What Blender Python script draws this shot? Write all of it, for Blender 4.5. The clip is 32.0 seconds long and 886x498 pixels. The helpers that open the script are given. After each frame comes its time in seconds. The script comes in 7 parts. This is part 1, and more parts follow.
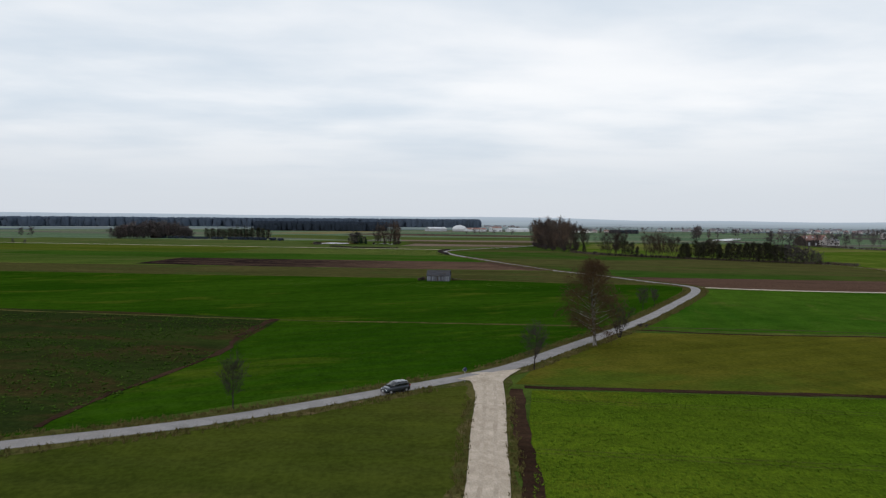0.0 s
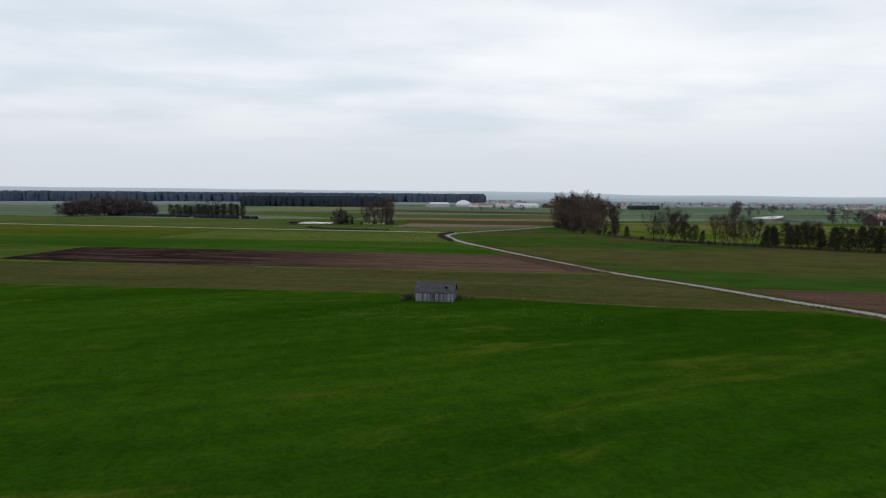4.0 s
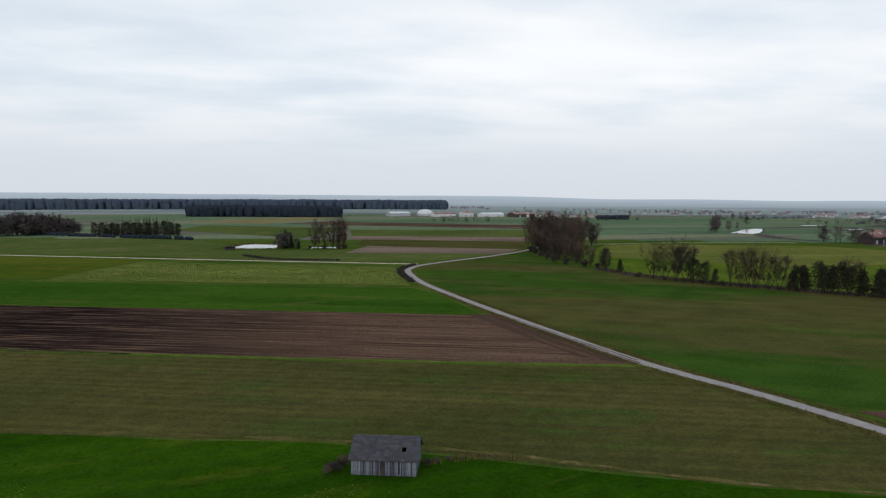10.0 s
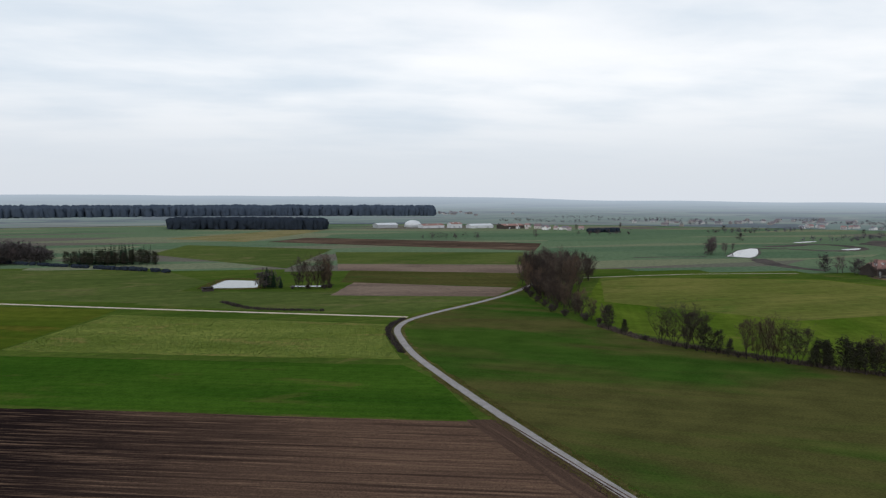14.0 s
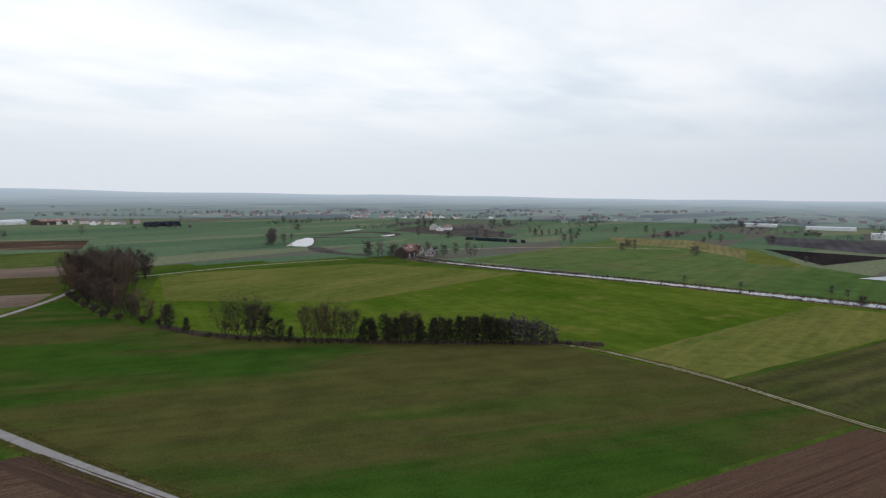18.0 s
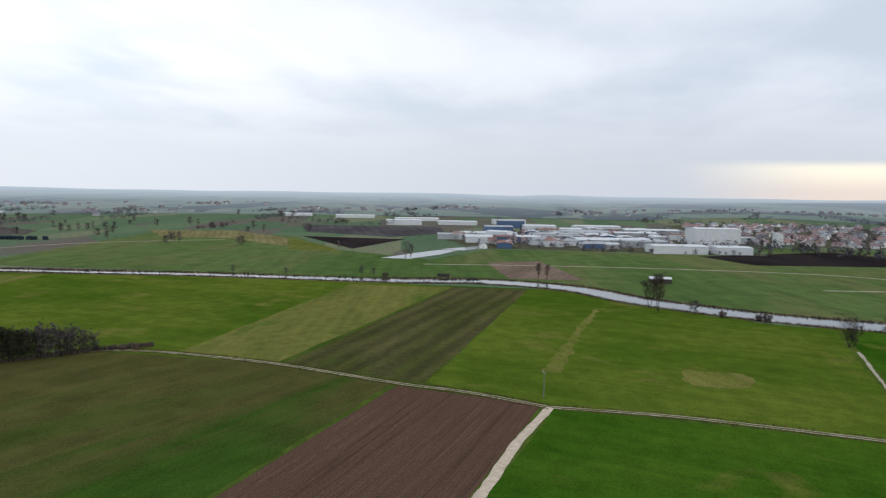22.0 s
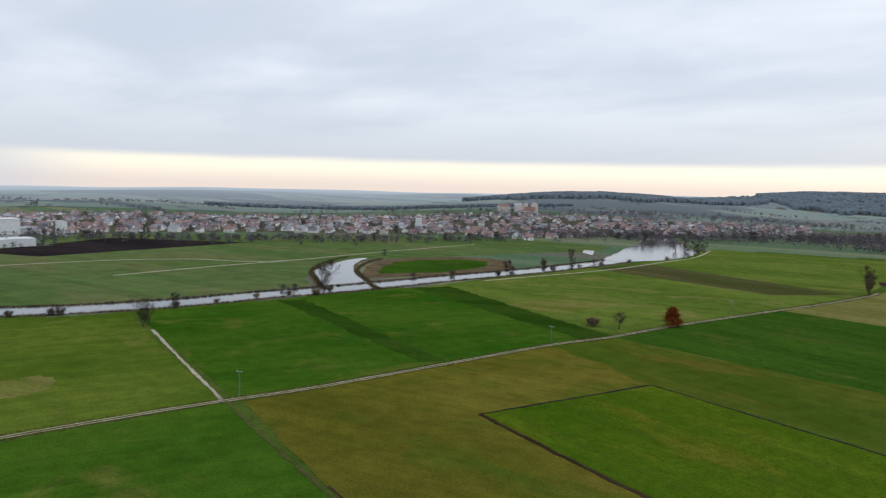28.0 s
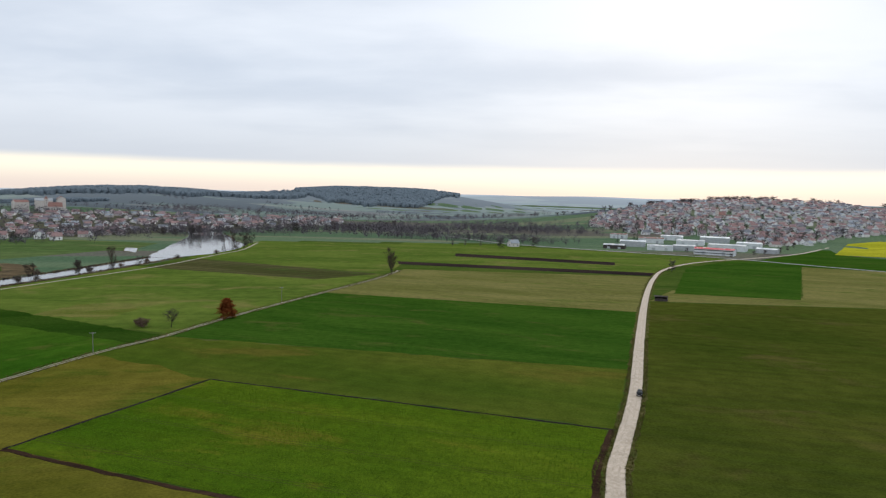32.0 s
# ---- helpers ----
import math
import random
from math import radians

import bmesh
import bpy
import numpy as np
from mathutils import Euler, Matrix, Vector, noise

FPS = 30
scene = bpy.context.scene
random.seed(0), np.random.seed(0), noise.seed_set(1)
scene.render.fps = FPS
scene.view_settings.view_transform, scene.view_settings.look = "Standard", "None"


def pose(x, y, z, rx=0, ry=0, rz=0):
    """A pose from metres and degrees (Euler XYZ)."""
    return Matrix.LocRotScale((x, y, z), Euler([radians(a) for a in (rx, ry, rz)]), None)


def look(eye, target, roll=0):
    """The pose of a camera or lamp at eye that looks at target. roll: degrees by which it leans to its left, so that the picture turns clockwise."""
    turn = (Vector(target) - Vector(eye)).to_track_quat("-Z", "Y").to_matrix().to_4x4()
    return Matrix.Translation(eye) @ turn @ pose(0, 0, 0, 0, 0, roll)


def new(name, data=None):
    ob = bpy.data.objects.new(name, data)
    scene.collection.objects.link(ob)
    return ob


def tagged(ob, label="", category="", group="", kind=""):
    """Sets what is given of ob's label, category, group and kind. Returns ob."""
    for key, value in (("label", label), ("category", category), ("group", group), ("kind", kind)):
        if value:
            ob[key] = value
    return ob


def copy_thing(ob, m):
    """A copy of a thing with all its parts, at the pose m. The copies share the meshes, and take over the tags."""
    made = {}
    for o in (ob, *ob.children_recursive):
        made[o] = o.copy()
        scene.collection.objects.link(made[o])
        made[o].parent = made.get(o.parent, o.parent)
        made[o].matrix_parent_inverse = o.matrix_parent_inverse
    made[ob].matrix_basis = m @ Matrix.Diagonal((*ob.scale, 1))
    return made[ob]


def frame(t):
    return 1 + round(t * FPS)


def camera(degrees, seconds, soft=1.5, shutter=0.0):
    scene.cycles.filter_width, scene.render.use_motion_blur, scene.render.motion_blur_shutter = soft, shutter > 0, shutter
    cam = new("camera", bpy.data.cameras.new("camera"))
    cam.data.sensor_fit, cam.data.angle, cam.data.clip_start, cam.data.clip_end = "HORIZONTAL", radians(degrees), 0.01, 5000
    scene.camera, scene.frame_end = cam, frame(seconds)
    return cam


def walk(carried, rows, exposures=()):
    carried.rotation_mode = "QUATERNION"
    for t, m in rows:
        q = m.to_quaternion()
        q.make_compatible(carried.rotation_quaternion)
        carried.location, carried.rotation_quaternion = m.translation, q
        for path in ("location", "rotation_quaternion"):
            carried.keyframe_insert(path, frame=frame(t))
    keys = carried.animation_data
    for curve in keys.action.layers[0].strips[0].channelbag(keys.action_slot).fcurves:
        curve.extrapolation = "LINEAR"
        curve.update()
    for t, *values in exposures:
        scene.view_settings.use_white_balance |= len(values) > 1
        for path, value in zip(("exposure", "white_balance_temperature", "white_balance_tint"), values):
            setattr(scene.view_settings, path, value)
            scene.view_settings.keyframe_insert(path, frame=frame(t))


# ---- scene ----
cam = camera(66.15, 32.0, soft=1.25, shutter=0.3)
# seconds, eye, target, roll
PATH = [
    (0, (-0.00, 0.00, 25.00), (11.57, 99.24, 20.78), 0.38),
    (0.5, (1.61, 12.82, 25.08), (13.03, 112.08, 20.78), 0.28),
    (1, (3.01, 26.02, 25.22), (14.44, 125.27, 20.97), 0.29),
    (1.5, (5.02, 41.26, 25.07), (16.35, 140.53, 20.92), 0.26),
    (2, (6.78, 56.79, 24.98), (18.10, 156.07, 21.04), 0.29),
    (2.5, (8.48, 72.05, 25.06), (19.84, 171.33, 21.29), 0.33),
    (3, (10.51, 86.46, 25.21), (21.77, 185.76, 21.72), 0.28),
    (3.5, (12.22, 101.22, 25.24), (23.43, 200.53, 21.98), 0.33),
    (3.6, (12.64, 104.39, 25.28), (23.84, 203.69, 21.51), 0.34),
    (3.7, (13.05, 107.56, 25.32), (24.24, 206.79, 19.95), 0.35),
    (3.8, (13.47, 110.74, 25.36), (24.63, 209.86, 18.25), 0.36),
    (3.9, (13.89, 113.91, 25.40), (25.03, 212.97, 17.51), 0.38),
    (4, (14.30, 117.08, 25.43), (25.44, 216.14, 17.48), 0.39),
    (4.5, (15.08, 123.52, 25.36), (26.18, 222.59, 17.45), 0.35),
    (6.5, (17.95, 146.48, 25.66), (29.00, 245.56, 17.86), 0.36),
    (7, (18.60, 152.28, 26.61), (29.97, 251.33, 18.84), 0.35),
    (7.5, (19.07, 157.67, 28.31), (33.22, 256.37, 20.60), 0.42),
    (8, (19.79, 163.72, 30.20), (36.39, 262.03, 22.58), 0.41),
    (8.5, (20.57, 168.90, 32.48), (37.34, 267.19, 24.86), 0.35),
    (9, (21.43, 175.17, 34.21), (38.19, 273.46, 26.63), 0.31),
    (9.5, (22.22, 180.67, 36.25), (38.97, 278.97, 28.69), 0.28),
    (10, (22.91, 185.95, 38.23), (39.67, 284.24, 30.67), 0.26),
    (10.5, (23.13, 190.05, 39.91), (39.94, 288.34, 32.45), 0.23),
    (11, (24.03, 197.31, 42.89), (40.89, 295.60, 35.56), 0.27),
    (11.5, (24.57, 206.42, 47.36), (41.70, 304.67, 40.08), 0.37),
    (12, (24.39, 210.62, 51.82), (41.99, 308.80, 44.57), 0.39),
    (12.5, (24.49, 211.36, 56.15), (42.00, 309.54, 48.76), 0.35),
    (13, (24.63, 211.41, 60.52), (41.97, 309.59, 52.84), 0.26),
    (13.5, (24.75, 211.85, 64.33), (41.90, 310.05, 56.46), 0.24),
    (15.5, (25.95, 213.90, 66.63), (62.16, 306.75, 58.34), 0.28),
    (16, (27.00, 214.02, 66.58), (71.16, 303.35, 58.17), 0.38),
    (16.5, (28.08, 213.82, 66.44), (80.01, 298.86, 57.92), 0.49),
    (17, (28.59, 213.78, 66.40), (87.86, 293.85, 57.75), 0.51),
    (17.5, (28.84, 214.43, 66.32), (94.61, 289.25, 57.64), 0.57),
    (18, (28.84, 215.44, 66.13), (101.01, 284.12, 57.46), 0.62),
    (18.5, (29.15, 216.10, 65.91), (107.13, 278.09, 57.18), 0.59),
    (19, (30.11, 216.61, 65.70), (112.93, 271.97, 56.94), 0.64),
    (19.5, (30.91, 217.25, 65.48), (118.25, 265.15, 56.67), 0.68),
    (20, (31.24, 218.49, 65.46), (122.29, 258.88, 56.59), 0.82),
    (20.5, (31.27, 219.37, 65.35), (125.26, 252.35, 56.48), 0.91),
    (21, (31.96, 219.79, 65.23), (128.12, 245.73, 56.31), 0.95),
    (21.5, (32.50, 219.73, 65.12), (130.35, 238.32, 56.18), 1.00),
    (22, (32.91, 219.80, 64.94), (131.89, 230.87, 55.98), 1.08),
    (22.5, (33.65, 220.17, 64.67), (133.18, 223.85, 55.74), 1.15),
    (23, (34.49, 220.76, 64.54), (134.00, 216.56, 55.62), 1.19),
    (23.5, (34.95, 221.13, 64.62), (133.87, 209.50, 55.67), 1.26),
    (24, (35.52, 221.45, 64.57), (133.20, 202.00, 55.66), 1.34),
    (24.5, (36.01, 221.45, 64.57), (131.90, 194.49, 55.72), 1.42),
    (25, (36.54, 221.20, 64.63), (129.81, 186.26, 55.76), 1.41),
    (25.5, (37.45, 220.46, 64.49), (127.55, 178.00, 55.66), 1.39),
    (27.5, (39.43, 219.55, 64.64), (110.56, 149.81, 55.88), 1.39),
    (28, (39.23, 219.50, 64.57), (104.13, 143.92, 55.91), 1.34),
    (28.5, (39.24, 218.91, 64.27), (97.07, 137.78, 55.74), 1.35),
    (29, (39.63, 218.68, 63.74), (89.71, 132.53, 55.40), 1.32),
    (29.5, (40.27, 218.15, 63.22), (82.55, 127.90, 55.01), 1.31),
    (30, (41.22, 217.00, 62.80), (74.95, 123.21, 54.67), 1.27),
    (30.5, (42.05, 216.20, 62.47), (66.62, 119.60, 54.48), 1.30),
    (31, (42.37, 215.68, 62.24), (58.06, 117.23, 54.35), 1.37),
    (31.5, (42.38, 215.70, 62.34), (52.35, 116.51, 54.45), 1.34),
    (32, (42.34, 215.45, 62.40), (48.86, 115.98, 54.49), 1.29),
]
walk(cam, [(t, look(eye, target, roll)) for t, eye, target, roll in PATH], [(0, -0.12), (10.4, -0.08), (11, 0.12), (11.6, -0.06), (13, -0.06), (19, 0.03), (23, 0.19), (32, 0.19)])

# ---- overcast sky with a clear strip low in the south, and a weak veiled sun ----
world = bpy.data.worlds.new("overcast_sky")
scene.world = world
world.use_nodes = True


def sky_nodes():
    nt = world.node_tree
    nt.nodes.clear()
    nn, ln = nt.nodes.new, nt.links.new
    out, bg = nn("ShaderNodeOutputWorld"), nn("ShaderNodeBackground")
    ln(bg.outputs[0], out.inputs[0])

    def mth(op, a, b=None, c=None, clamp=False):
        m = nn("ShaderNodeMath")
        m.operation, m.use_clamp = op, clamp
        for n, v in enumerate((a, b, c)):
            if v is None:
                continue
            if isinstance(v, (int, float)):
                m.inputs[n].default_value = v
            else:
                ln(v, m.inputs[n])
        return m.outputs[0]

    def smooth(v, lo, hi):
        m = nn("ShaderNodeMapRange")
        m.interpolation_type = "SMOOTHSTEP"
        ln(v, m.inputs[0])
        m.inputs[1].default_value, m.inputs[2].default_value = lo, hi
        return m.outputs[0]

    def mix(f, a, b):
        m = nn("ShaderNodeMix")
        m.data_type = "RGBA"
        for sock, v in ((m.inputs[0], f), (m.inputs[6], a), (m.inputs[7], b)):
            if isinstance(v, (int, float)):
                sock.default_value = v
            elif isinstance(v, tuple):
                sock.default_value = (*v, 1)
            else:
                ln(v, sock)
        return m.outputs[2]

    tc, sep = nn("ShaderNodeTexCoord"), nn("ShaderNodeSeparateXYZ")
    ln(tc.outputs["Generated"], sep.inputs[0])
    x, y, z = sep.outputs
    # the cloud deck, a flat layer seen in perspective
    high = mth("ADD", mth("MAXIMUM", z, 0.0), 0.10)
    comb = nn("ShaderNodeCombineXYZ")
    ln(mth("DIVIDE", x, high), comb.inputs[0])
    ln(mth("DIVIDE", y, high), comb.inputs[1])

    def cloud(scale, detail, rough, stretch, turn, seed):
        mp = nn("ShaderNodeMapping")
        mp.inputs["Scale"].default_value = (*stretch, 1)
        mp.inputs["Rotation"].default_value = (0, 0, turn)
        mp.inputs["Location"].default_value = (seed, seed * 0.7, 0)
        ln(comb.outputs[0], mp.inputs[0])
        n = nn("ShaderNodeTexNoise")
        n.inputs["Scale"].default_value, n.inputs["Detail"].default_value = scale, detail
        n.inputs["Roughness"].default_value, n.inputs["Distortion"].default_value = rough, 0.15
        ln(mp.outputs[0], n.inputs["Vector"])
        return n.outputs[0]

    big = cloud(0.42, 3, 0.5, (0.8, 1.0), 0.35, 3.1)
    fine = cloud(1.15, 5, 0.55, (0.75, 1.0), 0.2, 8.4)
    wisp = cloud(1.9, 3, 0.5, (0.35, 1.0), 0.12, 5.2)
    cover = mth("ADD", mth("ADD", mth("MULTIPLY", big, 0.55), mth("MULTIPLY", fine, 0.32)), mth("MULTIPLY", wisp, 0.13))
    south = mth("SUBTRACT", mth("MULTIPLY", x, 0.12), mth("MULTIPLY", y, 0.99))
    # towards the south the deck is thicker and greyer
    grey = smooth(south, -0.72, 0.42)
    light = mix(smooth(cover, 0.38, 0.60), (0.73, 0.82, 0.92), (1.06, 1.075, 1.10))
    dull = mix(smooth(cover, 0.38, 0.63), (0.565, 0.63, 0.735), (0.77, 0.82, 0.90))
    deck = mix(grey, light, dull)
    low = mix(grey, (0.74, 0.79, 0.865), (0.575, 0.62, 0.70))
    deck = mix(smooth(z, 0.17, 0.02), deck, low)
    # the clear strip under the deck
    edge = mth("ADD", z, mth("MULTIPLY", mth("SUBTRACT", fine, 0.5), 0.006))
    strip = mth("MULTIPLY", smooth(edge, 0.047, 0.032), smooth(mth("SUBTRACT", mth("MULTIPLY", x, 0.20), mth("MULTIPLY", y, 0.98)), 0.38, 0.60))
    glow = mix(smooth(z, 0.0, 0.034), (0.80, 0.69, 0.63), (1.0, 0.93, 0.78))
    deck = mix(strip, deck, glow)
    air = nn("ShaderNodeTexSky")
    air.sky_type, air.sun_disc = "NISHITA", False
    air.sun_elevation, air.sun_rotation = radians(20), radians(195)
    haze = nn("ShaderNodeVectorMath")
    haze.operation = "SCALE"
    ln(air.outputs[0], haze.inputs[0])
    haze.inputs["Scale"].default_value = 0.10
    ln(mix(0.94, haze.outputs[0], deck), bg.inputs[0])
    bg.inputs[1].default_value = 1.0


sky_nodes()
sun = new("sun", bpy.data.lights.new("sun", "SUN"))
sun.data.energy, sun.data.angle, sun.data.color = 0.8, radians(25), (1.0, 0.95, 0.87)
sun.matrix_world = look((0, 0, 100), (26, 97, 64))

# ---- materials ----
class Nodes:
    """A small builder for node materials."""

    def __init__(self, name):
        self.mat = bpy.data.materials.new(name)
        self.mat.use_nodes = True
        self.nt = self.mat.node_tree
        self.nt.nodes.clear()
        self.out = self.nt.nodes.new("ShaderNodeOutputMaterial")
        self.bsdf = self.nt.nodes.new("ShaderNodeBsdfPrincipled")
        self.nt.links.new(self.bsdf.outputs[0], self.out.inputs[0])

    def put(self, sock, v):
        if isinstance(v, (int, float)):
            sock.default_value = v
        elif isinstance(v, tuple):
            sock.default_value = (*v, 1) if len(v) == 3 and sock.type == "RGBA" else v
        else:
            self.nt.links.new(v, sock)

    def pos(self, local=False, scale=(1, 1, 1), turn=0.0):
        if local:
            src = self.nt.nodes.new("ShaderNodeTexCoord").outputs["Object"]
        else:
            src = self.nt.nodes.new("ShaderNodeNewGeometry").outputs["Position"]
        if scale == (1, 1, 1) and turn == 0:
            return src
        rot = self.nt.nodes.new("ShaderNodeVectorRotate")
        rot.rotation_type = "Z_AXIS"
        self.put(rot.inputs["Vector"], src)
        rot.inputs["Angle"].default_value = -turn
        m = self.nt.nodes.new("ShaderNodeVectorMath")
        m.operation = "MULTIPLY"
        self.put(m.inputs[0], rot.outputs[0])
        m.inputs[1].default_value = scale
        return m.outputs[0]

    def noise(self, vec, scale, detail=3, rough=0.55, distort=0.0):
        n = self.nt.nodes.new("ShaderNodeTexNoise")
        self.put(n.inputs["Vector"], vec)
        n.inputs["Scale"].default_value, n.inputs["Detail"].default_value = scale, detail
        n.inputs["Roughness"].default_value, n.inputs["Distortion"].default_value = rough, distort
        return n.outputs[0]

    def voronoi(self, vec, scale, feature="F1", out="Distance"):
        n = self.nt.nodes.new("ShaderNodeTexVoronoi")
        n.feature = feature
        self.put(n.inputs["Vector"], vec)
        n.inputs["Scale"].default_value = scale
        return n.outputs[out]

    def wave(self, vec, scale, distort=1.0, detail=2):
        n = self.nt.nodes.new("ShaderNodeTexWave")
        n.bands_direction = "Y"
        self.put(n.inputs["Vector"], vec)
        n.inputs["Scale"].default_value, n.inputs["Distortion"].default_value = scale, distort
        n.inputs["Detail"].default_value = detail
        return n.outputs[1]

    def ramp(self, v, lo, hi):
        n = self.nt.nodes.new("ShaderNodeMapRange")
        n.interpolation_type = "SMOOTHSTEP"
        self.put(n.inputs[0], v)
        n.inputs[1].default_value, n.inputs[2].default_value = lo, hi
        return n.outputs[0]

    def math(self, op, a, b):
        n = self.nt.nodes.new("ShaderNodeMath")
        n.operation = op
        self.put(n.inputs[0], a)
        self.put(n.inputs[1], b)
        return n.outputs[0]

    def mix(self, f, a, b, mode="MIX"):
        n = self.nt.nodes.new("ShaderNodeMix")
        n.data_type, n.blend_type = "RGBA", mode
        self.put(n.inputs[0], f)
        self.put(n.inputs[6], a)
        self.put(n.inputs[7], b)
        return n.outputs[2]

    def random(self):
        return self.nt.nodes.new("ShaderNodeObjectInfo").outputs["Random"]

    def island(self):
        return self.nt.nodes.new("ShaderNodeNewGeometry").outputs["Random Per Island"]

    def bump(self, h, strength, dist):
        n = self.nt.nodes.new("ShaderNodeBump")
        n.inputs["Strength"].default_value, n.inputs["Distance"].default_value = strength, dist
        self.put(n.inputs["Height"], h)
        self.put(self.bsdf.inputs["Normal"], n.outputs[0])

    def done(self, color, rough=0.9, metal=0.0, spec=0.2):
        self.put(self.bsdf.inputs["Base Color"], color)
        self.put(self.bsdf.inputs["Roughness"], rough)
        self.put(self.bsdf.inputs["Metallic"], metal)
        self.put(self.bsdf.inputs["Specular IOR Level"], spec)
        return self.mat


def field_mat(name, dark, light, odd=None, turn=0.0, stripe=0.0, stripe_scale=0.3, patch=0.03, grain=1.4, tilt=(0.35, 1.0, 1.0), odd_amount=0.5, rows=0.0, tram=0.0, leafy=0.0):
    """Grass, crop or soil: two tones in patches, fine grain, drilled or mown stripes, odd-coloured spots."""
    n = Nodes(name)
    p = n.pos(scale=tilt, turn=turn)
    w = n.pos()
    big = n.noise(p, patch, 4, 0.6, 0.3)
    mid = n.noise(w, patch * 9, 4, 0.65)
    fin = n.noise(w, grain, 3, 0.7)
    c = n.mix(n.ramp(big, 0.32, 0.68), dark, light)
    if odd:
        spot = n.ramp(n.noise(p, patch * 2.3, 5, 0.65, 0.6), 0.66 - 0.25 * odd_amount, 0.78 - 0.2 * odd_amount)
        c = n.mix(n.math("MULTIPLY", spot, 0.85), c, odd)
    if stripe:
        s = n.wave(n.pos(turn=turn), stripe_scale, 1.2, 2)
        c = n.mix(n.math("MULTIPLY", s, stripe), c, n.mix(0.6, c, (0.02, 0.02, 0.015)))
    if rows:
        s = n.wave(n.pos(turn=turn), 2.2, 0.6, 1)
        c = n.mix(n.math("MULTIPLY", s, rows), c, n.mix(0.7, c, (0.03, 0.022, 0.015)))
    v = n.math("ADD", n.math("MULTIPLY", mid, 0.6), n.math("MULTIPLY", fin, 0.8))
    c = n.mix(1.0, c, n.mix(n.ramp(v, 0.45, 0.95), (0.70, 0.71, 0.72), (1.30, 1.27, 1.24)), "MULTIPLY")
    if leafy:
        q = n.pos(scale=(1.0, 2.2, 1.0), turn=turn + 1.571)
        leaf = n.ramp(n.math("ADD", n.voronoi(q, 3.4), n.math("MULTIPLY", n.noise(w, 0.35, 3), 0.5)), 0.45, 0.95)
        c = n.mix(n.math("MULTIPLY", leaf, leafy), n.mix(1.0, c, (1.3, 1.22, 1.1), "MULTIPLY"), n.mix(0.7, c, (0.012, 0.014, 0.004)))
    # long faint streaks along the way the field is worked
    drawn = n.noise(n.pos(scale=(0.05, 1.0, 1.0), turn=turn), 0.16, 4, 0.65, 0.3)
    c = n.mix(1.0, c, n.mix(n.ramp(drawn, 0.32, 0.68), (0.91, 0.92, 0.93), (1.09, 1.08, 1.06)), "MULTIPLY")
    if tram:
        s = n.wave(n.pos(turn=turn), 6.2832 / (20 * tram), 0.0, 0)
        lane = n.math("MULTIPLY", n.ramp(s, 0.982, 0.988), n.math("SUBTRACT", 1.0, n.ramp(s, 0.993, 0.998)))
        c = n.mix(n.math("MULTIPLY", lane, 0.7), c, n.mix(0.55, c, (0.05, 0.035, 0.02)))
    n.bump(n.math("ADD", fin, mid), 0.5, 0.25)
    return n.done(c, 1.0, 0, 0.0)


M = {}
M["meadow"] = field_mat("meadow_grass", (0.0153, 0.0504, 0.0018), (0.0288, 0.072, 0.0036), (0.0585, 0.0855, 0.0072), 0.3, 0.15, 0.06)
M["meadow_bright"] = field_mat("lush_meadow_grass", (0.054, 0.098, 0.010), (0.094, 0.130, 0.018), (0.135, 0.136, 0.032), 1.2, 0.08, 0.07, 0.014, tilt=(0.75, 1.0, 1.0), odd_amount=0.4)
M["meadow_deep"] = field_mat("deep_green_meadow", (0.026, 0.078, 0.006), (0.050, 0.104, 0.010), (0.098, 0.112, 0.022), 1.2, 0.1, 0.07, 0.016, tilt=(0.7, 1.0, 1.0), odd_amount=0.4)
M["meadow_dull"] = field_mat("dull_meadow_grass", (0.058, 0.086, 0.022), (0.088, 0.112, 0.032), (0.118, 0.116, 0.046), 0.2, 0.08, 0.05, 0.015, tilt=(0.5, 1.0, 1.0))
M["meadow_soft"] = field_mat("pale_meadow_grass", (0.072, 0.116, 0.018), (0.114, 0.154, 0.028), (0.162, 0.155, 0.046), 0.2, 0.08, 0.05, 0.015, tilt=(0.5, 1.0, 1.0))
M["meadow_dark"] = field_mat("winter_wheat", (0.02512, 0.06892, 0.00684), (0.0418, 0.09256, 0.0102), (0.0702, 0.0902, 0.01816), -0.27, 0.2, 0.09, odd_amount=0.4)
M["wheat_thin"] = field_mat("thin_winter_wheat", (0.024, 0.062, 0.0095), (0.042, 0.080, 0.0125), (0.078, 0.070, 0.025), -0.45, 0.0, 0.03, 0.0075, tilt=(0.22, 1.0, 1.0), odd_amount=1.1)
M["yellow_grass"] = field_mat("yellowed_grass", (0.098, 0.118, 0.026), (0.150, 0.148, 0.042), (0.075, 0.118, 0.022), 0.1, 0.1, 0.05, 0.018)
M["olive"] = field_mat("olive_stubble", (0.0546, 0.0588, 0.0168), (0.0819, 0.0756, 0.0252), (0.0483, 0.0777, 0.0168), -0.27, 0.3, 0.09)
M["olive_bright"] = field_mat("yellow_olive_grass", (0.078, 0.082, 0.010), (0.126, 0.112, 0.018), (0.058, 0.090, 0.010), 0.25, 0.1, 0.06, 0.016, tilt=(0.6, 1.0, 1.0), odd_amount=0.6)
M["olive_dark"] = field_mat("dark_olive_stubble", (0.06, 0.066, 0.02), (0.095, 0.088, 0.036), (0.06, 0.09, 0.02), -0.23, 0.55, 0.03)
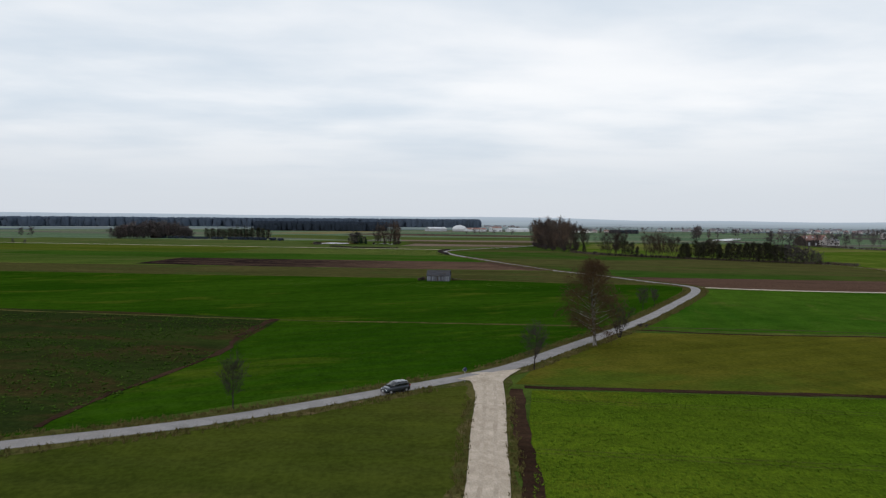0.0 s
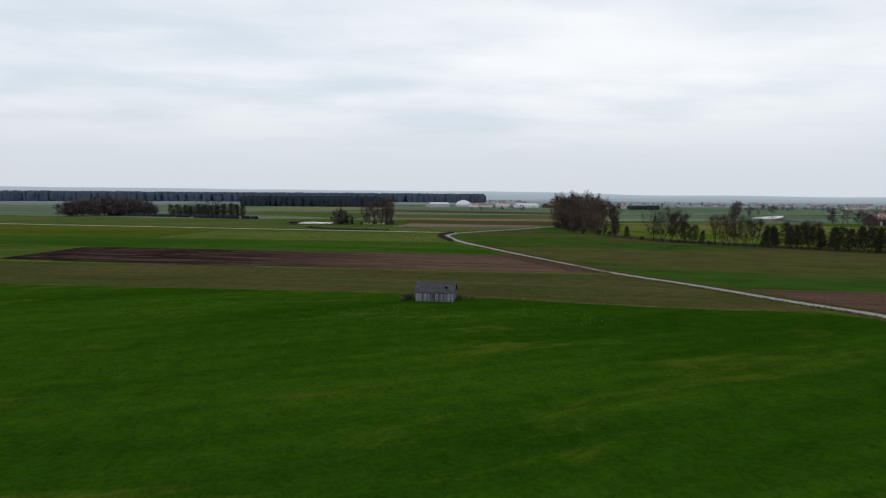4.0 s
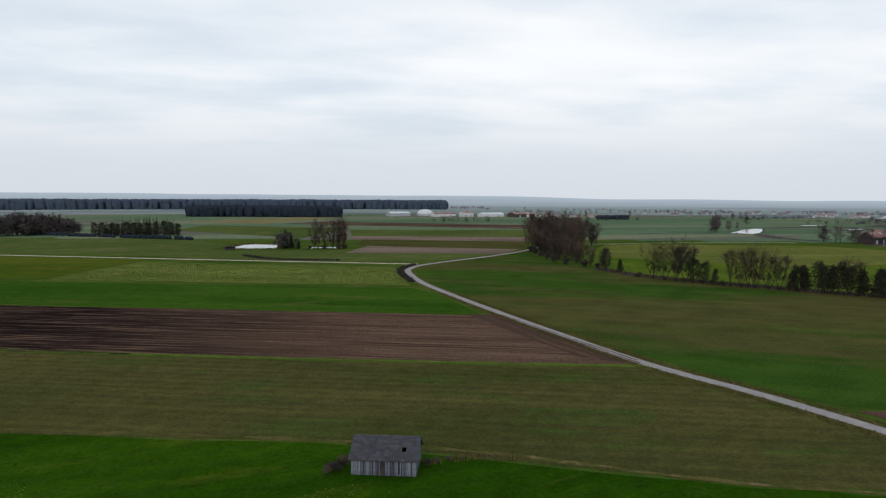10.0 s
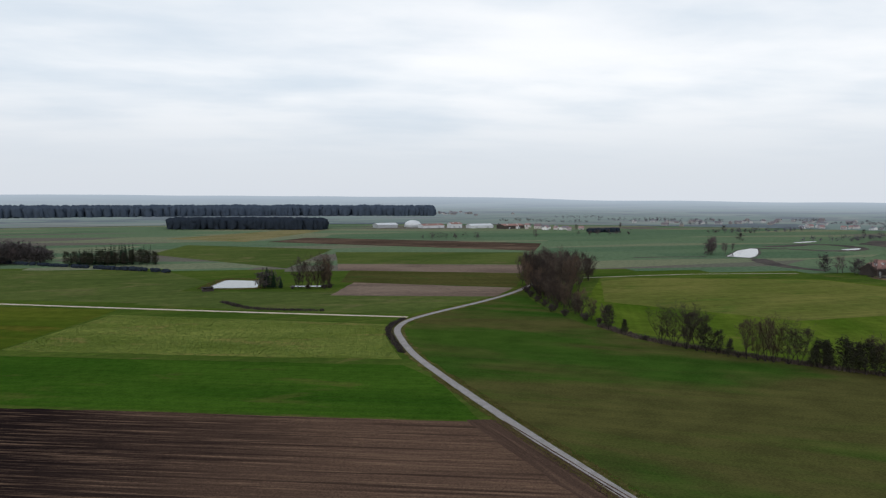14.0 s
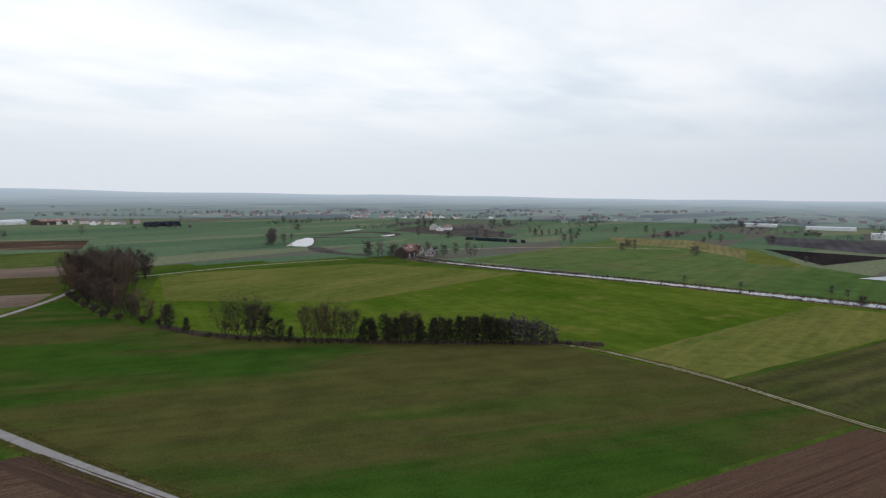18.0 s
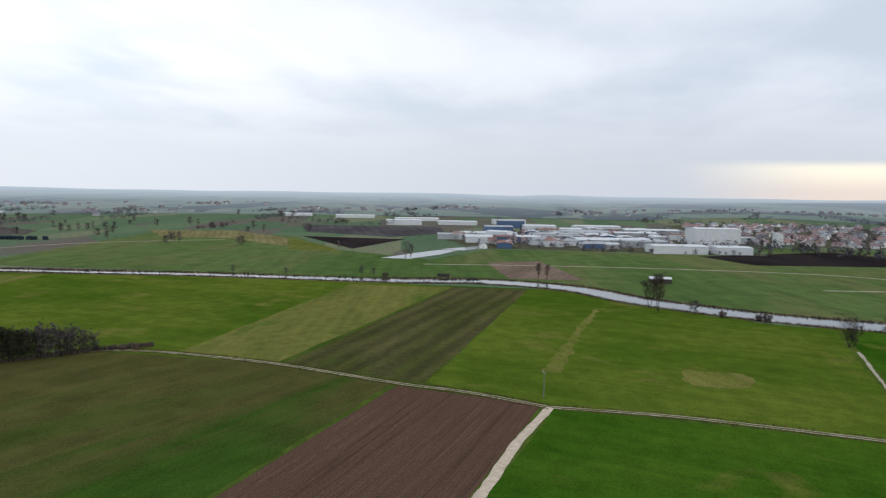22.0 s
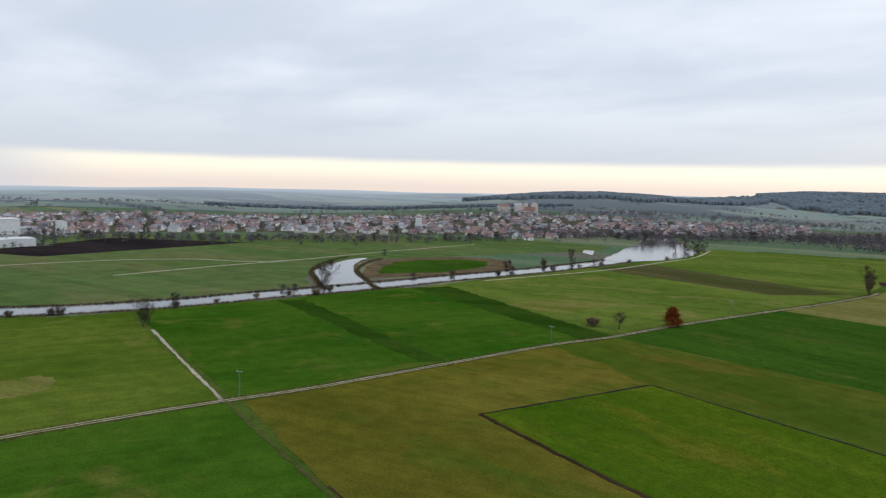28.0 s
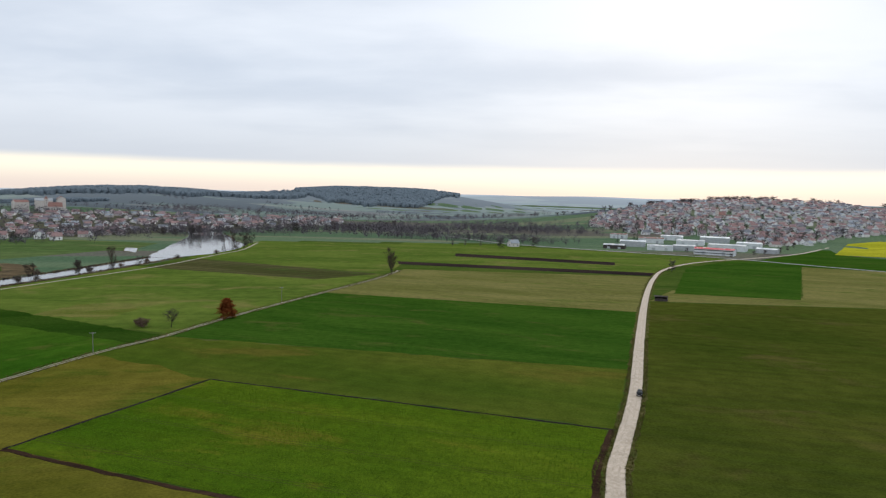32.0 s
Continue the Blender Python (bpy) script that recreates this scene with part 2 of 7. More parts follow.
M["soil"] = field_mat("ploughed_soil", (0.060, 0.040, 0.031), (0.15, 0.102, 0.075), (0.22, 0.155, 0.112), -0.27, 0.45, 0.05, 0.013, 2.5, rows=0.4)


def plough_mat(name, damp, warm, pale, turn, x0, x1):
    """Turned earth: wet at one end, drier towards the other, streaked along the furrows."""
    n = Nodes(name)
    w = n.pos()
    sep = n.nt.nodes.new("ShaderNodeSeparateXYZ")
    n.put(sep.inputs[0], w)
    where = n.math("ADD", sep.outputs[0], n.math("MULTIPLY", n.math("SUBTRACT", n.noise(n.pos(scale=(0.3, 1, 1), turn=turn), 0.03, 4, 0.6), 0.5), 110.0))
    c = n.mix(n.ramp(where, x0, x1), damp, warm)
    streak = n.noise(n.pos(scale=(0.03, 1.0, 1.0), turn=turn), 0.9, 4, 0.7)
    c = n.mix(n.math("MULTIPLY", n.ramp(streak, 0.46, 0.70), 0.75), c, pale)
    dark = n.noise(n.pos(scale=(0.02, 1.0, 1.0), turn=turn), 0.55, 3, 0.6)
    c = n.mix(n.math("MULTIPLY", n.ramp(dark, 0.5, 0.66), 0.6), c, damp)
    fin = n.noise(w, 2.5, 3, 0.7)
    c = n.mix(1.0, c, n.mix(n.ramp(fin, 0.3, 0.7), (0.7, 0.7, 0.7), (1.3, 1.28, 1.25)), "MULTIPLY")
    n.bump(fin, 0.6, 0.25)
    return n.done(c, 1.0, 0, 0.0)


M["soil_plough"] = plough_mat("wet_and_dry_ploughed_soil", (0.015, 0.0105, 0.0105), (0.095, 0.060, 0.043), (0.18, 0.115, 0.079), -0.27, -50, 34)
M["soil_headland"] = plough_mat("headland_soil", (0.034, 0.022, 0.019), (0.072, 0.046, 0.035), (0.13, 0.083, 0.06), -1.33, -400, -300)
M["soil_grey"] = field_mat("grey_nursery_soil", (0.062, 0.058, 0.064), (0.095, 0.090, 0.096), None, 0.3, 0.3, 0.02, 0.02, 2.5)
M["soil_damp"] = field_mat("damp_ploughed_soil", (0.024, 0.017, 0.017), (0.055, 0.038, 0.034), None, -0.27, 0.35, 0.05, 0.02, 2.5, rows=0.4)
M["rough_green"] = field_mat("rough_pasture", (0.042, 0.078, 0.012), (0.075, 0.108, 0.020), (0.10, 0.105, 0.03), 0.25, 0.2, 0.05)
M["soil_dark"] = field_mat("dark_ploughed_soil", (0.018, 0.015, 0.018), (0.035, 0.028, 0.03), None, 0.3, 0.3, 0.05, 0.02, 2.5, rows=0.3)
M["soil_red"] = plough_mat("reddish_ploughed_soil", (0.056, 0.034, 0.025), (0.094, 0.057, 0.041), (0.122, 0.078, 0.056), -0.26, -400, -300)
M["olive_mid"] = field_mat("olive_green_grass", (0.050, 0.082, 0.009), (0.088, 0.104, 0.015), (0.10, 0.092, 0.016), -0.27, 0.1, 0.06, 0.014, tilt=(0.35, 1.0, 1.0))
M["soil_brown"] = field_mat("moist_brown_soil", (0.030, 0.017, 0.011), (0.058, 0.034, 0.022), None, -0.27, 0.3, 0.2, 0.08, 2.5)
M["olive_green"] = field_mat("dark_green_rough_grass", (0.042, 0.060, 0.0078), (0.068, 0.078, 0.0125), (0.080, 0.073, 0.019), -0.2, 0.15, 0.05, 0.016, tilt=(0.5, 1.0, 1.0))
M["worn_grass"] = field_mat("worn_dry_grass", (0.110, 0.128, 0.024), (0.160, 0.155, 0.045), (0.082, 0.122, 0.018), 0.4, 0.1, 0.05, 0.08)
M["strip_green"] = field_mat("dark_green_grass", (0.019, 0.050, 0.005), (0.031, 0.066, 0.008), None, 0.4, 0.1, 0.05, 0.05)
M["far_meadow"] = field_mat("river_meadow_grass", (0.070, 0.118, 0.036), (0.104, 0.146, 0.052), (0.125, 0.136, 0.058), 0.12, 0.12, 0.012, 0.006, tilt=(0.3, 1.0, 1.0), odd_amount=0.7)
M["dry_olive"] = field_mat("dry_yellowish_grass", (0.122, 0.124, 0.034), (0.180, 0.166, 0.056), (0.098, 0.124, 0.026), -0.2, 0.12, 0.05)
M["garden"] = field_mat("village_gardens", (0.06075, 0.0675, 0.0405), (0.1215, 0.108, 0.081), (0.0675, 0.1013, 0.03375), 0.4, 0.0, 0.1, 0.05, 0.6, (1, 1, 1))
M["soil_pink"] = field_mat("pale_harrowed_soil", (0.15, 0.11, 0.088), (0.22, 0.165, 0.13), None, -0.3, 0.3, 0.05)
M["crop"] = field_mat("green_manure_crop", (0.098, 0.142, 0.028), (0.168, 0.208, 0.055), (0.185, 0.170, 0.062), -0.3, 0.1, 0.3, 0.03, 2.0, leafy=0.45)
M["rape"] = field_mat("young_rape_crop", (0.044, 0.100, 0.005), (0.084, 0.132, 0.009), (0.125, 0.128, 0.015), -0.25, 0.12, 0.12, 0.02, 2.0, tram=21.0, leafy=0.5)
M["beet"] = field_mat("sparse_beet_crop", (0.016, 0.030, 0.008), (0.028, 0.046, 0.010), (0.046, 0.034, 0.015), -0.27, 0.3, 0.2, 0.03, 1.2, odd_amount=0.8, leafy=0.6)
M["beige"] = field_mat("pale_stubble", (0.17, 0.15, 0.07), (0.23, 0.20, 0.10), (0.09, 0.12, 0.03), 0.4, 0.3, 0.04)
M["mustard"] = field_mat("flowering_mustard", (0.30, 0.30, 0.02), (0.42, 0.40, 0.03), None, 0.4, 0.2, 0.04)
M["verge"] = field_mat("rough_verge_grass", (0.05, 0.062, 0.014), (0.105, 0.092, 0.034), (0.16, 0.12, 0.06), 0.0, 0.0, 0.1, 0.15, 3.0, (1, 1, 1))


def ground_mat():
    """Open farmland: a patchwork of long parcels in greens, olives and browns."""
    n = Nodes("farmland")
    p = n.pos(scale=(0.22, 1.0, 1.0), turn=0.12)
    cell = n.voronoi(p, 0.016, "F1", "Color")
    sep = n.nt.nodes.new("ShaderNodeSeparateColor")
    n.put(sep.inputs[0], cell)
    a, b = sep.outputs[0], sep.outputs[1]
    # greens paled and blued, some haze of the far fields painted in
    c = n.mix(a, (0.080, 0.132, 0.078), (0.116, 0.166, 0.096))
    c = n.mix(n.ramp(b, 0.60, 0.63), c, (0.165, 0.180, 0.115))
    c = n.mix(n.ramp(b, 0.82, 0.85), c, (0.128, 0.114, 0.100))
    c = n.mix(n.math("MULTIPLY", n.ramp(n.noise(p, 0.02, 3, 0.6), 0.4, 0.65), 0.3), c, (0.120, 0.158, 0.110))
    w = n.pos()
    v = n.math("ADD", n.math("MULTIPLY", n.noise(w, 0.25, 4, 0.65), 0.7), n.math("MULTIPLY", n.noise(w, 1.6, 3, 0.7), 0.7))
    c = n.mix(1.0, c, n.mix(n.ramp(v, 0.45, 0.95), (0.6, 0.6, 0.6), (1.4, 1.38, 1.3)), "MULTIPLY")
    n.bump(v, 0.5, 0.25)
    return n.done(c, 1.0, 0, 0.0)


M["ground"] = ground_mat()


def speckle_mat(name, a, b, c, scale=0.8, rough=0.9, spec=0.3, fine=9.0, bump=0.3):
    n = Nodes(name)
    w = n.pos()
    base = n.mix(n.ramp(n.noise(w, scale, 5, 0.65, 0.4), 0.35, 0.68), a, b)
    base = n.mix(n.math("MULTIPLY", n.ramp(n.noise(w, scale * 0.23, 4, 0.6, 1.0), 0.5, 0.72), 0.8), base, c)
    f = n.noise(w, fine, 2, 0.6)
    base = n.mix(1.0, base, n.mix(n.ramp(f, 0.3, 0.75), (0.75, 0.75, 0.75), (1.2, 1.2, 1.2)), "MULTIPLY")
    n.bump(f, bump, 0.03)
    return n.done(base, rough, 0, spec)


M["asphalt"] = speckle_mat("worn_asphalt", (0.245, 0.228, 0.222), (0.315, 0.295, 0.288), (0.27, 0.243, 0.228), 0.35)
M["gravel"] = speckle_mat("pale_gravel", (0.46, 0.375, 0.285), (0.60, 0.50, 0.395), (0.37, 0.29, 0.21), 0.6)
M["gravel_rut"] = speckle_mat("worn_gravel_rut", (0.43, 0.35, 0.265), (0.55, 0.455, 0.36), (0.36, 0.28, 0.205), 0.5)
M["track"] = speckle_mat("dirt_track", (0.30, 0.26, 0.19), (0.42, 0.38, 0.29), (0.22, 0.21, 0.11), 0.4)
M["wood_dark"] = speckle_mat("dark_weathered_boards", (0.05, 0.042, 0.04), (0.085, 0.07, 0.062), (0.035, 0.03, 0.03), 2.5, 0.85, 0.2, 14.0)


def water_mat():
    n = Nodes("still_water")
    w = n.pos()
    n.bump(n.noise(w, 0.35, 2, 0.5), 0.03, 0.05)
    return n.done((0.06, 0.065, 0.06), 0.1, 0, 0.8)


M["water"] = water_mat()

# ---- builders ----
from mathutils import geometry


def mesh_of(name, verts, faces, mat):
    me = bpy.data.meshes.new(name)
    me.from_pydata([tuple(v) for v in verts], [], faces)
    me.validate()
    if mat:
        me.materials.append(mat)
    return me


def bm_mesh(name, bm, mat):
    me = bpy.data.meshes.new(name)
    bm.normal_update()
    bm.to_mesh(me)
    bm.free()
    if mat:
        me.materials.append(mat)
    return me


def part(name, data, mat, parent, label="", at=None):
    """One mesh object under a thing or a part; data: a bmesh or a finished mesh."""
    me = bm_mesh(name, data, mat) if isinstance(data, bmesh.types.BMesh) else data
    ob = new(name, me)
    if parent:
        ob.parent = parent
    if at is not None:
        ob.matrix_basis = at
    return tagged(ob, label)


def thing(name, label, category, m=None, group="", kind=""):
    ob = new(name)
    ob.empty_display_size = 0.5
    if m is not None:
        ob.matrix_basis = m
    return tagged(ob, label, category, group, kind)


HILLS = [  # x, y, height, radius across x, radius across y
    (-480, -1350, 53, 480, 400), (-1100, -1450, 50, 600, 500), (960, -1080, 22, 420, 420), (1130, -1780, 55, 640, 480), (690, -2420, 62, 560, 430), (260, -2650, 50, 460, 420),
    (-300, -3700, 50, 1100, 600), (2300, -2600, 40, 700, 600), (3100, -1500, 34, 900, 1200), (1700, -350, 20, 430, 620),
]


def land(x, y):
    """Height of the ground: a flat plain that rises to hills in the south."""
    z = 0.0
    for hx, hy, h, rx, ry in HILLS:
        d = ((x - hx) / rx) ** 2 + ((y - hy) / ry) ** 2
        if d < 9:
            z += h * math.exp(-1.6 * d)
    near = max(abs(x - 80) / 560, abs(y - 60) / 720)
    return z * min(1.0, max(0.0, (near - 0.9) * 3.0)) * min(1.0, -y / 250) if y < 0 else 0.0


def ground_sheet():
    rings = [0.0]
    r = 14.0
    while r < 4800:
        rings.append(r)
        r = r * 1.055 + 5
    n = 180
    verts, faces = [(60.0, 200.0, 0.0)], []
    for r in rings[1:]:
        for k in range(n):
            a = 2 * math.pi * k / n
            x, y = 60 + r * math.cos(a), 200 + r * math.sin(a)
            verts.append((x, y, land(x, y)))
    for k in range(n):
        faces.append((0, 1 + k, 1 + (k + 1) % n))
    for i in range(len(rings) - 2):
        a, b = 1 + i * n, 1 + (i + 1) * n
        for k in range(n):
            faces.append((a + k, b + k, b + (k + 1) % n, a + (k + 1) % n))
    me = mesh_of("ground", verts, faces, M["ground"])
    for p in me.polygons:
        p.use_smooth = True
    return tagged(new("ground", me), "flat open farmland, a patchwork of green and brown parcels", "ground", kind="structure")


ground_sheet()


def spline(pts, step=4.0):
    """A smooth line through the points."""
    q = [Vector((*p[:2], 0)) for p in pts]
    q = [2 * q[0] - q[1]] + q + [2 * q[-1] - q[-2]]
    out = []
    for i in range(1, len(q) - 2):
        a, b, c, d = q[i - 1:i + 3]
        n = max(2, int((c - b).length / step))
        for k in range(n):
            t = k / n
            out.append(0.5 * ((2 * b) + (c - a) * t + (2 * a - 5 * b + 4 * c - d) * t * t + (3 * b - a - 3 * c + d) * t ** 3))
    out.append(q[-2])
    return out


def ribbon(pts, widths, z, thick=0.12, rough=0.0, step=4.0, seed=1, crown=0.0):
    """A strip of ground along a line: its top, and sides that go down into the ground."""
    rng = random.Random(seed)
    line = spline(pts, step)
    verts, faces = [], []
    for i, p in enumerate(line):
        d = (line[min(i + 1, len(line) - 1)] - line[max(i - 1, 0)]).normalized()
        s = Vector((-d.y, d.x, 0))
        f = i / max(1, len(line) - 1) * (len(widths) - 1)
        j = min(int(f), len(widths) - 2) if len(widths) > 1 else 0
        w = widths[j] + (widths[j + 1] - widths[j]) * (f - j) if len(widths) > 1 else widths[0]
        a, b = p + s * (w / 2 + rng.uniform(-rough, rough)), p - s * (w / 2 + rng.uniform(-rough, rough))
        g = land(p.x, p.y)
        verts += [(a.x, a.y, g + z - thick), (a.x, a.y, g + z), (p.x, p.y, g + z + crown), (b.x, b.y, g + z), (b.x, b.y, g + z - thick)]
    for i in range(len(line) - 1):
        o = 5 * i
        for k in range(4):
            faces.append((o + k, o + k + 1, o + 6 + k, o + 5 + k))
    faces = [tuple(reversed(f)) for f in faces]
    return verts, faces


def strip(name, pts, widths, z, mat, label, category, thick=0.12, rough=0.0, step=4.0, seed=1, crown=0.0):
    v, f = ribbon(pts, widths, z, thick, rough, step, seed, crown)
    return tagged(new(name, mesh_of(name, v, f, mat)), label, category, kind="structure")


def rough_outline(pts, step=7.0, jitter=0.5, seed=1):
    rng = random.Random(seed)
    out = []
    for i, a in enumerate(pts):
        b = pts[(i + 1) % len(pts)]
        n = max(1, int(math.hypot(b[0] - a[0], b[1] - a[1]) / step))
        for k in range(n):
            t = k / n
            j = jitter if k else 0
            out.append((a[0] + (b[0] - a[0]) * t + rng.uniform(-j, j), a[1] + (b[1] - a[1]) * t + rng.uniform(-j, j)))
    return out


FIELDS = {}


def field(name, pts, mat, z, label, category="field", jitter=0.5, step=7.0):
    z += 0.0006 * len(FIELDS)
    rim = rough_outline(pts, step, jitter, len(FIELDS) + 1)
    if sum(a[0] * b[1] - b[0] * a[1] for a, b in zip(pts, pts[1:] + pts[:1])) < 0:
        rim.reverse()
    flat, _, faces = geometry.delaunay_2d_cdt([Vector(p) for p in rim], [], [list(range(len(rim)))], 1, 1e-4)[:3]
    ob = tagged(new(name, mesh_of(name, [(p.x, p.y, land(p.x, p.y) + z) for p in flat], [tuple(f) for f in faces], M[mat])), label, category, kind="structure")
    FIELDS[ob.name] = pts
    return ob


# ---- the parcels ----
def grass_sheet(outline, cell, z, mat):
    """Grassland in square pieces inside an outline."""
    verts, faces, index = [], [], {}

    def corner(i, j):
        if (i, j) not in index:
            index[i, j] = len(verts)
            verts.append((i * cell, j * cell, land(i * cell, j * cell) + z))
        return index[i, j]

    for i in range(-40, 40):
        for j in range(-40, 50):
            x, y = (i + 0.5) * cell, (j + 0.5) * cell
            odd = False
            for (ax, ay), (bx, by) in zip(outline, outline[1:] + outline[:1]):
                if (ay > y) != (by > y) and x < (bx - ax) * (y - ay) / (by - ay) + ax:
                    odd = not odd
            if odd:
                faces.append((corner(i, j), corner(i + 1, j), corner(i + 1, j + 1), corner(i, j + 1)))
    tagged(new("rough_grassland", mesh_of("rough_grassland", verts, faces, M[mat])), "plain rough grassland between the parcels", "grassland", kind="structure")


grass_sheet([(-700, 300), (-500, 900), (60, 800), (200, 800), (470, 720), (485, 400), (480, 220), (395, 110), (372, 20), (350, -110), (330, -330), (322, -620), (40, -680), (-215, -560), (-420, -300), (-640, -120)], 20, 0.012, "rough_green")
field("meadow", [(-424, 403), (-89, 317), (22, 291), (79, 265), (114, 255), (125, 241), (101, 206), (53, 151), (21, 113), (-36, 83), (-117, 60), (-422, 111)], "meadow", 0.02, "wide bright green meadow of short grass")
field("sparse_crop_field", [(-263, 247), (-100, 199), (-59, 188), (-20.5, 173), (-25, 140), (-27.5, 126), (-37, 95), (-38.5, 84), (-57, 77), (-259, 41)], "beet", 0.05, "dark field with sparse low leafy crop")
field("stubble_field", [(-242, 414), (-66, 368), (10, 348), (65, 334), (95, 327), (110, 297), (120, 270), (115, 257), (79, 266), (22, 292), (-36, 305), (-242, 358)], "olive", 0.04, "olive brown stubble field with faint drill lines")
field("ploughed_field", [(-126, 393), (-116, 450), (-37, 429), (73, 399), (79, 400), (95, 336), (96, 329), (65, 336), (10, 350), (-67, 370)], "soil_plough", 0.05, "ploughed brown field, darker at one end")
field("headland", [(79, 400), (68, 402), (83, 338), (96, 329), (95, 336)], "soil_headland", 0.058, "dark headland furrows beside the lane", "field", 0.4, 4)
field("winter_wheat_field", [(-261, 513), (-118, 455), (-37, 431), (72, 401), (68, 443), (58, 469), (-96, 510), (-240, 549)], "meadow_dark", 0.045, "even dark green field of young winter wheat")
field("green_manure_field", [(-104, 522), (-83, 604), (61, 552), (57, 521), (59, 478), (-16, 497)], "crop", 0.05, "light green leafy catch crop field")
field("stubble_field", [(-417, 725), (-158, 644), (-84, 621), (-105, 522), (-240, 554), (-420, 615)], "olive_mid", 0.03, "dull brown green stubble field")
field("meadow", [(-80, 638), (-68, 692), (43, 673), (143, 637), (156, 653), (76, 579), (1, 603)], "meadow_dull", 0.03, "green strip of meadow beside the farm track")
field("grass_field", [(-407, 924), (-249, 850), (-99, 820), (-51, 738), (-79, 644), (-175, 673), (-415, 755)], "meadow_dull", 0.03, "dull green grass field")
field("harrowed_field", [(54, 720), (164, 674), (140, 635), (35, 657)], "soil_pink", 0.05, "pale pinkish brown harrowed field")
field("stubble_field", [(44, 723), (56, 803), (198, 757), (167, 677)], "olive", 0.04, "olive field strip")
field("harrowed_field", [(47, 858), (220, 825), (197, 759), (45, 805)], "soil_pink", 0.04, "narrow band of pale brown soil")
field("winter_wheat_field", [(49, 992), (261, 961), (222, 827), (47, 860)], "meadow_dull", 0.04, "fresh green field strip")
field("ploughed_field", [(-37, 1171), (16, 1261), (330, 1096), (281, 978)], "soil", 0.04, "long brown ploughed field far off")
field("stubble_field", [(-189, 1254), (-9, 1503), (43, 1454), (-67, 1176)], "beige", 0.04, "pale beige stubble field")
field("meadow", [(-150, 990), (-134, 1125), (47, 1033), (1, 826)], "meadow_dull", 0.04, "light green meadow strip")
field("winter_wheat_field", [(67, 533), (80, 567), (166, 665), (162, 643), (156, 584), (161, 533), (169, 508), (177, 489), (218, 437), (272, 381), (268, 306), (250, 260), (170, 281), (117, 294), (108, 308), (90, 368), (74, 443), (66, 493)], "wheat_thin", 0.04, "large green winter wheat field with browner strips")
field("ploughed_field", [(248, 258), (236, 212), (170, 229), (134, 241), (124, 263), (117, 292), (170, 279)], "soil_red", 0.05, "reddish brown ploughed field between tracks")
field("meadow_bright", [(175, 513), (168, 563), (247, 715), (337, 703), (421, 682), (475, 543), (489, 424), (487, 314), (473, 262), (268, 307), (274, 381), (220, 439)], "meadow_bright", 0.02, "broad green meadow beside the river")
field("meadow", [(201, 603), (251, 723), (417, 678), (466, 544), (276, 526)], "yellow_grass", 0.04, "yellowish green meadow strip")
field("meadow", [(278, 349), (471, 330), (473, 263), (268, 307)], "yellow_grass", 0.05, "yellowish green grass strip")
field("stubble_field", [(268, 304), (473, 261), (475, 213), (253, 250)], "olive_dark", 0.05, "striped olive brown stubble field")
field("meadow_bright", [(253, 249), (475, 213), (474, 190), (430, 156), (388, 100), (376, 66), (340, 78), (221, 111), (236, 209)], "meadow_bright", 0.03, "bright green meadow with worn patches")
strip("worn_line", [(274, 207), (316, 198), (357, 189), (409, 176)], [7, 4, 3], 0.075, M["worn_grass"], "faint line of worn yellowish grass", "patch", 0.05, 1.2, 3.0, 61)
field("bare_patch", [(286, 159), (284, 138), (279, 136), (266, 141), (264, 148), (266, 160), (272, 162)], "worn_grass", 0.06, "worn yellowish bare patch in the grass", "patch", 0.9, 2)
field("meadow_bright", [(233, 208), (217, 111), (144, 131), (62, 151), (125, 237), (170, 226)], "meadow_deep", 0.03, "deep green meadow between the tracks")
field("grass_field", [(213, 107), (188, -25), (158, -20), (133, -0), (155, 65), (93, 85), (23, 101), (33, 119), (56, 147), (144, 129)], "olive_bright", 0.04, "olive brown rough grass field")
field("rape_field", [(155, 65), (132, 1), (8.8, 33.5), (24.6, 97), (96, 83)], "rape", 0.06, "bright green young rape field with dark edges")
field("winter_wheat_field", [(376, 64), (368, 34), (361, -16), (350, -75), (342, -112), (177, -60), (220, 107)], "meadow_deep", 0.03, "deep green field beside the river")
field("grass_field", [(358, -9), (350, -22), (202, 26), (209, 34)], "strip_green", 0.05, "narrow darker strip of grass", "field", 1.2, 4)
field("grass_field", [(343, -104), (330, -128), (176, -61), (180, -44)], "strip_green", 0.05, "narrow dark green strip of grass", "field", 1.2, 4)
field("meadow", [(342, -113), (334, -200), (326, -309), (119, -311), (170, -107), (178, -66)], "meadow_soft", 0.03, "yellowish green meadow beside the river")
field("bare_patch", [(261, -96), (259, -130), (223, -126), (222, -93)], "worn_grass", 0.05, "dry beige patch in the meadow", "patch", 2.0, 3)
field("stubble_field", [(312, -304), (301, -381), (126, -307), (164, -262)], "olive_dark", 0.05, "dark olive field strip near the river")
field("meadow", [(315, -384), (326, -620), (120, -625), (119, -321), (126, -309)], "meadow_soft", 0.03, "wide green meadow")
field("winter_wheat_field", [(176, -61), (167, -106), (147, -182), (143, -200), (-45, -163), (-10, -34)], "meadow_dark", 0.04, "dark green winter wheat field")
field("grass_field", [(187, -26), (176, -60), (-10, -34), (6, 33), (132, -0)], "olive_mid", 0.035, "olive green grass field", "field", 2.5)
field("grass_field", [(143, -200), (125, -264), (116, -310), (112, -345), (-94, -343), (-47, -164)], "dry_olive", 0.03, "yellowish olive grass field")
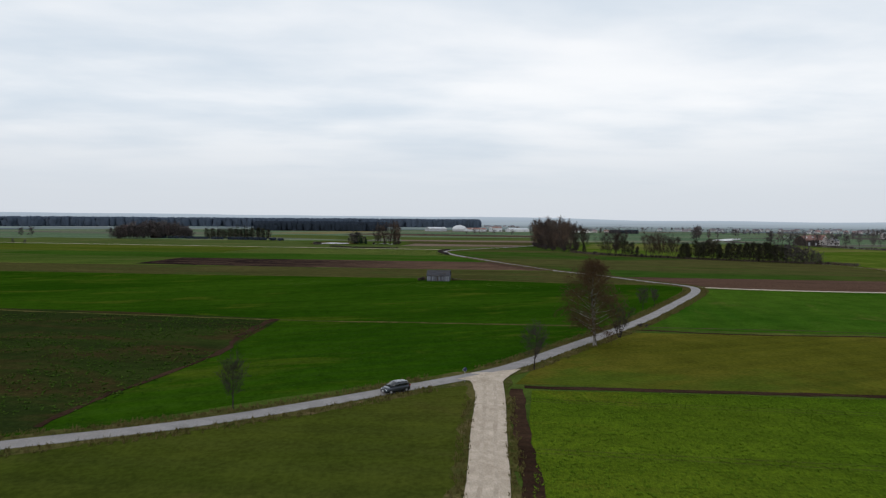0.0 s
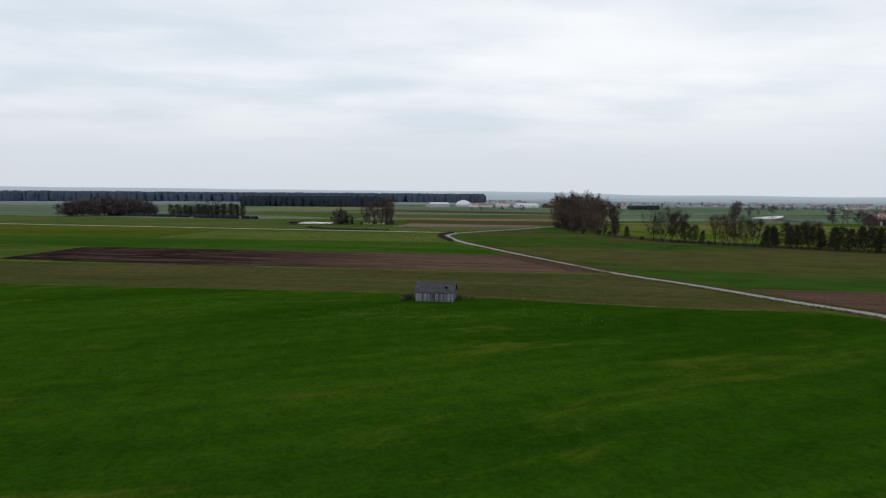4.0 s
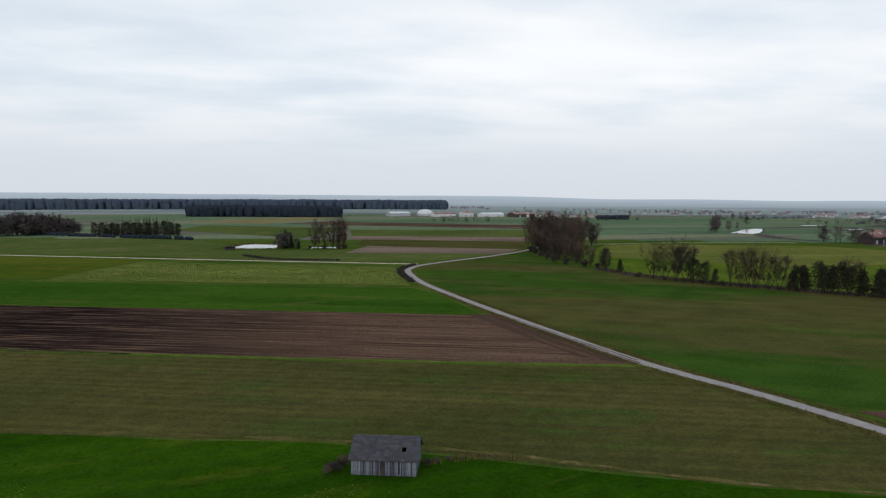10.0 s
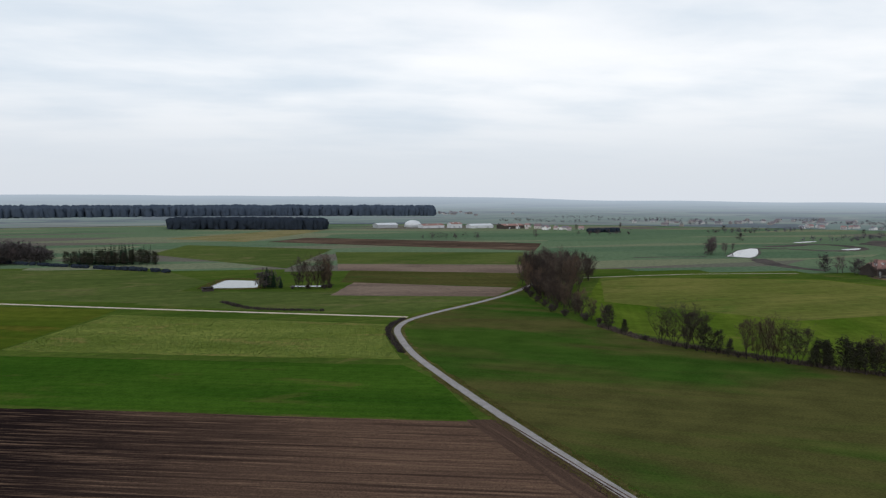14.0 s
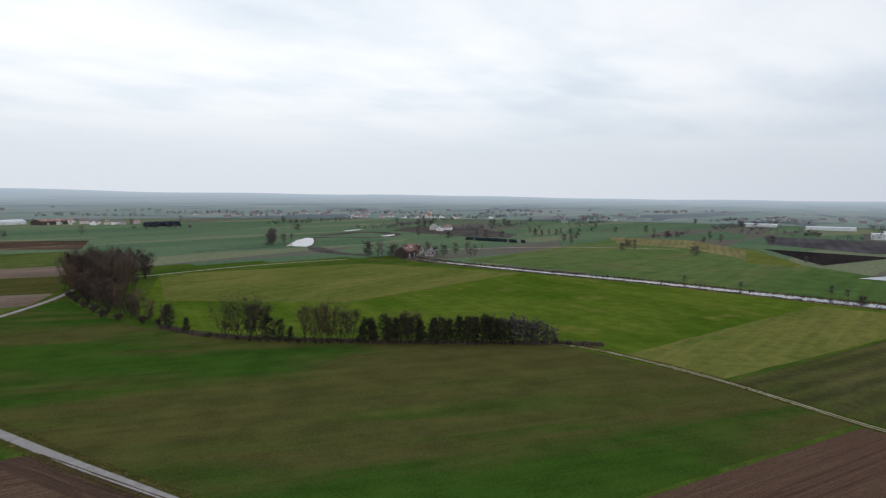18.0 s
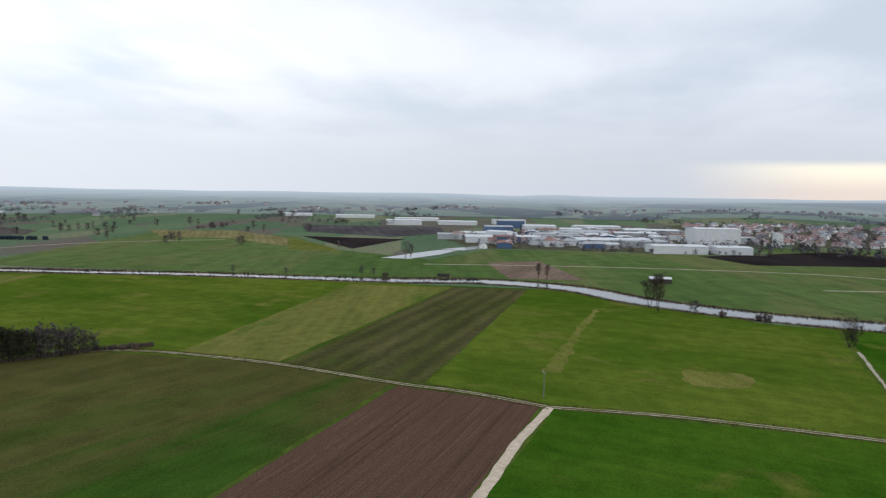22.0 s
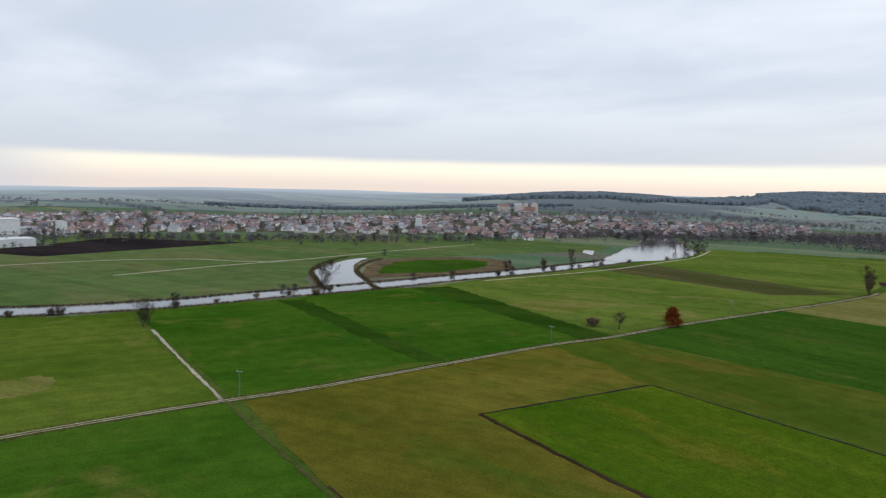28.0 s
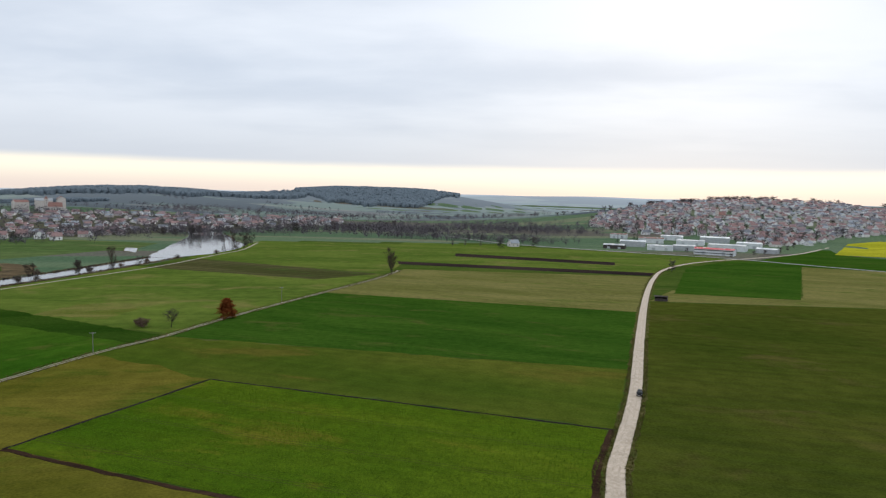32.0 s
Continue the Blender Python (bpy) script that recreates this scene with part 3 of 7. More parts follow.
field("ploughed_field", [(126, -410), (-106, -372), (-96, -347), (121, -384)], "soil_damp", 0.05, "dark ploughed strip")
field("ploughed_field", [(76, -515), (-83, -461), (-78, -431), (76, -479)], "soil_damp", 0.05, "narrow dark ploughed strip")
field("grass_field", [(4, 37), (-35, -119), (-58, -205), (-290, -205), (-500, 40), (-60, 72), (-17, 84), (8, 99), (17.5, 105), (16, 90), (13, 75), (10, 60)], "olive_green", 0.03, "olive green rough grass field")
field("grass_field", [(-86, -262), (-58, -207), (-290, -207), (-480, -150), (-330, -440), (-268, -476), (-166, -244)], "dry_olive", 0.03, "yellowish grass field near the shed")
field("meadow", [(126, -412), (-106, -373), (-125, -419), (-215, -535), (-115, -588), (16, -646), (150, -660), (160, -500)], "meadow_soft", 0.03, "green meadow strips before the village")
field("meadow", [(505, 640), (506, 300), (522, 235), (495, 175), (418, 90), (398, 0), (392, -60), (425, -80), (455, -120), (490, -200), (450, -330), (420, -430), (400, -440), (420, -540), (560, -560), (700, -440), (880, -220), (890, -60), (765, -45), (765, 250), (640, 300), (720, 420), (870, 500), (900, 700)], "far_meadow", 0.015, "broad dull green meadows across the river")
field("winter_wheat_field", [(-83, -246), (-143, -429), (-209, -510), (-294, -535), (-160, -233)], "meadow_dark", 0.04, "dark green field beside the gravel road")
field("winter_wheat_field", [(-209, -492), (-257, -544), (-424, -754), (-386, -642), (-427, -582), (-341, -435)], "meadow_dark", 0.06, "green field before the hill village")
field("mustard_field", [(-380, -641), (-485, -819), (-614, -902), (-447, -616)], "mustard", 0.15, "flowering yellow mustard field")
field("ploughed_field", [(876, 495), (871, 361), (723, 392)], "soil_dark", 0.05, "black ploughed field across the river")
field("ploughed_field", [(749, 37), (847, -132), (708, -217), (674, 7)], "soil_dark", 0.05, "long black ploughed field across the river")
field("bare_field", [(628, 247), (655, 201), (531, 172), (525, 226)], "soil_pink", 0.05, "bare brown ground across the river")
field("nursery_field", [(1125, 578), (1154, 351), (988, 324), (903, 386), (958, 517)], "soil_grey", 0.05, "dull grey field rows across the river")

field("village_ground", [(915, -40), (910, -225), (790, -412), (700, -475), (640, -570), (560, -590), (450, -810), (330, -1060), (380, -1400), (620, -1180), (1040, -700), (1330, -420), (1370, -60)], "garden", 0.05, "gardens and yards between the town houses", "gardens", 4, 20)
field("village_ground", [(770, 270), (905, 320), (1030, 260), (1210, 60), (1200, -50), (915, -35), (775, -40)], "garden", 0.05, "yards between the works halls", "yards", 3, 20)
# ---- roads and tracks ----
ASPHALT = [(-420, -16), (-200, 36), (-90, 63), (-39.5, 78.5), (-17, 86.6), (10, 102.4), (24.4, 112.4), (39, 128.4), (54.8, 146), (74.3, 169.5), (96.7, 199.8), (114, 224), (123, 241), (124, 252), (117, 270.4), (106.6, 303), (95.6, 330.4), (86.6, 368.3), (79.1, 404), (70.2, 451), (64.6, 489), (63.5, 526), (66, 545), (75, 564), (96, 587), (132, 622), (167, 665), (214, 742)]
GRAVEL = [(19.6, 109), (19.1, 101.6), (16.9, 89), (14.1, 75.3), (11.1, 59.5), (5.6, 40.5), (-6.3, -2.5), (-27, -91), (-57.5, -215.5), (-88, -325), (-116, -402), (-158, -471), (-217, -531)]
strip("verge", ASPHALT, [7.0], 0.07, M["verge"], "rough tawny grass verge along the lane", "verge", 0.1, 0.9, 3.0, 4)
strip("verge", GRAVEL, [6.6], 0.075, M["verge"], "rough grass verge along the gravel road", "verge", 0.1, 0.8, 3.0, 5)
strip("road", ASPHALT, [3.2], 0.12, M["asphalt"], "narrow grey asphalt lane winding between fields", "road", 0.2, 0.06, 3.0, 6, 0.04)
strip("gravel_road", GRAVEL, [4.3, 4.2, 4.1, 4.0, 3.8, 3.5, 3.2, 3.0, 3.0, 3.0], 0.13, M["gravel"], "pale gravel farm road", "road", 0.2, 0.05, 3.0, 7, 0.05)
field("road_junction", [(14.6, 104.9), (16.4, 103.4), (16.5, 101.2), (16.2, 98.6), (16.1, 96.0), (19.3, 95.4), (20.0, 98.2), (21.3, 102.2), (23.6, 106.9), (26.4, 111.2), (22.4, 109.8)], "gravel", 0.138, "pale gravel apron where the farm road meets the lane", "road", 0.12, 1.5)
TRACK_E = [(127, 246), (143, 237), (170, 227), (203, 219), (234, 209)]
TRACK_W = [(234, 209), (245, 235), (251, 259), (267, 305), (275, 346), (276, 368), (271, 387)]
TRACK_S = [(234, 209), (232, 175), (224, 135), (218, 111), (210, 84), (201, 37), (189, -26), (178, -61), (169, -106), (149, -182), (127, -263), (117, -310), (114, -335)]
TRACK_N = [(-416, 747), (-171, 658), (-81, 625), (1, 596), (74, 571)]
strip("gravel_track", TRACK_E, [2.7], 0.12, M["gravel"], "pale gravel track", "track", 0.2, 0.2, 3.0, 8)


def two_ruts(line, label, seed, gap=0.78, wide=0.55):
    """A grassy farm track: a low green crown and two bare wheel ruts."""
    strip("farm_track", line, [2.5], 0.10, M["verge"], label, "track", 0.2, 0.35, 3.0, seed)
    pts = spline(line, 6.0)
    for s in (-1, 1):
        out = []
        for i, p in enumerate(pts):
            d = (pts[min(i + 1, len(pts) - 1)] - pts[max(i - 1, 0)]).normalized()
            out.append((p.x - d.y * gap * s, p.y + d.x * gap * s))
        strip("wheel_rut", out, [wide], 0.115, M["track"], "bare beige wheel rut of the farm track", "track", 0.1, 0.12, 3.0, seed + s)


two_ruts(TRACK_W, "grassy farm track with two beige ruts", 90)
two_ruts(TRACK_S, "grassy farm track with two beige ruts beside the meadows", 94)
strip("farm_track", TRACK_N, [3.0], 0.11, M["gravel"], "pale straight farm track", "track", 0.2, 0.2, 4.0, 11)
strip("farm_track", [(333, -170), (325, -212), (315, -261), (305, -330), (303, -418), (301, -488), (319, -586)], [2.4], 0.11, M["track"], "pale path along the river bank", "track", 0.2, 0.2, 4.0, 12)
strip("farm_track", [(603, 300), (622, 144), (618, -5), (586, -79), (529, -128), (537, -264), (542, -425)], [3.0], 0.11, M["track"], "pale track across the far meadows", "track", 0.2, 0.2, 5.0, 13)
strip("road", [(316, -960), (198, -913), (110, -825), (15, -686), (-117, -600), (-219, -548), (-333, -441), (-587, -255)], [6.0], 0.12, M["asphalt"], "grey country road near the village", "road", 0.2, 0.05, 6.0, 14)

# ---- river and ponds ----
M["marsh"] = field_mat("purple_brown_marsh", (0.062, 0.056, 0.054), (0.105, 0.092, 0.086), (0.135, 0.115, 0.09), 0.3, 0.2, 0.06, 0.03)
M["reedbed"] = field_mat("brown_reed_bed", (0.085, 0.064, 0.040), (0.150, 0.112, 0.066), (0.062, 0.058, 0.034), 0.3, 0.0, 0.06, 0.08, 2.0, (1, 1, 1))
RIVER = [(482, 690), (477, 665), (483, 548), (493, 444), (495, 309), (505, 245), (486, 185), (442, 146), (404, 89), (386, 34), (379, -16), (368, -72), (358, -160), (344, -251), (336, -383), (350, -459), (365, -539), (394, -658), (481, -776)]
strip("river_bank", RIVER, [23, 24, 25, 27, 29, 29, 29, 29, 29, 32, 42], 0.06, M["reedbed"], "brown reedy river bank", "bank", 0.1, 1.5, 5.0, 15)
strip("river", RIVER, [7, 8, 11, 17, 22, 24, 24, 24, 24, 24, 28, 40], 0.12, M["water"], "grey river that mirrors the overcast sky", "river", 0.2, 0.8, 5.0, 16)

WATER_EDGE = {}


def pond(name, pts, z, label, rim=2.5, mat="verge"):
    """A sheet of water inside a low bank."""
    cx, cy = sum(p[0] for p in pts) / len(pts), sum(p[1] for p in pts) / len(pts)
    out = []
    for x, y in pts:
        d = math.hypot(x - cx, y - cy)
        out.append((x + (x - cx) / d * rim, y + (y - cy) / d * rim))
    field("pond_bank", out, mat, z - 0.03, "low tawny bank round the water", "bank", 0.8, 4)
    field(name, pts, "water", z, label, "water", 0.4, 5)


pond("pond", [(-50, 703), (-41, 750), (-16, 739), (-14, 701)], 0.12, "square pond that mirrors the pale sky")
pond("pond", [(8, 703), (10, 708), (34, 705), (33, 699)], 0.12, "narrow pond behind the poplars", 1.5)
pond("pond", [(640, 345), (693, 324), (738, 303), (735, 283), (690, 295), (641, 318)], 0.12, "long pond across the river")
pond("pond", [(745, 303), (798, 266), (778, 254), (738, 278)], 0.12, "long pond across the river")
pond("backwater", [(466, 878), (490, 906), (526, 947), (562, 975), (566, 966), (534, 920), (500, 876), (480, 858)], 0.12, "bright bend of backwater", 5, "marsh")
REED_SOUTH = [(484, 850), (463, 805), (460, 762), (470, 736)]
REED_NORTH = [(560, 970), (600, 962), (632, 930), (664, 928), (700, 952), (716, 1000), (690, 1026), (640, 1006), (600, 1000)]
strip("reed_bank", REED_SOUTH, [16, 20, 18, 10], 0.075, M["marsh"], "purple brown reeds along the old river arm", "reeds", 0.1, 2.0, 6.0, 51)
strip("reed_bank", REED_NORTH, [14, 18, 22, 20], 0.075, M["marsh"], "purple brown reeds round the old river loop", "reeds", 0.1, 2.5, 6.0, 52)
strip("backwater", [(664, 938), (682, 944), (702, 957)], [9, 12, 6], 0.12, M["water"], "small bright pool between the reeds", "water", 0.2, 0.6, 4.0, 53)
strip("backwater", [(692, 1060), (716, 1070), (740, 1079)], [6, 12, 7], 0.12, M["water"], "small bright pool in the marsh", "water", 0.2, 0.6, 4.0, 54)
field("marsh", [(761, 1025), (846, 1086), (943, 1018), (878, 900), (849, 840), (782, 805), (758, 855), (750, 949)], "marsh", 0.05, "purple brown marsh with reeds", "marsh", 3, 9)
field("stubble_field", [(914, 727), (943, 613), (846, 505), (730, 465), (811, 564), (813, 652)], "beige", 0.05, "pale tan stubble field across the river", "field", 1.5)
field("stubble_field", [(846, 503), (751, 428), (685, 391), (699, 454), (728, 462)], "yellow_grass", 0.045, "yellowish grass field across the river", "field", 1.5)
strip("ditch", [(357, 881), (400, 880), (443, 878)], [5], 0.1, M["marsh"], "dark overgrown ditch across the meadow", "ditch", 0.2, 0.8, 5.0, 55)
strip("farm_track", [(560, 742), (620, 716), (691, 680), (745, 625), (790, 560)], [3.0], 0.1, M["track"], "pale track across the river meadows", "track", 0.2, 0.2, 6.0, 56)
pond("pond", [(403, -436), (420, -471), (405, -467), (383, -421)], 0.14, "small pond beside the meadow")
OXBOW = [(366, -70), (402, -94), (440, -120), (470, -152), (491, -184), (501, -208)]
strip("river_bank", OXBOW, [40, 40, 38, 24, 16], 0.07, M["reedbed"], "reedy bank of the backwater", "bank", 0.1, 1.5, 5.0, 21)
strip("backwater", OXBOW, [30, 31, 30, 18, 7], 0.13, M["water"], "still backwater that leaves the river", "river", 0.2, 0.6, 5.0, 22)
field("reed_bed", [(396, -110), (424, -134), (452, -164), (478, -205), (478, -245), (455, -290), (425, -302), (395, -292), (364, -245), (368, -180)], "reedbed", 0.05, "tawny reed bed round the backwater", "reeds", 1.5, 6)
field("meadow", [(410, -138), (436, -165), (460, -205), (458, -240), (440, -272), (412, -278), (386, -240), (386, -180)], "meadow_dark", 0.06, "green meadow inside the reed bed", "field", 1.0)
field("river_bay", [(330, -378), (310, -430), (308, -490), (322, -556), (346, -592), (380, -655), (436, -742), (476, -776), (486, -762), (450, -690), (424, -620), (398, -530), (374, -455), (352, -384)], "water", 0.16, "wide bright bay of the river", "water", 1.5, 7)
strip("ditch", [(217, 111), (272, 95), (329, 78)], [1.2], 0.1, M["track"], "pale drainage ditch to the river", "ditch", 0.2, 0.3, 3.0, 23)
strip("ditch", [(217, 110), (187, 119), (145, 130), (122, 139), (70, 152), (58, 148)], [0.8], 0.1, M["olive_dark"], "narrow dark drainage ditch", "ditch", 0.2, 0.4, 3.0, 24)
strip("field_edge", [(155.5, 66), (96, 84), (24, 99)], [1.5], 0.11, M["soil_brown"], "bare brown strip along the rape field", "field edge", 0.2, 0.3, 3.0, 25)
strip("field_edge", [(155.5, 66), (132.5, 0.5)], [0.9], 0.11, M["soil_dark"], "dark furrow along the rape field", "field edge", 0.2, 0.2, 3.0, 26)
strip("field_edge", [(132.5, 0.5), (6, 33)], [0.7], 0.11, M["soil_dark"], "dark furrow along the rape field", "field edge", 0.2, 0.2, 3.0, 27)
strip("field_edge", [(7.4, 33), (15.0, 58.8), (17.4, 70.8), (19.6, 83.3), (22.6, 98)], [2.0], 0.11, M["soil_brown"], "bare brown strip beside the gravel road", "field edge", 0.2, 0.3, 3.0, 28)
strip("field_edge", [(58, 151), (65.2, 148.5), (81.9, 141.7), (113.5, 135.6), (150, 127)], [0.9], 0.1, M["soil_brown"], "dark furrow between the meadow and the olive field", "field edge", 0.2, 0.3, 3.0, 57)
strip("field_edge", [(-22, 173), (-26, 150), (-27, 128), (-37, 96), (-38.5, 85)], [2.2, 1.2, 0.8], 0.1, M["soil_brown"], "bare brown headland of the sparse crop field", "field edge", 0.2, 0.5, 3.0, 58)
for side in (-0.75, 0.75):
    line = spline(GRAVEL[1:9], 4.0)
    rut = [(p.x - (q - p).normalized().y * side, p.y + (q - p).normalized().x * side) for p, q in zip(line, line[1:])]
    strip("wheel_rut", rut, [0.45], 0.185, M["gravel_rut"], "worn wheel rut of the gravel road", "track", 0.1, 0.1, 4.0, 59)
strip("grass_edge", [(-101, 196), (-21, 171.5), (15, 164), (53, 156)], [1.2], 0.09, M["verge"], "tawny line of old grass between fields", "field edge", 0.2, 0.4, 4.0, 29)
strip("grass_edge", [(-236, 414), (-62, 370), (12, 349.5), (66, 336), (96, 328)], [2.2], 0.09, M["meadow_soft"], "strip of long grass beside the ploughed field", "field edge", 0.2, 0.5, 4.0, 30)
strip("grass_edge", [(-84, 318), (25, 291), (80, 266), (114, 256)], [1.0], 0.09, M["verge"], "tawny field boundary behind the barn", "field edge", 0.2, 0.4, 4.0, 31)
strip("hedge_bank", [(166, 530), (177, 490), (218, 437), (272, 382), (285, 364)], [5], 0.1, M["verge"], "rough bank under the hedgerow", "bank", 0.2, 0.8, 4.0, 32)
strip("road", [(-210, -522), (-320, -621), (-430, -760)], [3.5], 0.12, M["gravel"], "pale side road towards the village", "road", 0.2, 0.1, 6.0, 33)
strip("farm_track", [(518, 13), (526, -80), (524, -136)], [3], 0.11, M["track"], "pale farm track across the meadows", "track", 0.2, 0.2, 5.0, 34)
strip("farm_track", [(215, 718), (330, 730), (430, 722)], [2.0], 0.1, M["track"], "faint track across the meadow", "track", 0.2, 0.2, 5.0, 35)

# ---- trees ----
def bark_mat(name, a, b, scale=3.0):
    n = Nodes(name)
    p = n.pos(local=True, scale=(1, 1, 0.3))
    v = n.noise(p, scale, 4, 0.65, 0.5)
    c = n.mix(n.ramp(v, 0.35, 0.65), a, b)
    n.bump(v, 0.6, 0.03)
    return n.done(c, 0.95, 0, 0.1)


def leaf_mat(name, a, b, c):
    n = Nodes(name)
    col = n.mix(n.island(), a, b)
    col = n.mix(n.ramp(n.random(), 0.2, 1.0), col, c)
    return n.done(col, 1.0, 0, 0.0)


M["bark"] = bark_mat("grey_brown_bark", (0.03, 0.023, 0.019), (0.062, 0.05, 0.042))
M["bark_dark"] = bark_mat("dark_wet_bark", (0.022, 0.018, 0.017), (0.045, 0.037, 0.034))
M["bark_birch"] = bark_mat("white_birch_bark", (0.05, 0.044, 0.04), (0.30, 0.285, 0.265), 1.6)
M["twig"] = leaf_mat("bare_twigs", (0.058, 0.048, 0.043), (0.115, 0.094, 0.082), (0.125, 0.085, 0.062))
M["twig_dark"] = leaf_mat("dark_bare_twigs", (0.036, 0.031, 0.03), (0.068, 0.058, 0.053), (0.055, 0.043, 0.043))
# twigs of far trees, paled with haze put into the colour
M["far_twig"] = leaf_mat("haze_paled_twigs", (0.092, 0.082, 0.08), (0.15, 0.132, 0.126), (0.125, 0.10, 0.098))
M["far_twig_dark"] = leaf_mat("haze_paled_dark_twigs", (0.055, 0.051, 0.051), (0.095, 0.085, 0.082), (0.08, 0.068, 0.068))
M["twig_mid"] = leaf_mat("brown_bare_twigs", (0.035, 0.029, 0.025), (0.068, 0.056, 0.048), (0.075, 0.054, 0.042))
M["leaf_brown"] = leaf_mat("withered_brown_leaves", (0.062, 0.039, 0.021), (0.108, 0.070, 0.039), (0.074, 0.048, 0.028))
M["leaf_rust"] = leaf_mat("rust_red_leaves", (0.13, 0.035, 0.012), (0.22, 0.07, 0.02), (0.16, 0.05, 0.018))
M["leaf_dark"] = leaf_mat("dark_brown_green_foliage", (0.024, 0.027, 0.017), (0.046, 0.048, 0.030), (0.038, 0.038, 0.027))
M["needle"] = leaf_mat("dark_needles", (0.01, 0.02, 0.012), (0.02, 0.035, 0.02), (0.016, 0.028, 0.018))
M["reed"] = leaf_mat("dry_reeds", (0.13, 0.10, 0.06), (0.20, 0.155, 0.09), (0.10, 0.085, 0.045))


def tubes(segs, sides):
    """Tapered tubes for a list of (start, end, radius, radius)."""
    verts, faces = [], []
    ring = [(math.cos(2 * math.pi * k / sides), math.sin(2 * math.pi * k / sides)) for k in range(sides)]
    for a, b, ra, rb in segs:
        d = (b - a).normalized()
        u = d.orthogonal().normalized()
        w = d.cross(u)
        o = len(verts)
        verts += [tuple(a + (u * c + w * s) * ra) for c, s in ring] + [tuple(b + (u * c + w * s) * rb) for c, s in ring]
        for k in range(sides):
            j = (k + 1) % sides
            faces.append((o + k, o + j, o + sides + j, o + sides + k))
    return verts, faces


def slivers(items):
    """Thin flat twigs: (start, end, width)."""
    verts, faces = [], []
    for a, b, w in items:
        d = b - a
        s = d.orthogonal().normalized() * w
        t = d.cross(s).normalized() * w
        m = a + d * 0.45
        o = len(verts)
        verts += [tuple(a), tuple(m + s), tuple(b), tuple(m - s + t)]
        faces += [(o, o + 1, o + 2), (o, o + 2, o + 3)]
    return verts, faces


def leaves(rng, centres, size):
    verts, faces = [], []
    for c in centres:
        u = Vector((rng.gauss(0, 1), rng.gauss(0, 1), rng.gauss(0, 0.7))).normalized()
        w = u.orthogonal().normalized()
        w.rotate(Matrix.Rotation(rng.uniform(0, 6.28), 3, u))
        s = size * rng.uniform(0.6, 1.4)
        o = len(verts)
        verts += [tuple(c - u * s), tuple(c + w * s * 0.5 + u * s * 0.1), tuple(c + u * s), tuple(c - w * s * 0.5)]
        faces.append((o, o + 1, o + 2, o + 3))
    return verts, faces


def limb_line(rng, start, way, length, n, up, wob):
    pts, d, p = [start], way.copy(), start.copy()
    for _ in range(n):
        d = (d + Vector((rng.gauss(0, wob), rng.gauss(0, wob), rng.gauss(0, wob) + up))).normalized()
        p = p + d * (length / n)
        pts.append(p)
    return pts


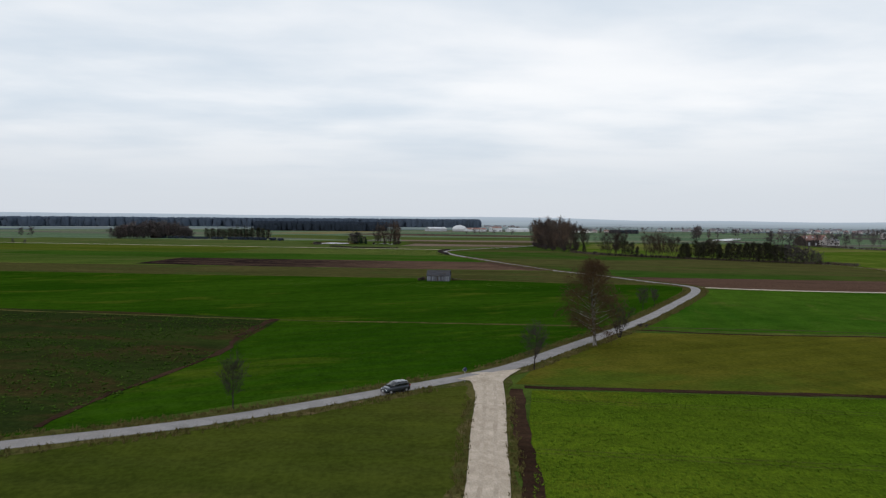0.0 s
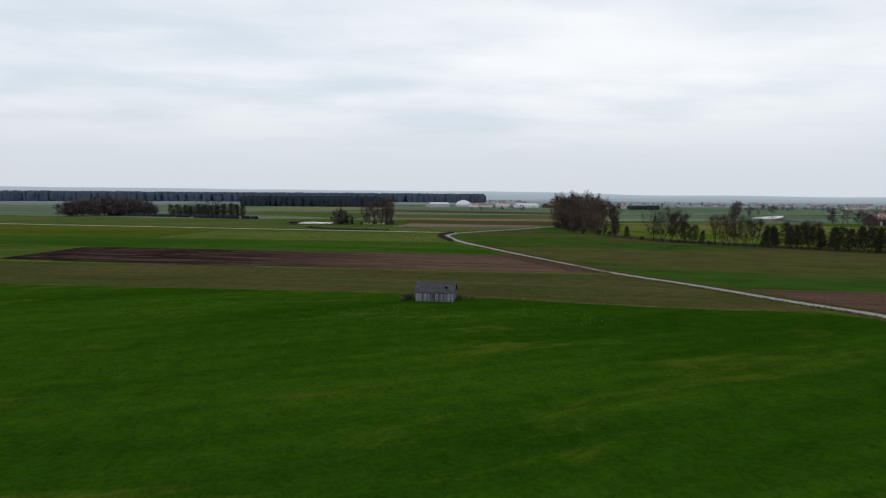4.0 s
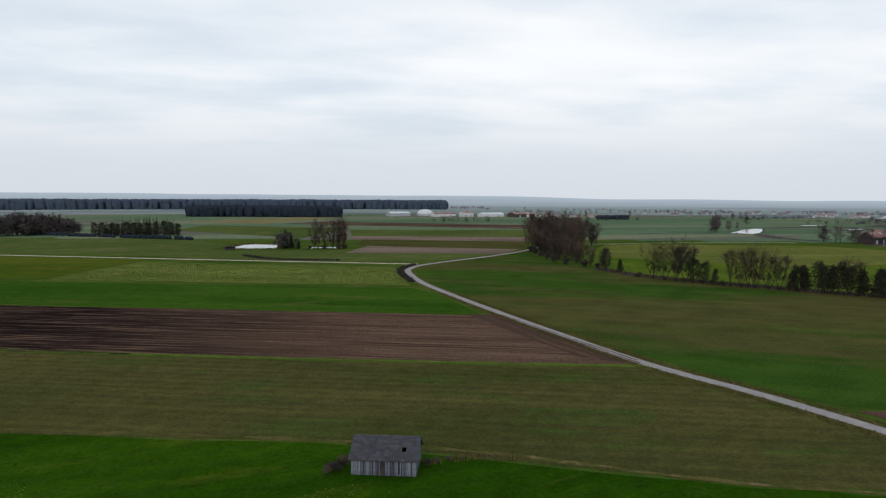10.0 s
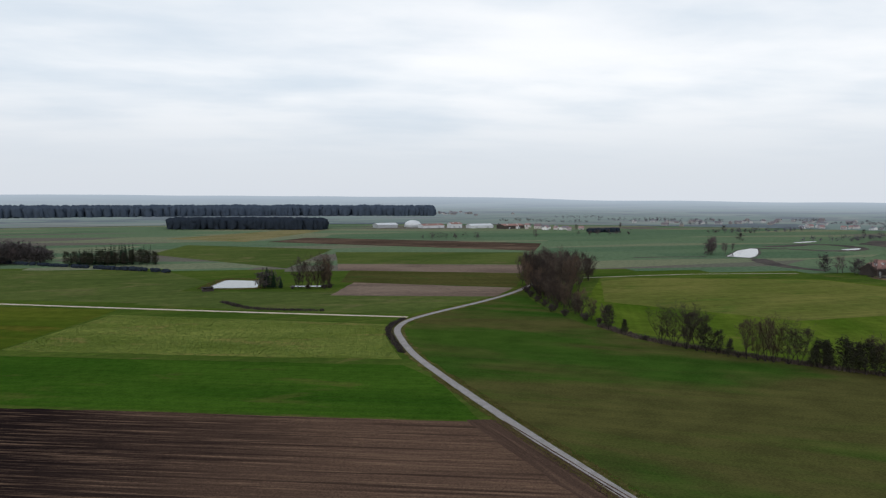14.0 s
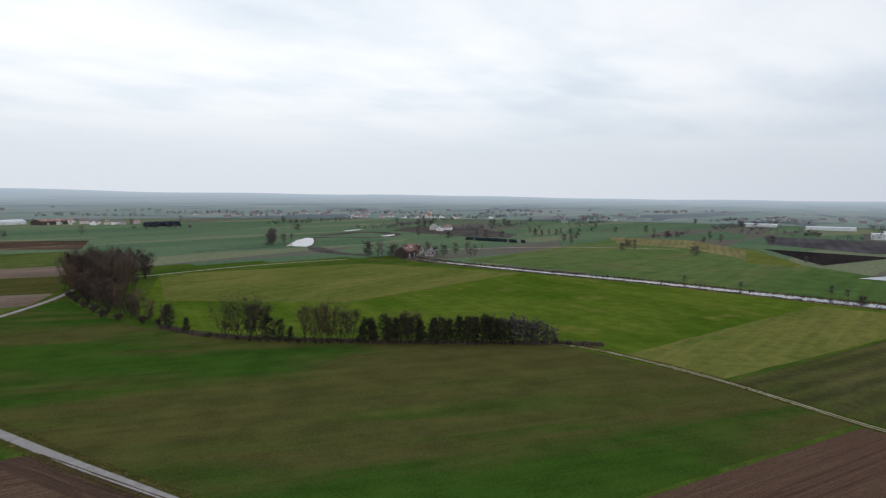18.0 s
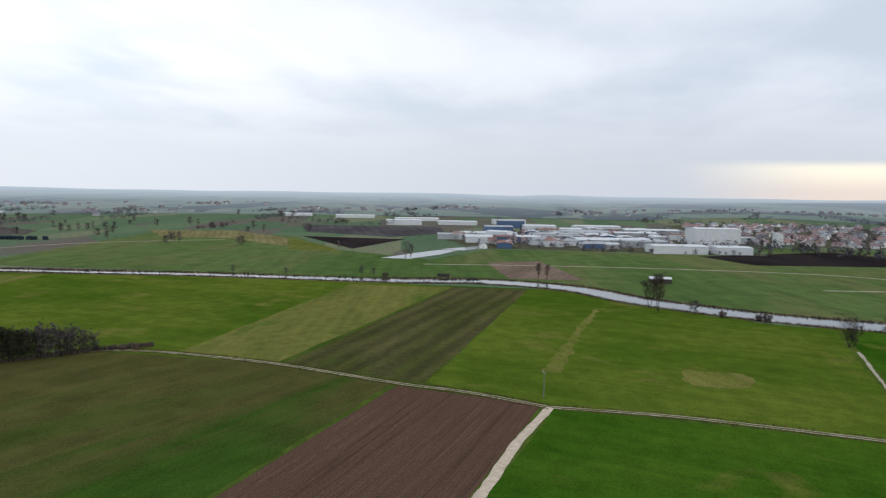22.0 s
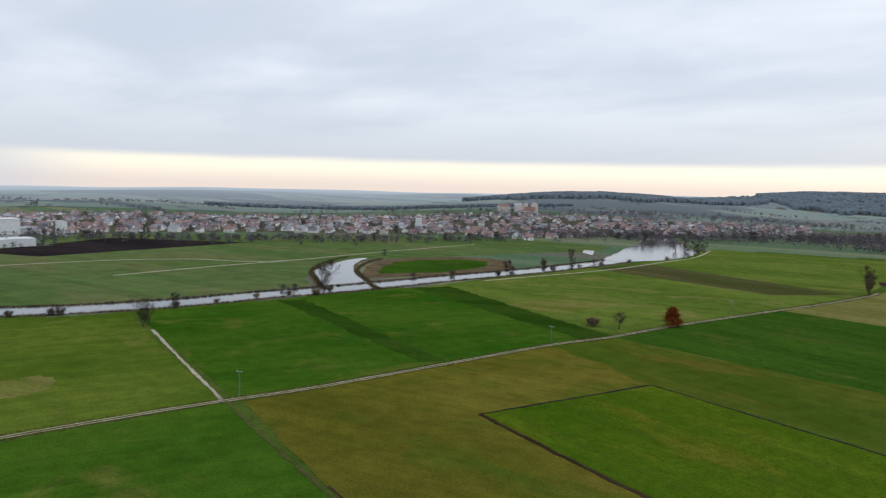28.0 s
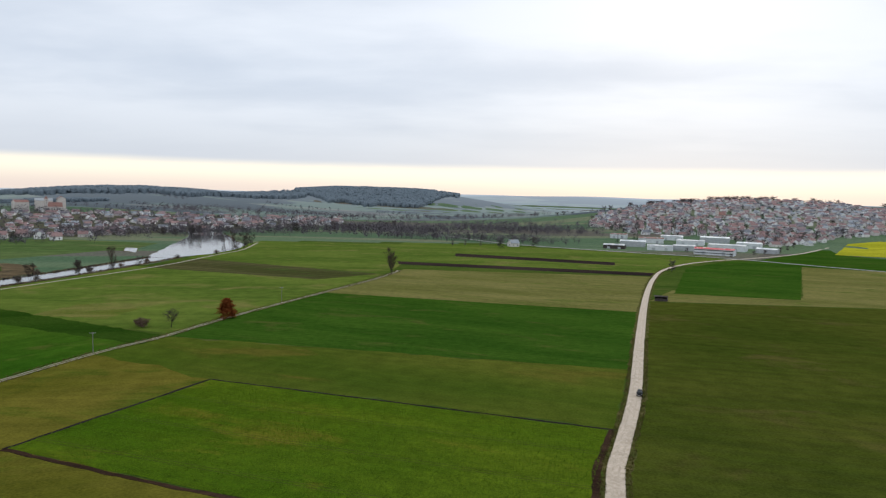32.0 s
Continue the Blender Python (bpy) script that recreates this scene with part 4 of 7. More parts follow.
def grow(seed, height, radius, spread, base=0.25, limbs=16, kids=5, twigs=4, rise=0.7, up=0.06, shape="oval", stems=1, twig=(0.9, 0.03), leaf=None, droop=0.0, joints=3):
    """Skeleton of a tree: wood segments, fine branches, twigs, leaf places."""
    rng = random.Random(seed)
    wood, fine, thin, tips = [], [], [], []
    for s in range(stems):
        lean = Vector((rng.gauss(0, 0.03), rng.gauss(0, 0.03), 1))
        foot = Vector((0, 0, -0.1))
        hh = height * (1 if s == 0 else rng.uniform(0.7, 0.98))
        if stems > 1:
            a = 6.28 * s / stems + rng.uniform(-0.4, 0.4)
            lean = Vector((math.cos(a) * 0.28, math.sin(a) * 0.28, 1))
            foot = Vector((math.cos(a) * 0.25, math.sin(a) * 0.25, -0.1))
        trunk = limb_line(rng, foot, lean.normalized(), hh, 9, 0.05, 0.05)
        rr = radius / math.sqrt(stems)
        for i in range(9):
            f, g = i / 9, (i + 1) / 9
            flare = 1.45 if i == 0 else 1.0
            wood.append((trunk[i], trunk[i + 1], rr * (1 - f) ** 0.8 * flare + 0.015, rr * (1 - g) ** 0.8 + 0.012))
        count = max(4, limbs // stems)
        for k in range(count):
            f = base + (0.97 - base) * (k + rng.random()) / count
            i = min(8, int(f * 9))
            p = trunk[i].lerp(trunk[i + 1], f * 9 - i)
            q = (f - base) / (1 - base)
            wide = {"oval": math.sin(math.pi * min(1, q * 0.86 + 0.14)) ** 0.7, "poplar": 0.55 + 0.45 * math.sin(math.pi * q), "cone": 1.05 - q * 0.95, "vase": 0.35 + 0.75 * q, "spire": min(1.0, 0.5 + 2.2 * q) * max(0.0, 1.04 - q) ** 0.9}[shape]
            az = k * 2.4 + rng.uniform(-0.5, 0.5)
            el = rise + 0.35 * q + rng.uniform(-0.15, 0.15)
            way = Vector((math.cos(az) * math.cos(el), math.sin(az) * math.cos(el), math.sin(el)))
            length = max(0.6, spread * wide * rng.uniform(0.75, 1.1) / max(0.45, math.cos(el)))
            length = min(length, hh * 0.5)
            line = limb_line(rng, p, way, length, 5, up, 0.12)
            r0 = max(0.02, rr * (1 - f) * 0.5)
            for j in range(5):
                wood.append((line[j], line[j + 1], r0 * (1 - j / 5.5), r0 * (1 - (j + 1) / 5.5)))
            for c in range(kids):
                fj = 0.25 + 0.75 * (c + rng.random()) / kids
                j = min(4, int(fj * 5))
                b = line[j].lerp(line[j + 1], fj * 5 - j)
                d = (line[j + 1] - line[j]).normalized()
                d = (d + Vector((rng.gauss(0, 0.6), rng.gauss(0, 0.6), rng.gauss(0.1, 0.45)))).normalized()
                sub = limb_line(rng, b, d, length * rng.uniform(0.3, 0.5), joints, up - droop, 0.15)
                rb = max(0.012, r0 * 0.35)
                for j in range(joints):
                    fine.append((sub[j], sub[j + 1], rb * (1 - j / (joints + 0.6)), rb * (1 - (j + 1) / (joints + 0.6))))
                for t in range(twigs):
                    ft = (t + rng.random()) / twigs
                    j = min(joints - 1, int(ft * joints))
                    e = sub[j].lerp(sub[j + 1], ft * joints - j)
                    d = ((sub[j + 1] - sub[j]).normalized() * 0.8 + Vector((rng.gauss(0, 0.55), rng.gauss(0, 0.55), rng.gauss(0.15 - 2.2 * droop, 0.45)))).normalized()
                    q2 = e + d * twig[0] * rng.uniform(0.6, 1.4)
                    thin.append((e, q2, twig[1]))
                    tips.append(e.lerp(q2, rng.uniform(0.3, 1.0)))
    return rng, wood, fine, thin, tips


def tree_thing(name, label, category, group, grown, bark, twig, leaf=None, leaf_size=0.12, leaf_n=1, sides=6, scatter=0.4, crown_label=""):
    rng, wood, fine, thin, tips = grown
    root = thing(name, label, category, None, group)
    trunk = part("trunk", mesh_of("trunk", *tubes(wood, sides), M[bark]), None, root)
    for p in trunk.data.polygons:
        p.use_smooth = True
    v, f = tubes(fine, 3)
    for more in (slivers(thin), leaves(rng, [t + Vector((rng.gauss(0, scatter), rng.gauss(0, scatter), rng.gauss(0, scatter))) for t in tips for _ in range(leaf_n)], leaf_size) if leaf else ((), ())):
        o = len(v)
        v += list(more[0])
        f += [tuple(i + o for i in q) for q in more[1]]
    me = mesh_of("crown", v, f, M[twig])
    if leaf:
        me.materials.append(M[leaf])
        n = len(fine) * 3 + len(thin) * 2
        for p in me.polygons[n:]:
            p.material_index = 1
    part("crown", me, None, root, crown_label)
    return root


def conifer(name, label, category, group, seed, height, wide, whorls=22, per=9):
    """A spruce or pine: trunk and whorls of drooping needle sprays."""
    rng = random.Random(seed)
    root = thing(name, label, category, None, group)
    part("trunk", mesh_of("trunk", *tubes([(Vector((0, 0, -0.1)), Vector((0, 0, height * 0.5)), height * 0.014, height * 0.009), (Vector((0, 0, height * 0.5)), Vector((0, 0, height)), height * 0.009, 0.02)], 6), M["bark_dark"]), None, root)
    verts, faces = [], []
    for i in range(whorls):
        f = i / (whorls - 1)
        z = height * (0.10 + 0.88 * f)
        for k in range(per):
            a = 6.28 * k / per + rng.uniform(-0.4, 0.4) + i
            r = wide * (1.02 - f) ** 0.8 * rng.uniform(0.6, 1.15)
            c, s = math.cos(a), math.sin(a)
            dz = -0.22 * r + rng.uniform(-0.2, 0.2)
            w = 0.30 * r + 0.12
            o = len(verts)
            verts += [(0, 0, z + 0.25), (c * r * 0.6 - s * w, s * r * 0.6 + c * w, z + dz * 0.5 - 0.1), (c * r, s * r, z + dz), (c * r * 0.6 + s * w, s * r * 0.6 - c * w, z + dz * 0.5 - 0.1), (c * r * 0.55, s * r * 0.55, z + dz * 0.3 + 0.22)]
            faces += [(o, o + 1, o + 4), (o + 1, o + 2, o + 4), (o + 2, o + 3, o + 4), (o + 3, o, o + 4)]
    part("crown", mesh_of("crown", verts, faces, M["needle"]), None, root)
    return root


def bush(name, label, category, group, seed, height, wide, mat, twigs=260, size=0.3):
    """A low shrub of many stems."""
    rng = random.Random(seed)
    root = thing(name, label, category, None, group)
    wood, thin, tips = [], [], []
    for k in range(14):
        a, r = rng.uniform(0, 6.28), rng.uniform(0.1, 1) ** 0.6
        top = Vector((math.cos(a) * wide * r, math.sin(a) * wide * r, height * (1.05 - 0.45 * r * r) * rng.uniform(0.8, 1.05)))
        foot = Vector((top.x * 0.25, top.y * 0.25, -0.1))
        mid = foot.lerp(top, 0.5) + Vector((0, 0, height * 0.12))
        wood += [(foot, mid, 0.05, 0.035), (mid, top, 0.035, 0.012)]
        for t in range(twigs // 14):
            f = rng.uniform(0.2, 1.0)
            b = foot.lerp(mid, f * 2) if f < 0.5 else mid.lerp(top, f * 2 - 1)
            e = b + Vector((rng.gauss(0, 0.5), rng.gauss(0, 0.5), rng.gauss(0.25, 0.4))) * wide * 0.42
            e.z = max(0.08, e.z)
            thin.append((b, e, 0.035))
            tips.append(e)
    part("stem", mesh_of("stem", *tubes(wood, 4), M["bark_dark"]), None, root)
    v, f = slivers(thin)
    v2, f2 = leaves(rng, [t + Vector((rng.gauss(0, 0.25), rng.gauss(0, 0.25), abs(rng.gauss(0, 0.2)))) for t in tips for _ in range(2)], size)
    o = len(v)
    part("crown", mesh_of("crown", v + v2, f + [tuple(i + o for i in q) for q in f2], M[mat]), None, root)
    return root


class Stand:
    """A first tree and its copies."""

    def __init__(self, make, height):
        self.make, self.height, self.first, self.used = make, height, None, False

    def put(self, x, y, height, turn, z=None, stretch=1.0, label="", group=""):
        k = height / self.height
        m = pose(x, y, land(x, y) if z is None else z, 0, 0, turn)
        if self.first is None:
            self.first = self.make()
            if self.height != 1:
                self.height = max(v.co.z for c in self.first.children for v in c.data.vertices)
            k = height / self.height
        if not self.used:
            ob, self.used = self.first, True
            ob.matrix_basis = m
        else:
            ob = copy_thing(self.first, m)
        ob.scale = (k * stretch, k * stretch, k)
        return tagged(ob, label, "", group)


T = {
    "birch": Stand(lambda: tree_thing("birch_tree", "tall birch with white bark and withered brown leaves by the lane", "tree", "roadside trees", grow(3, 17, 0.30, 7.6, 0.15, 60, 9, 9, 0.30, 0.02, "spire", 1, (1.0, 0.03), None, 0.20), "bark_birch", "leaf_brown", "leaf_brown", 0.13, 2, 8, 0.55, "thin crown of brown leaves"), 17),
    "small": Stand(lambda: tree_thing("bare_tree", "small bare fruit tree with a round twiggy crown", "tree", "roadside trees", grow(5, 9, 0.17, 4.6, 0.28, 28, 9, 9, 0.75, 0.08, "oval", 1, (0.8, 0.030)), "bark_dark", "twig_dark"), 9),
    "multi": Stand(lambda: tree_thing("bare_tree", "bare many-stemmed tree by the lane", "tree", "roadside trees", grow(8, 9.5, 0.24, 4.6, 0.2, 36, 8, 8, 0.8, 0.1, "vase", 5, (0.8, 0.030)), "bark_dark", "twig_mid"), 9.5),
    "bare_a": Stand(lambda: tree_thing("bare_tree", "tall bare tree with upright branches fanning from several stems", "tree", "hedgerow trees", grow(11, 18, 0.34, 4.6, 0.22, 44, 6, 11, 1.0, 0.10, "vase", 4, (1.5, 0.045), joints=2), "bark_dark", "twig_mid", None, 0.1, 1, 5), 18),
    "bare_b": Stand(lambda: tree_thing("bare_tree", "bare tree with a slender crown", "tree", "hedgerow trees", grow(12, 17, 0.26, 4.2, 0.24, 36, 6, 11, 0.85, 0.09, "oval", 2, (1.5, 0.045), joints=2), "bark_dark", "twig_mid", None, 0.1, 1, 5), 17),
    "alder": Stand(lambda: tree_thing("alder_tree", "dark alder with an uneven crown", "tree", "hedgerow trees", grow(14, 15, 0.24, 3.6, 0.16, 34, 5, 5, 0.35, 0.03, "oval", 1, (0.9, 0.05), joints=1), "bark_dark", "twig_dark", "leaf_dark", 0.34, 2, 4, 0.5), 15),
    "alder_b": Stand(lambda: tree_thing("alder_tree", "dark slim alder in the hedgerow", "tree", "hedgerow trees", grow(15, 14, 0.22, 3.2, 0.12, 34, 5, 5, 0.3, 0.02, "spire", 1, (0.9, 0.05), joints=1), "bark_dark", "twig_dark", "leaf_dark", 0.34, 2, 4, 0.5), 14),
    "wood": Stand(lambda: tree_thing("bare_tree", "tall bare grey brown tree in a dense copse", "tree", "copse trees", grow(17, 28, 0.38, 5.4, 0.14, 36, 5, 11, 1.0, 0.09, "poplar", 3, (1.9, 0.075), joints=1), "bark", "twig", None, 0.1, 1, 4), 28),
    "wood_b": Stand(lambda: tree_thing("bare_tree", "dark bare tree in a dense copse", "tree", "copse trees", grow(18, 24, 0.36, 6.2, 0.06, 36, 5, 8, 0.75, 0.06, "oval", 2, (1.8, 0.085), joints=1), "bark_dark", "twig_mid", "twig_dark", 0.28, 1, 4, 0.6), 24),
    "poplar": Stand(lambda: tree_thing("poplar_tree", "tall bare poplar beside the pond", "tree", "poplars", grow(19, 28, 0.42, 6.4, 0.12, 46, 6, 10, 1.02, 0.1, "vase", 3, (1.7, 0.07), joints=2), "bark", "twig_mid", None, 0.1, 1, 5), 28),
    "beech": Stand(lambda: tree_thing("beech_tree", "round tree with rust red autumn leaves", "tree", "meadow trees", grow(21, 10, 0.2, 3.6, 0.04, 44, 6, 5, 0.30, 0.04, "cone", 1, (0.7, 0.03), joints=1), "bark", "leaf_rust", "leaf_rust", 0.26, 6, 5, 0.35, "dense rust red crown"), 10),
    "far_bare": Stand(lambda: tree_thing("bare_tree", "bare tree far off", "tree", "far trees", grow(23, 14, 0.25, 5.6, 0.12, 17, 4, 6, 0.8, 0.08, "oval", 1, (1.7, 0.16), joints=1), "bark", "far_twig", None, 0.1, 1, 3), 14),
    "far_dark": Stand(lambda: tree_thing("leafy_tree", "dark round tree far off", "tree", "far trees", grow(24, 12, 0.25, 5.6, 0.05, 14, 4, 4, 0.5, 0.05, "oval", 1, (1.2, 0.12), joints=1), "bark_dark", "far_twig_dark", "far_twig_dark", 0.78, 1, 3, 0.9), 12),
    "spruce": Stand(lambda: conifer("spruce_tree", "dark green spruce beside the pond", "tree", "conifers", 31, 14, 2.6), 14),
    "far_spruce": Stand(lambda: conifer("spruce_tree", "dark spruce far off", "tree", "far conifers", 32, 16, 3.2, 9, 7), 16),
    "shrub": Stand(lambda: bush("shrub", "low dark shrub of bare stems", "shrub", "shrubs", 41, 3.5, 2.4, "twig_dark"), 3.5),
    "shrub_b": Stand(lambda: bush("shrub", "brown thicket of thin stems", "shrub", "shrubs", 42, 3.5, 2.6, "twig"), 3.5),
    "shrub_c": Stand(lambda: bush("shrub", "yellowish bush on the river bank", "shrub", "shrubs", 43, 3.0, 2.0, "reed"), 3.0),
}
rng = random.Random(77)


def plant(kind, spots, group="", label="", stretch=1.0, tall=1.0):
    for x, y, h in spots:
        T[kind].put(x, y, h * tall * rng.uniform(0.95, 1.05), rng.uniform(0, 360), None, stretch * rng.uniform(0.92, 1.1), label, group)


# along the lane
plant("birch", [(46, 130.9, 18)])
plant("small", [(28.4, 110.7, 9.2), (-17, 90.9, 8.2), (79, 185, 7.3), (86.2, 193.5, 6.2)])
plant("multi", [(54.7, 140.1, 9.5)])

# the hedgerow, from the copse to the farm track
plant("alder", [(166.4, 520.7, 15), (186, 468, 13.8), (188.5, 464, 12.5), (221, 431, 15), (225, 426, 15), (246, 406, 14.3), (256, 396, 13), (238, 414, 13.5)], "", "", 1.12, 0.92)
plant("alder_b", [(169.3, 509.4, 8.6), (191, 460, 9), (213, 439, 10), (217, 435.5, 10.6), (231, 421, 11), (234, 417, 13.5), (242, 410, 14), (250, 402, 14), (253, 399, 13.5)], "", "", 1.12, 0.92)
plant("bare_a", [(176, 487, 18), (178.7, 481, 18.6), (181.5, 475.5, 18), (199, 452, 15.5), (203, 448, 17), (207.2, 444.8, 17.6)], "", "", 1.12, 1.25)
plant("bare_b", [(184, 471.5, 16), (196, 455, 14.5), (201, 450, 15.5), (210, 442, 14), (228, 424, 13)], "", "", 1.12, 1.25)
plant("far_dark", [(260, 393, 13), (264, 389, 11.5), (267, 386, 9), (270.3, 383, 7)], "hedgerow trees", "dense dark tree at the end of the hedgerow")
plant("shrub", [(172.8, 494.5, 3.2), (194, 457, 3), (215, 437, 2.5), (236, 416, 3), (248, 404, 3), (273, 379, 3), (275, 375, 2)])
plant("shrub_b", [(276, 371, 2.2), (277, 366, 1.6)])

for k in range(13):
    f = k / 12
    plant("alder_b" if k % 2 else "alder", [(214 + 46 * f + rng.uniform(-1.5, 1.5), 438 - 44 * f + rng.uniform(-1.5, 1.5), 10.5 + 2.5 * math.sin(2.6 * f + 0.4) * rng.uniform(0.4, 1.1))], "", "", 1.05)
for k in range(9):
    f = k / 8
    plant("far_dark", [(258 + 15 * f + rng.uniform(-1, 2.5), 396 - 17 * f + rng.uniform(-1, 2.5), (15 - 8 * f * f) * rng.uniform(0.85, 1.05))], "hedgerow trees", "dense dark tree at the end of the hedgerow", 0.85)
plant("shrub", [(64.9, 153.2, 1.2), (66.5, 153.6, 0.9)], "roadside brush", "low heap of dark brushwood beside the lane")

# the copse by the lane: a tall group, a lower row along the wheat, a dark group behind
for k in range(30):
    a, q = 2.4 * k, math.sqrt((k + 0.5) / 30)
    plant("wood" if k % 4 else "wood_b", [(186 + 21 * q * math.cos(a) + rng.uniform(-2, 2), 664 + 30 * q * math.sin(a) + rng.uniform(-2, 2), (33 - 8 * q * q) * rng.uniform(0.86, 1.03))])
for k in range(26):
    f = k / 25
    plant("wood_b" if k % 2 else "wood", [(170 - 7 * math.sin(f * 3.0) + 13 * rng.random() * (1 - 0.6 * f), 648 - 108 * f + rng.uniform(-3, 3), (22 - 11 * f) * rng.uniform(0.8, 1.08))], "", "", 1.15)
plant("wood_b", [(236, 712, 22), (229, 722, 24), (222, 700, 24), (216, 712, 25), (243, 722, 19), (232, 702, 20), (224, 716, 23)], "copse trees")
plant("shrub", [(168, 536, 4), (164, 545, 5), (159, 560, 5), (157, 575, 5.5), (158, 592, 5), (160, 610, 5), (162, 630, 5), (166, 650, 5)])

# the poplars and bushes by the pond
plant("poplar", [(13.9, 696, 24), (22, 694, 26), (30, 693.4, 28.7), (34, 695, 27), (27, 696, 25)], "", "", 1.25)
plant("wood", [(31, 697, 27), (35, 693, 25), (16, 697, 22)], "poplars", "tall bare tree among the poplars by the pond", 0.9)
plant("spruce", [(-7.6, 699, 15), (-3, 697, 12), (2, 696, 8)], "pond trees", "", 1.4)
plant("far_dark", [(-12, 700, 14), (-6, 703, 15), (-9, 697, 13), (0, 700, 9)], "pond trees", "dense dark bush beside the pond", 1.1)
plant("shrub", [(20, 691, 4), (32, 690, 4), (36, 693, 4.5), (10, 692, 3)], "pond shrubs")

# two small woods in the north
for x0, y0, x1, y1, n, h, kind in ((-305, 862, -225, 905, 110, 21, "far_bare"), (-196, 878, -118, 880, 76, 17, "far_spruce")):
    for k in range(n):
        f = rng.random()
        x, y = x0 + (x1 - x0) * f, y0 + (y1 - y0) * f + rng.uniform(0, 28)
        T["far_dark" if kind == "far_bare" and k % 3 < 2 else kind].put(x, y, h * rng.uniform(0.7, 1.1) * (0.62 + 0.46 * math.sin(math.pi * min(1, max(0, f))) ** 0.6), rng.uniform(0, 360), None, rng.uniform(0.9, 1.3), "", "woodland trees")
for k in range(12):
    T["alder"].put(-194 + 75 * k / 11, 876 + rng.uniform(-2, 3), 15 * rng.uniform(0.8, 1.1), rng.uniform(0, 360), None, 1.1, "", "woodland trees")

# along the river
plant("bare_b", [(412, 143, 24), (421.3, 146, 18), (527, 205, 14), (530, 199, 13), (373, 44, 9), (338, -204, 14), (364, -345, 14)], "river trees")
plant("bare_a", [(338.2, 77.6, 17.6), (334, -251, 13), (326, -281, 15)], "river trees")
plant("wood_b", [(361, -44.3, 22.5), (340.5, 74.5, 11)], "river trees", "dark bare tree on the river bank")
plant("far_dark", [(404.3, 125.6, 9.5), (368, -20, 9), (369, -29, 8), (516, 431, 5.5), (515, 390, 5), (528, 336, 7), (524, 326, 6), (499, -231, 9), (676, -292, 8), (362, -293, 7), (324, -315, 9)], "river trees", "dark tree on the river bank")
plant("shrub_b", [(400, 112.6, 4), (389, 94, 5), (392, 97, 4), (372.5, 44.2, 4.5), (368, -24, 4), (382, -146, 4), (370, -177, 4.5), (355, -235, 5), (362, -293, 5), (343, -200, 5), (333, -262, 5), (330, -300, 4), (325, -330, 5), (512, 315, 4), (322, -380, 4), (306, -430, 5)])
plant("shrub_c", [(359, -38, 5), (372, -5, 3.5), (364, -52, 5), (372.5, 20, 3)])
plant("wood_b", [(300, -470, 15), (302, -495, 18), (308, -520, 17), (312, -545, 15), (350, -560, 14), (344, -575, 15)], "river trees")

# solitary trees in the meadows
plant("beech", [(168.7, -106.7, 10.2)], "", "", 1.4)
plant("small", [(184.2, -80, 10)], "meadow trees", "", 1.25)
plant("shrub_b", [(196.1, -77, 5), (199, -80, 4)])
plant("wood_b", [(118.1, -319.9, 22)], "meadow trees", "tall dark bare tree beside the farm track", 0.7)
plant("bare_b", [(117, -312, 17)], "meadow trees")
plant("far_dark", [(-118, -385, 12), (27, -602, 12), (-15, -635, 16)], "meadow trees")
plant("far_bare", [(85, -608, 9), (70, -610, 9), (51, -611, 8), (870, 833, 14), (749, 680, 12), (746, 599, 12), (752, 606, 10), (738, 600, 13), (1046, 735, 14), (971, 598, 14), (881, 1072, 16), (750, 836, 14), (860, 817, 12), (1030, 723, 15), (720, 406, 9), (651, 319, 14), (473, 916, 20), (466, 905, 22), (459, 897, 20), (492, 925, 12), (510, 935, 11)])
plant("far_dark", [(743, 524, 9), (464, 732, 17), (460, 726, 15), (-447, 978, 15), (-458, 975, 14), (-332, 690, 6), (-345, 690, 6), (-320, 688, 5)])

plant("far_dark", [(836, 799, 13), (846, 795, 11), (884, 795, 11), (914, 775, 12), (908, 581, 10), (1094, 854, 11), (1008, 766, 12), (748, 818, 14), (824, 1030, 17), (846, 1022, 18), (835, 1026, 16), (1017, 1024, 15), (1030, 1010, 16), (1017, 990, 14), (1000, 1018, 13), (722, 596, 11), (727, 513, 12), (452, 893, 17), (459, 899, 21)], "river meadow trees")
plant("far_bare", [(919, 564, 13), (729, 584, 14), (881, 766, 14), (782, 702, 12), (646, 323, 17), (863, 793, 12), (891, 792, 13), (1015, 703, 12), (920, 1087, 14), (878, 1086, 15), (480, 903, 14), (600, 700, 7)], "river meadow trees")

# ---- buildings and things in the fields ----
def box_bm(x0, x1, y0, y1, z0, z1, bm=None, bevel=0.0):
    bm = bm or bmesh.new()
    vs = [bm.verts.new(v) for v in ((x0, y0, z0), (x1, y0, z0), (x1, y1, z0), (x0, y1, z0), (x0, y0, z1), (x1, y0, z1), (x1, y1, z1), (x0, y1, z1))]
    for f in ((3, 2, 1, 0), (4, 5, 6, 7), (0, 1, 5, 4), (1, 2, 6, 5), (2, 3, 7, 6), (3, 0, 4, 7)):
        bm.faces.new([vs[i] for i in f])
    if bevel:
        bmesh.ops.bevel(bm, geom=bm.edges[:], offset=bevel, segments=1, affect="EDGES")
    return bm


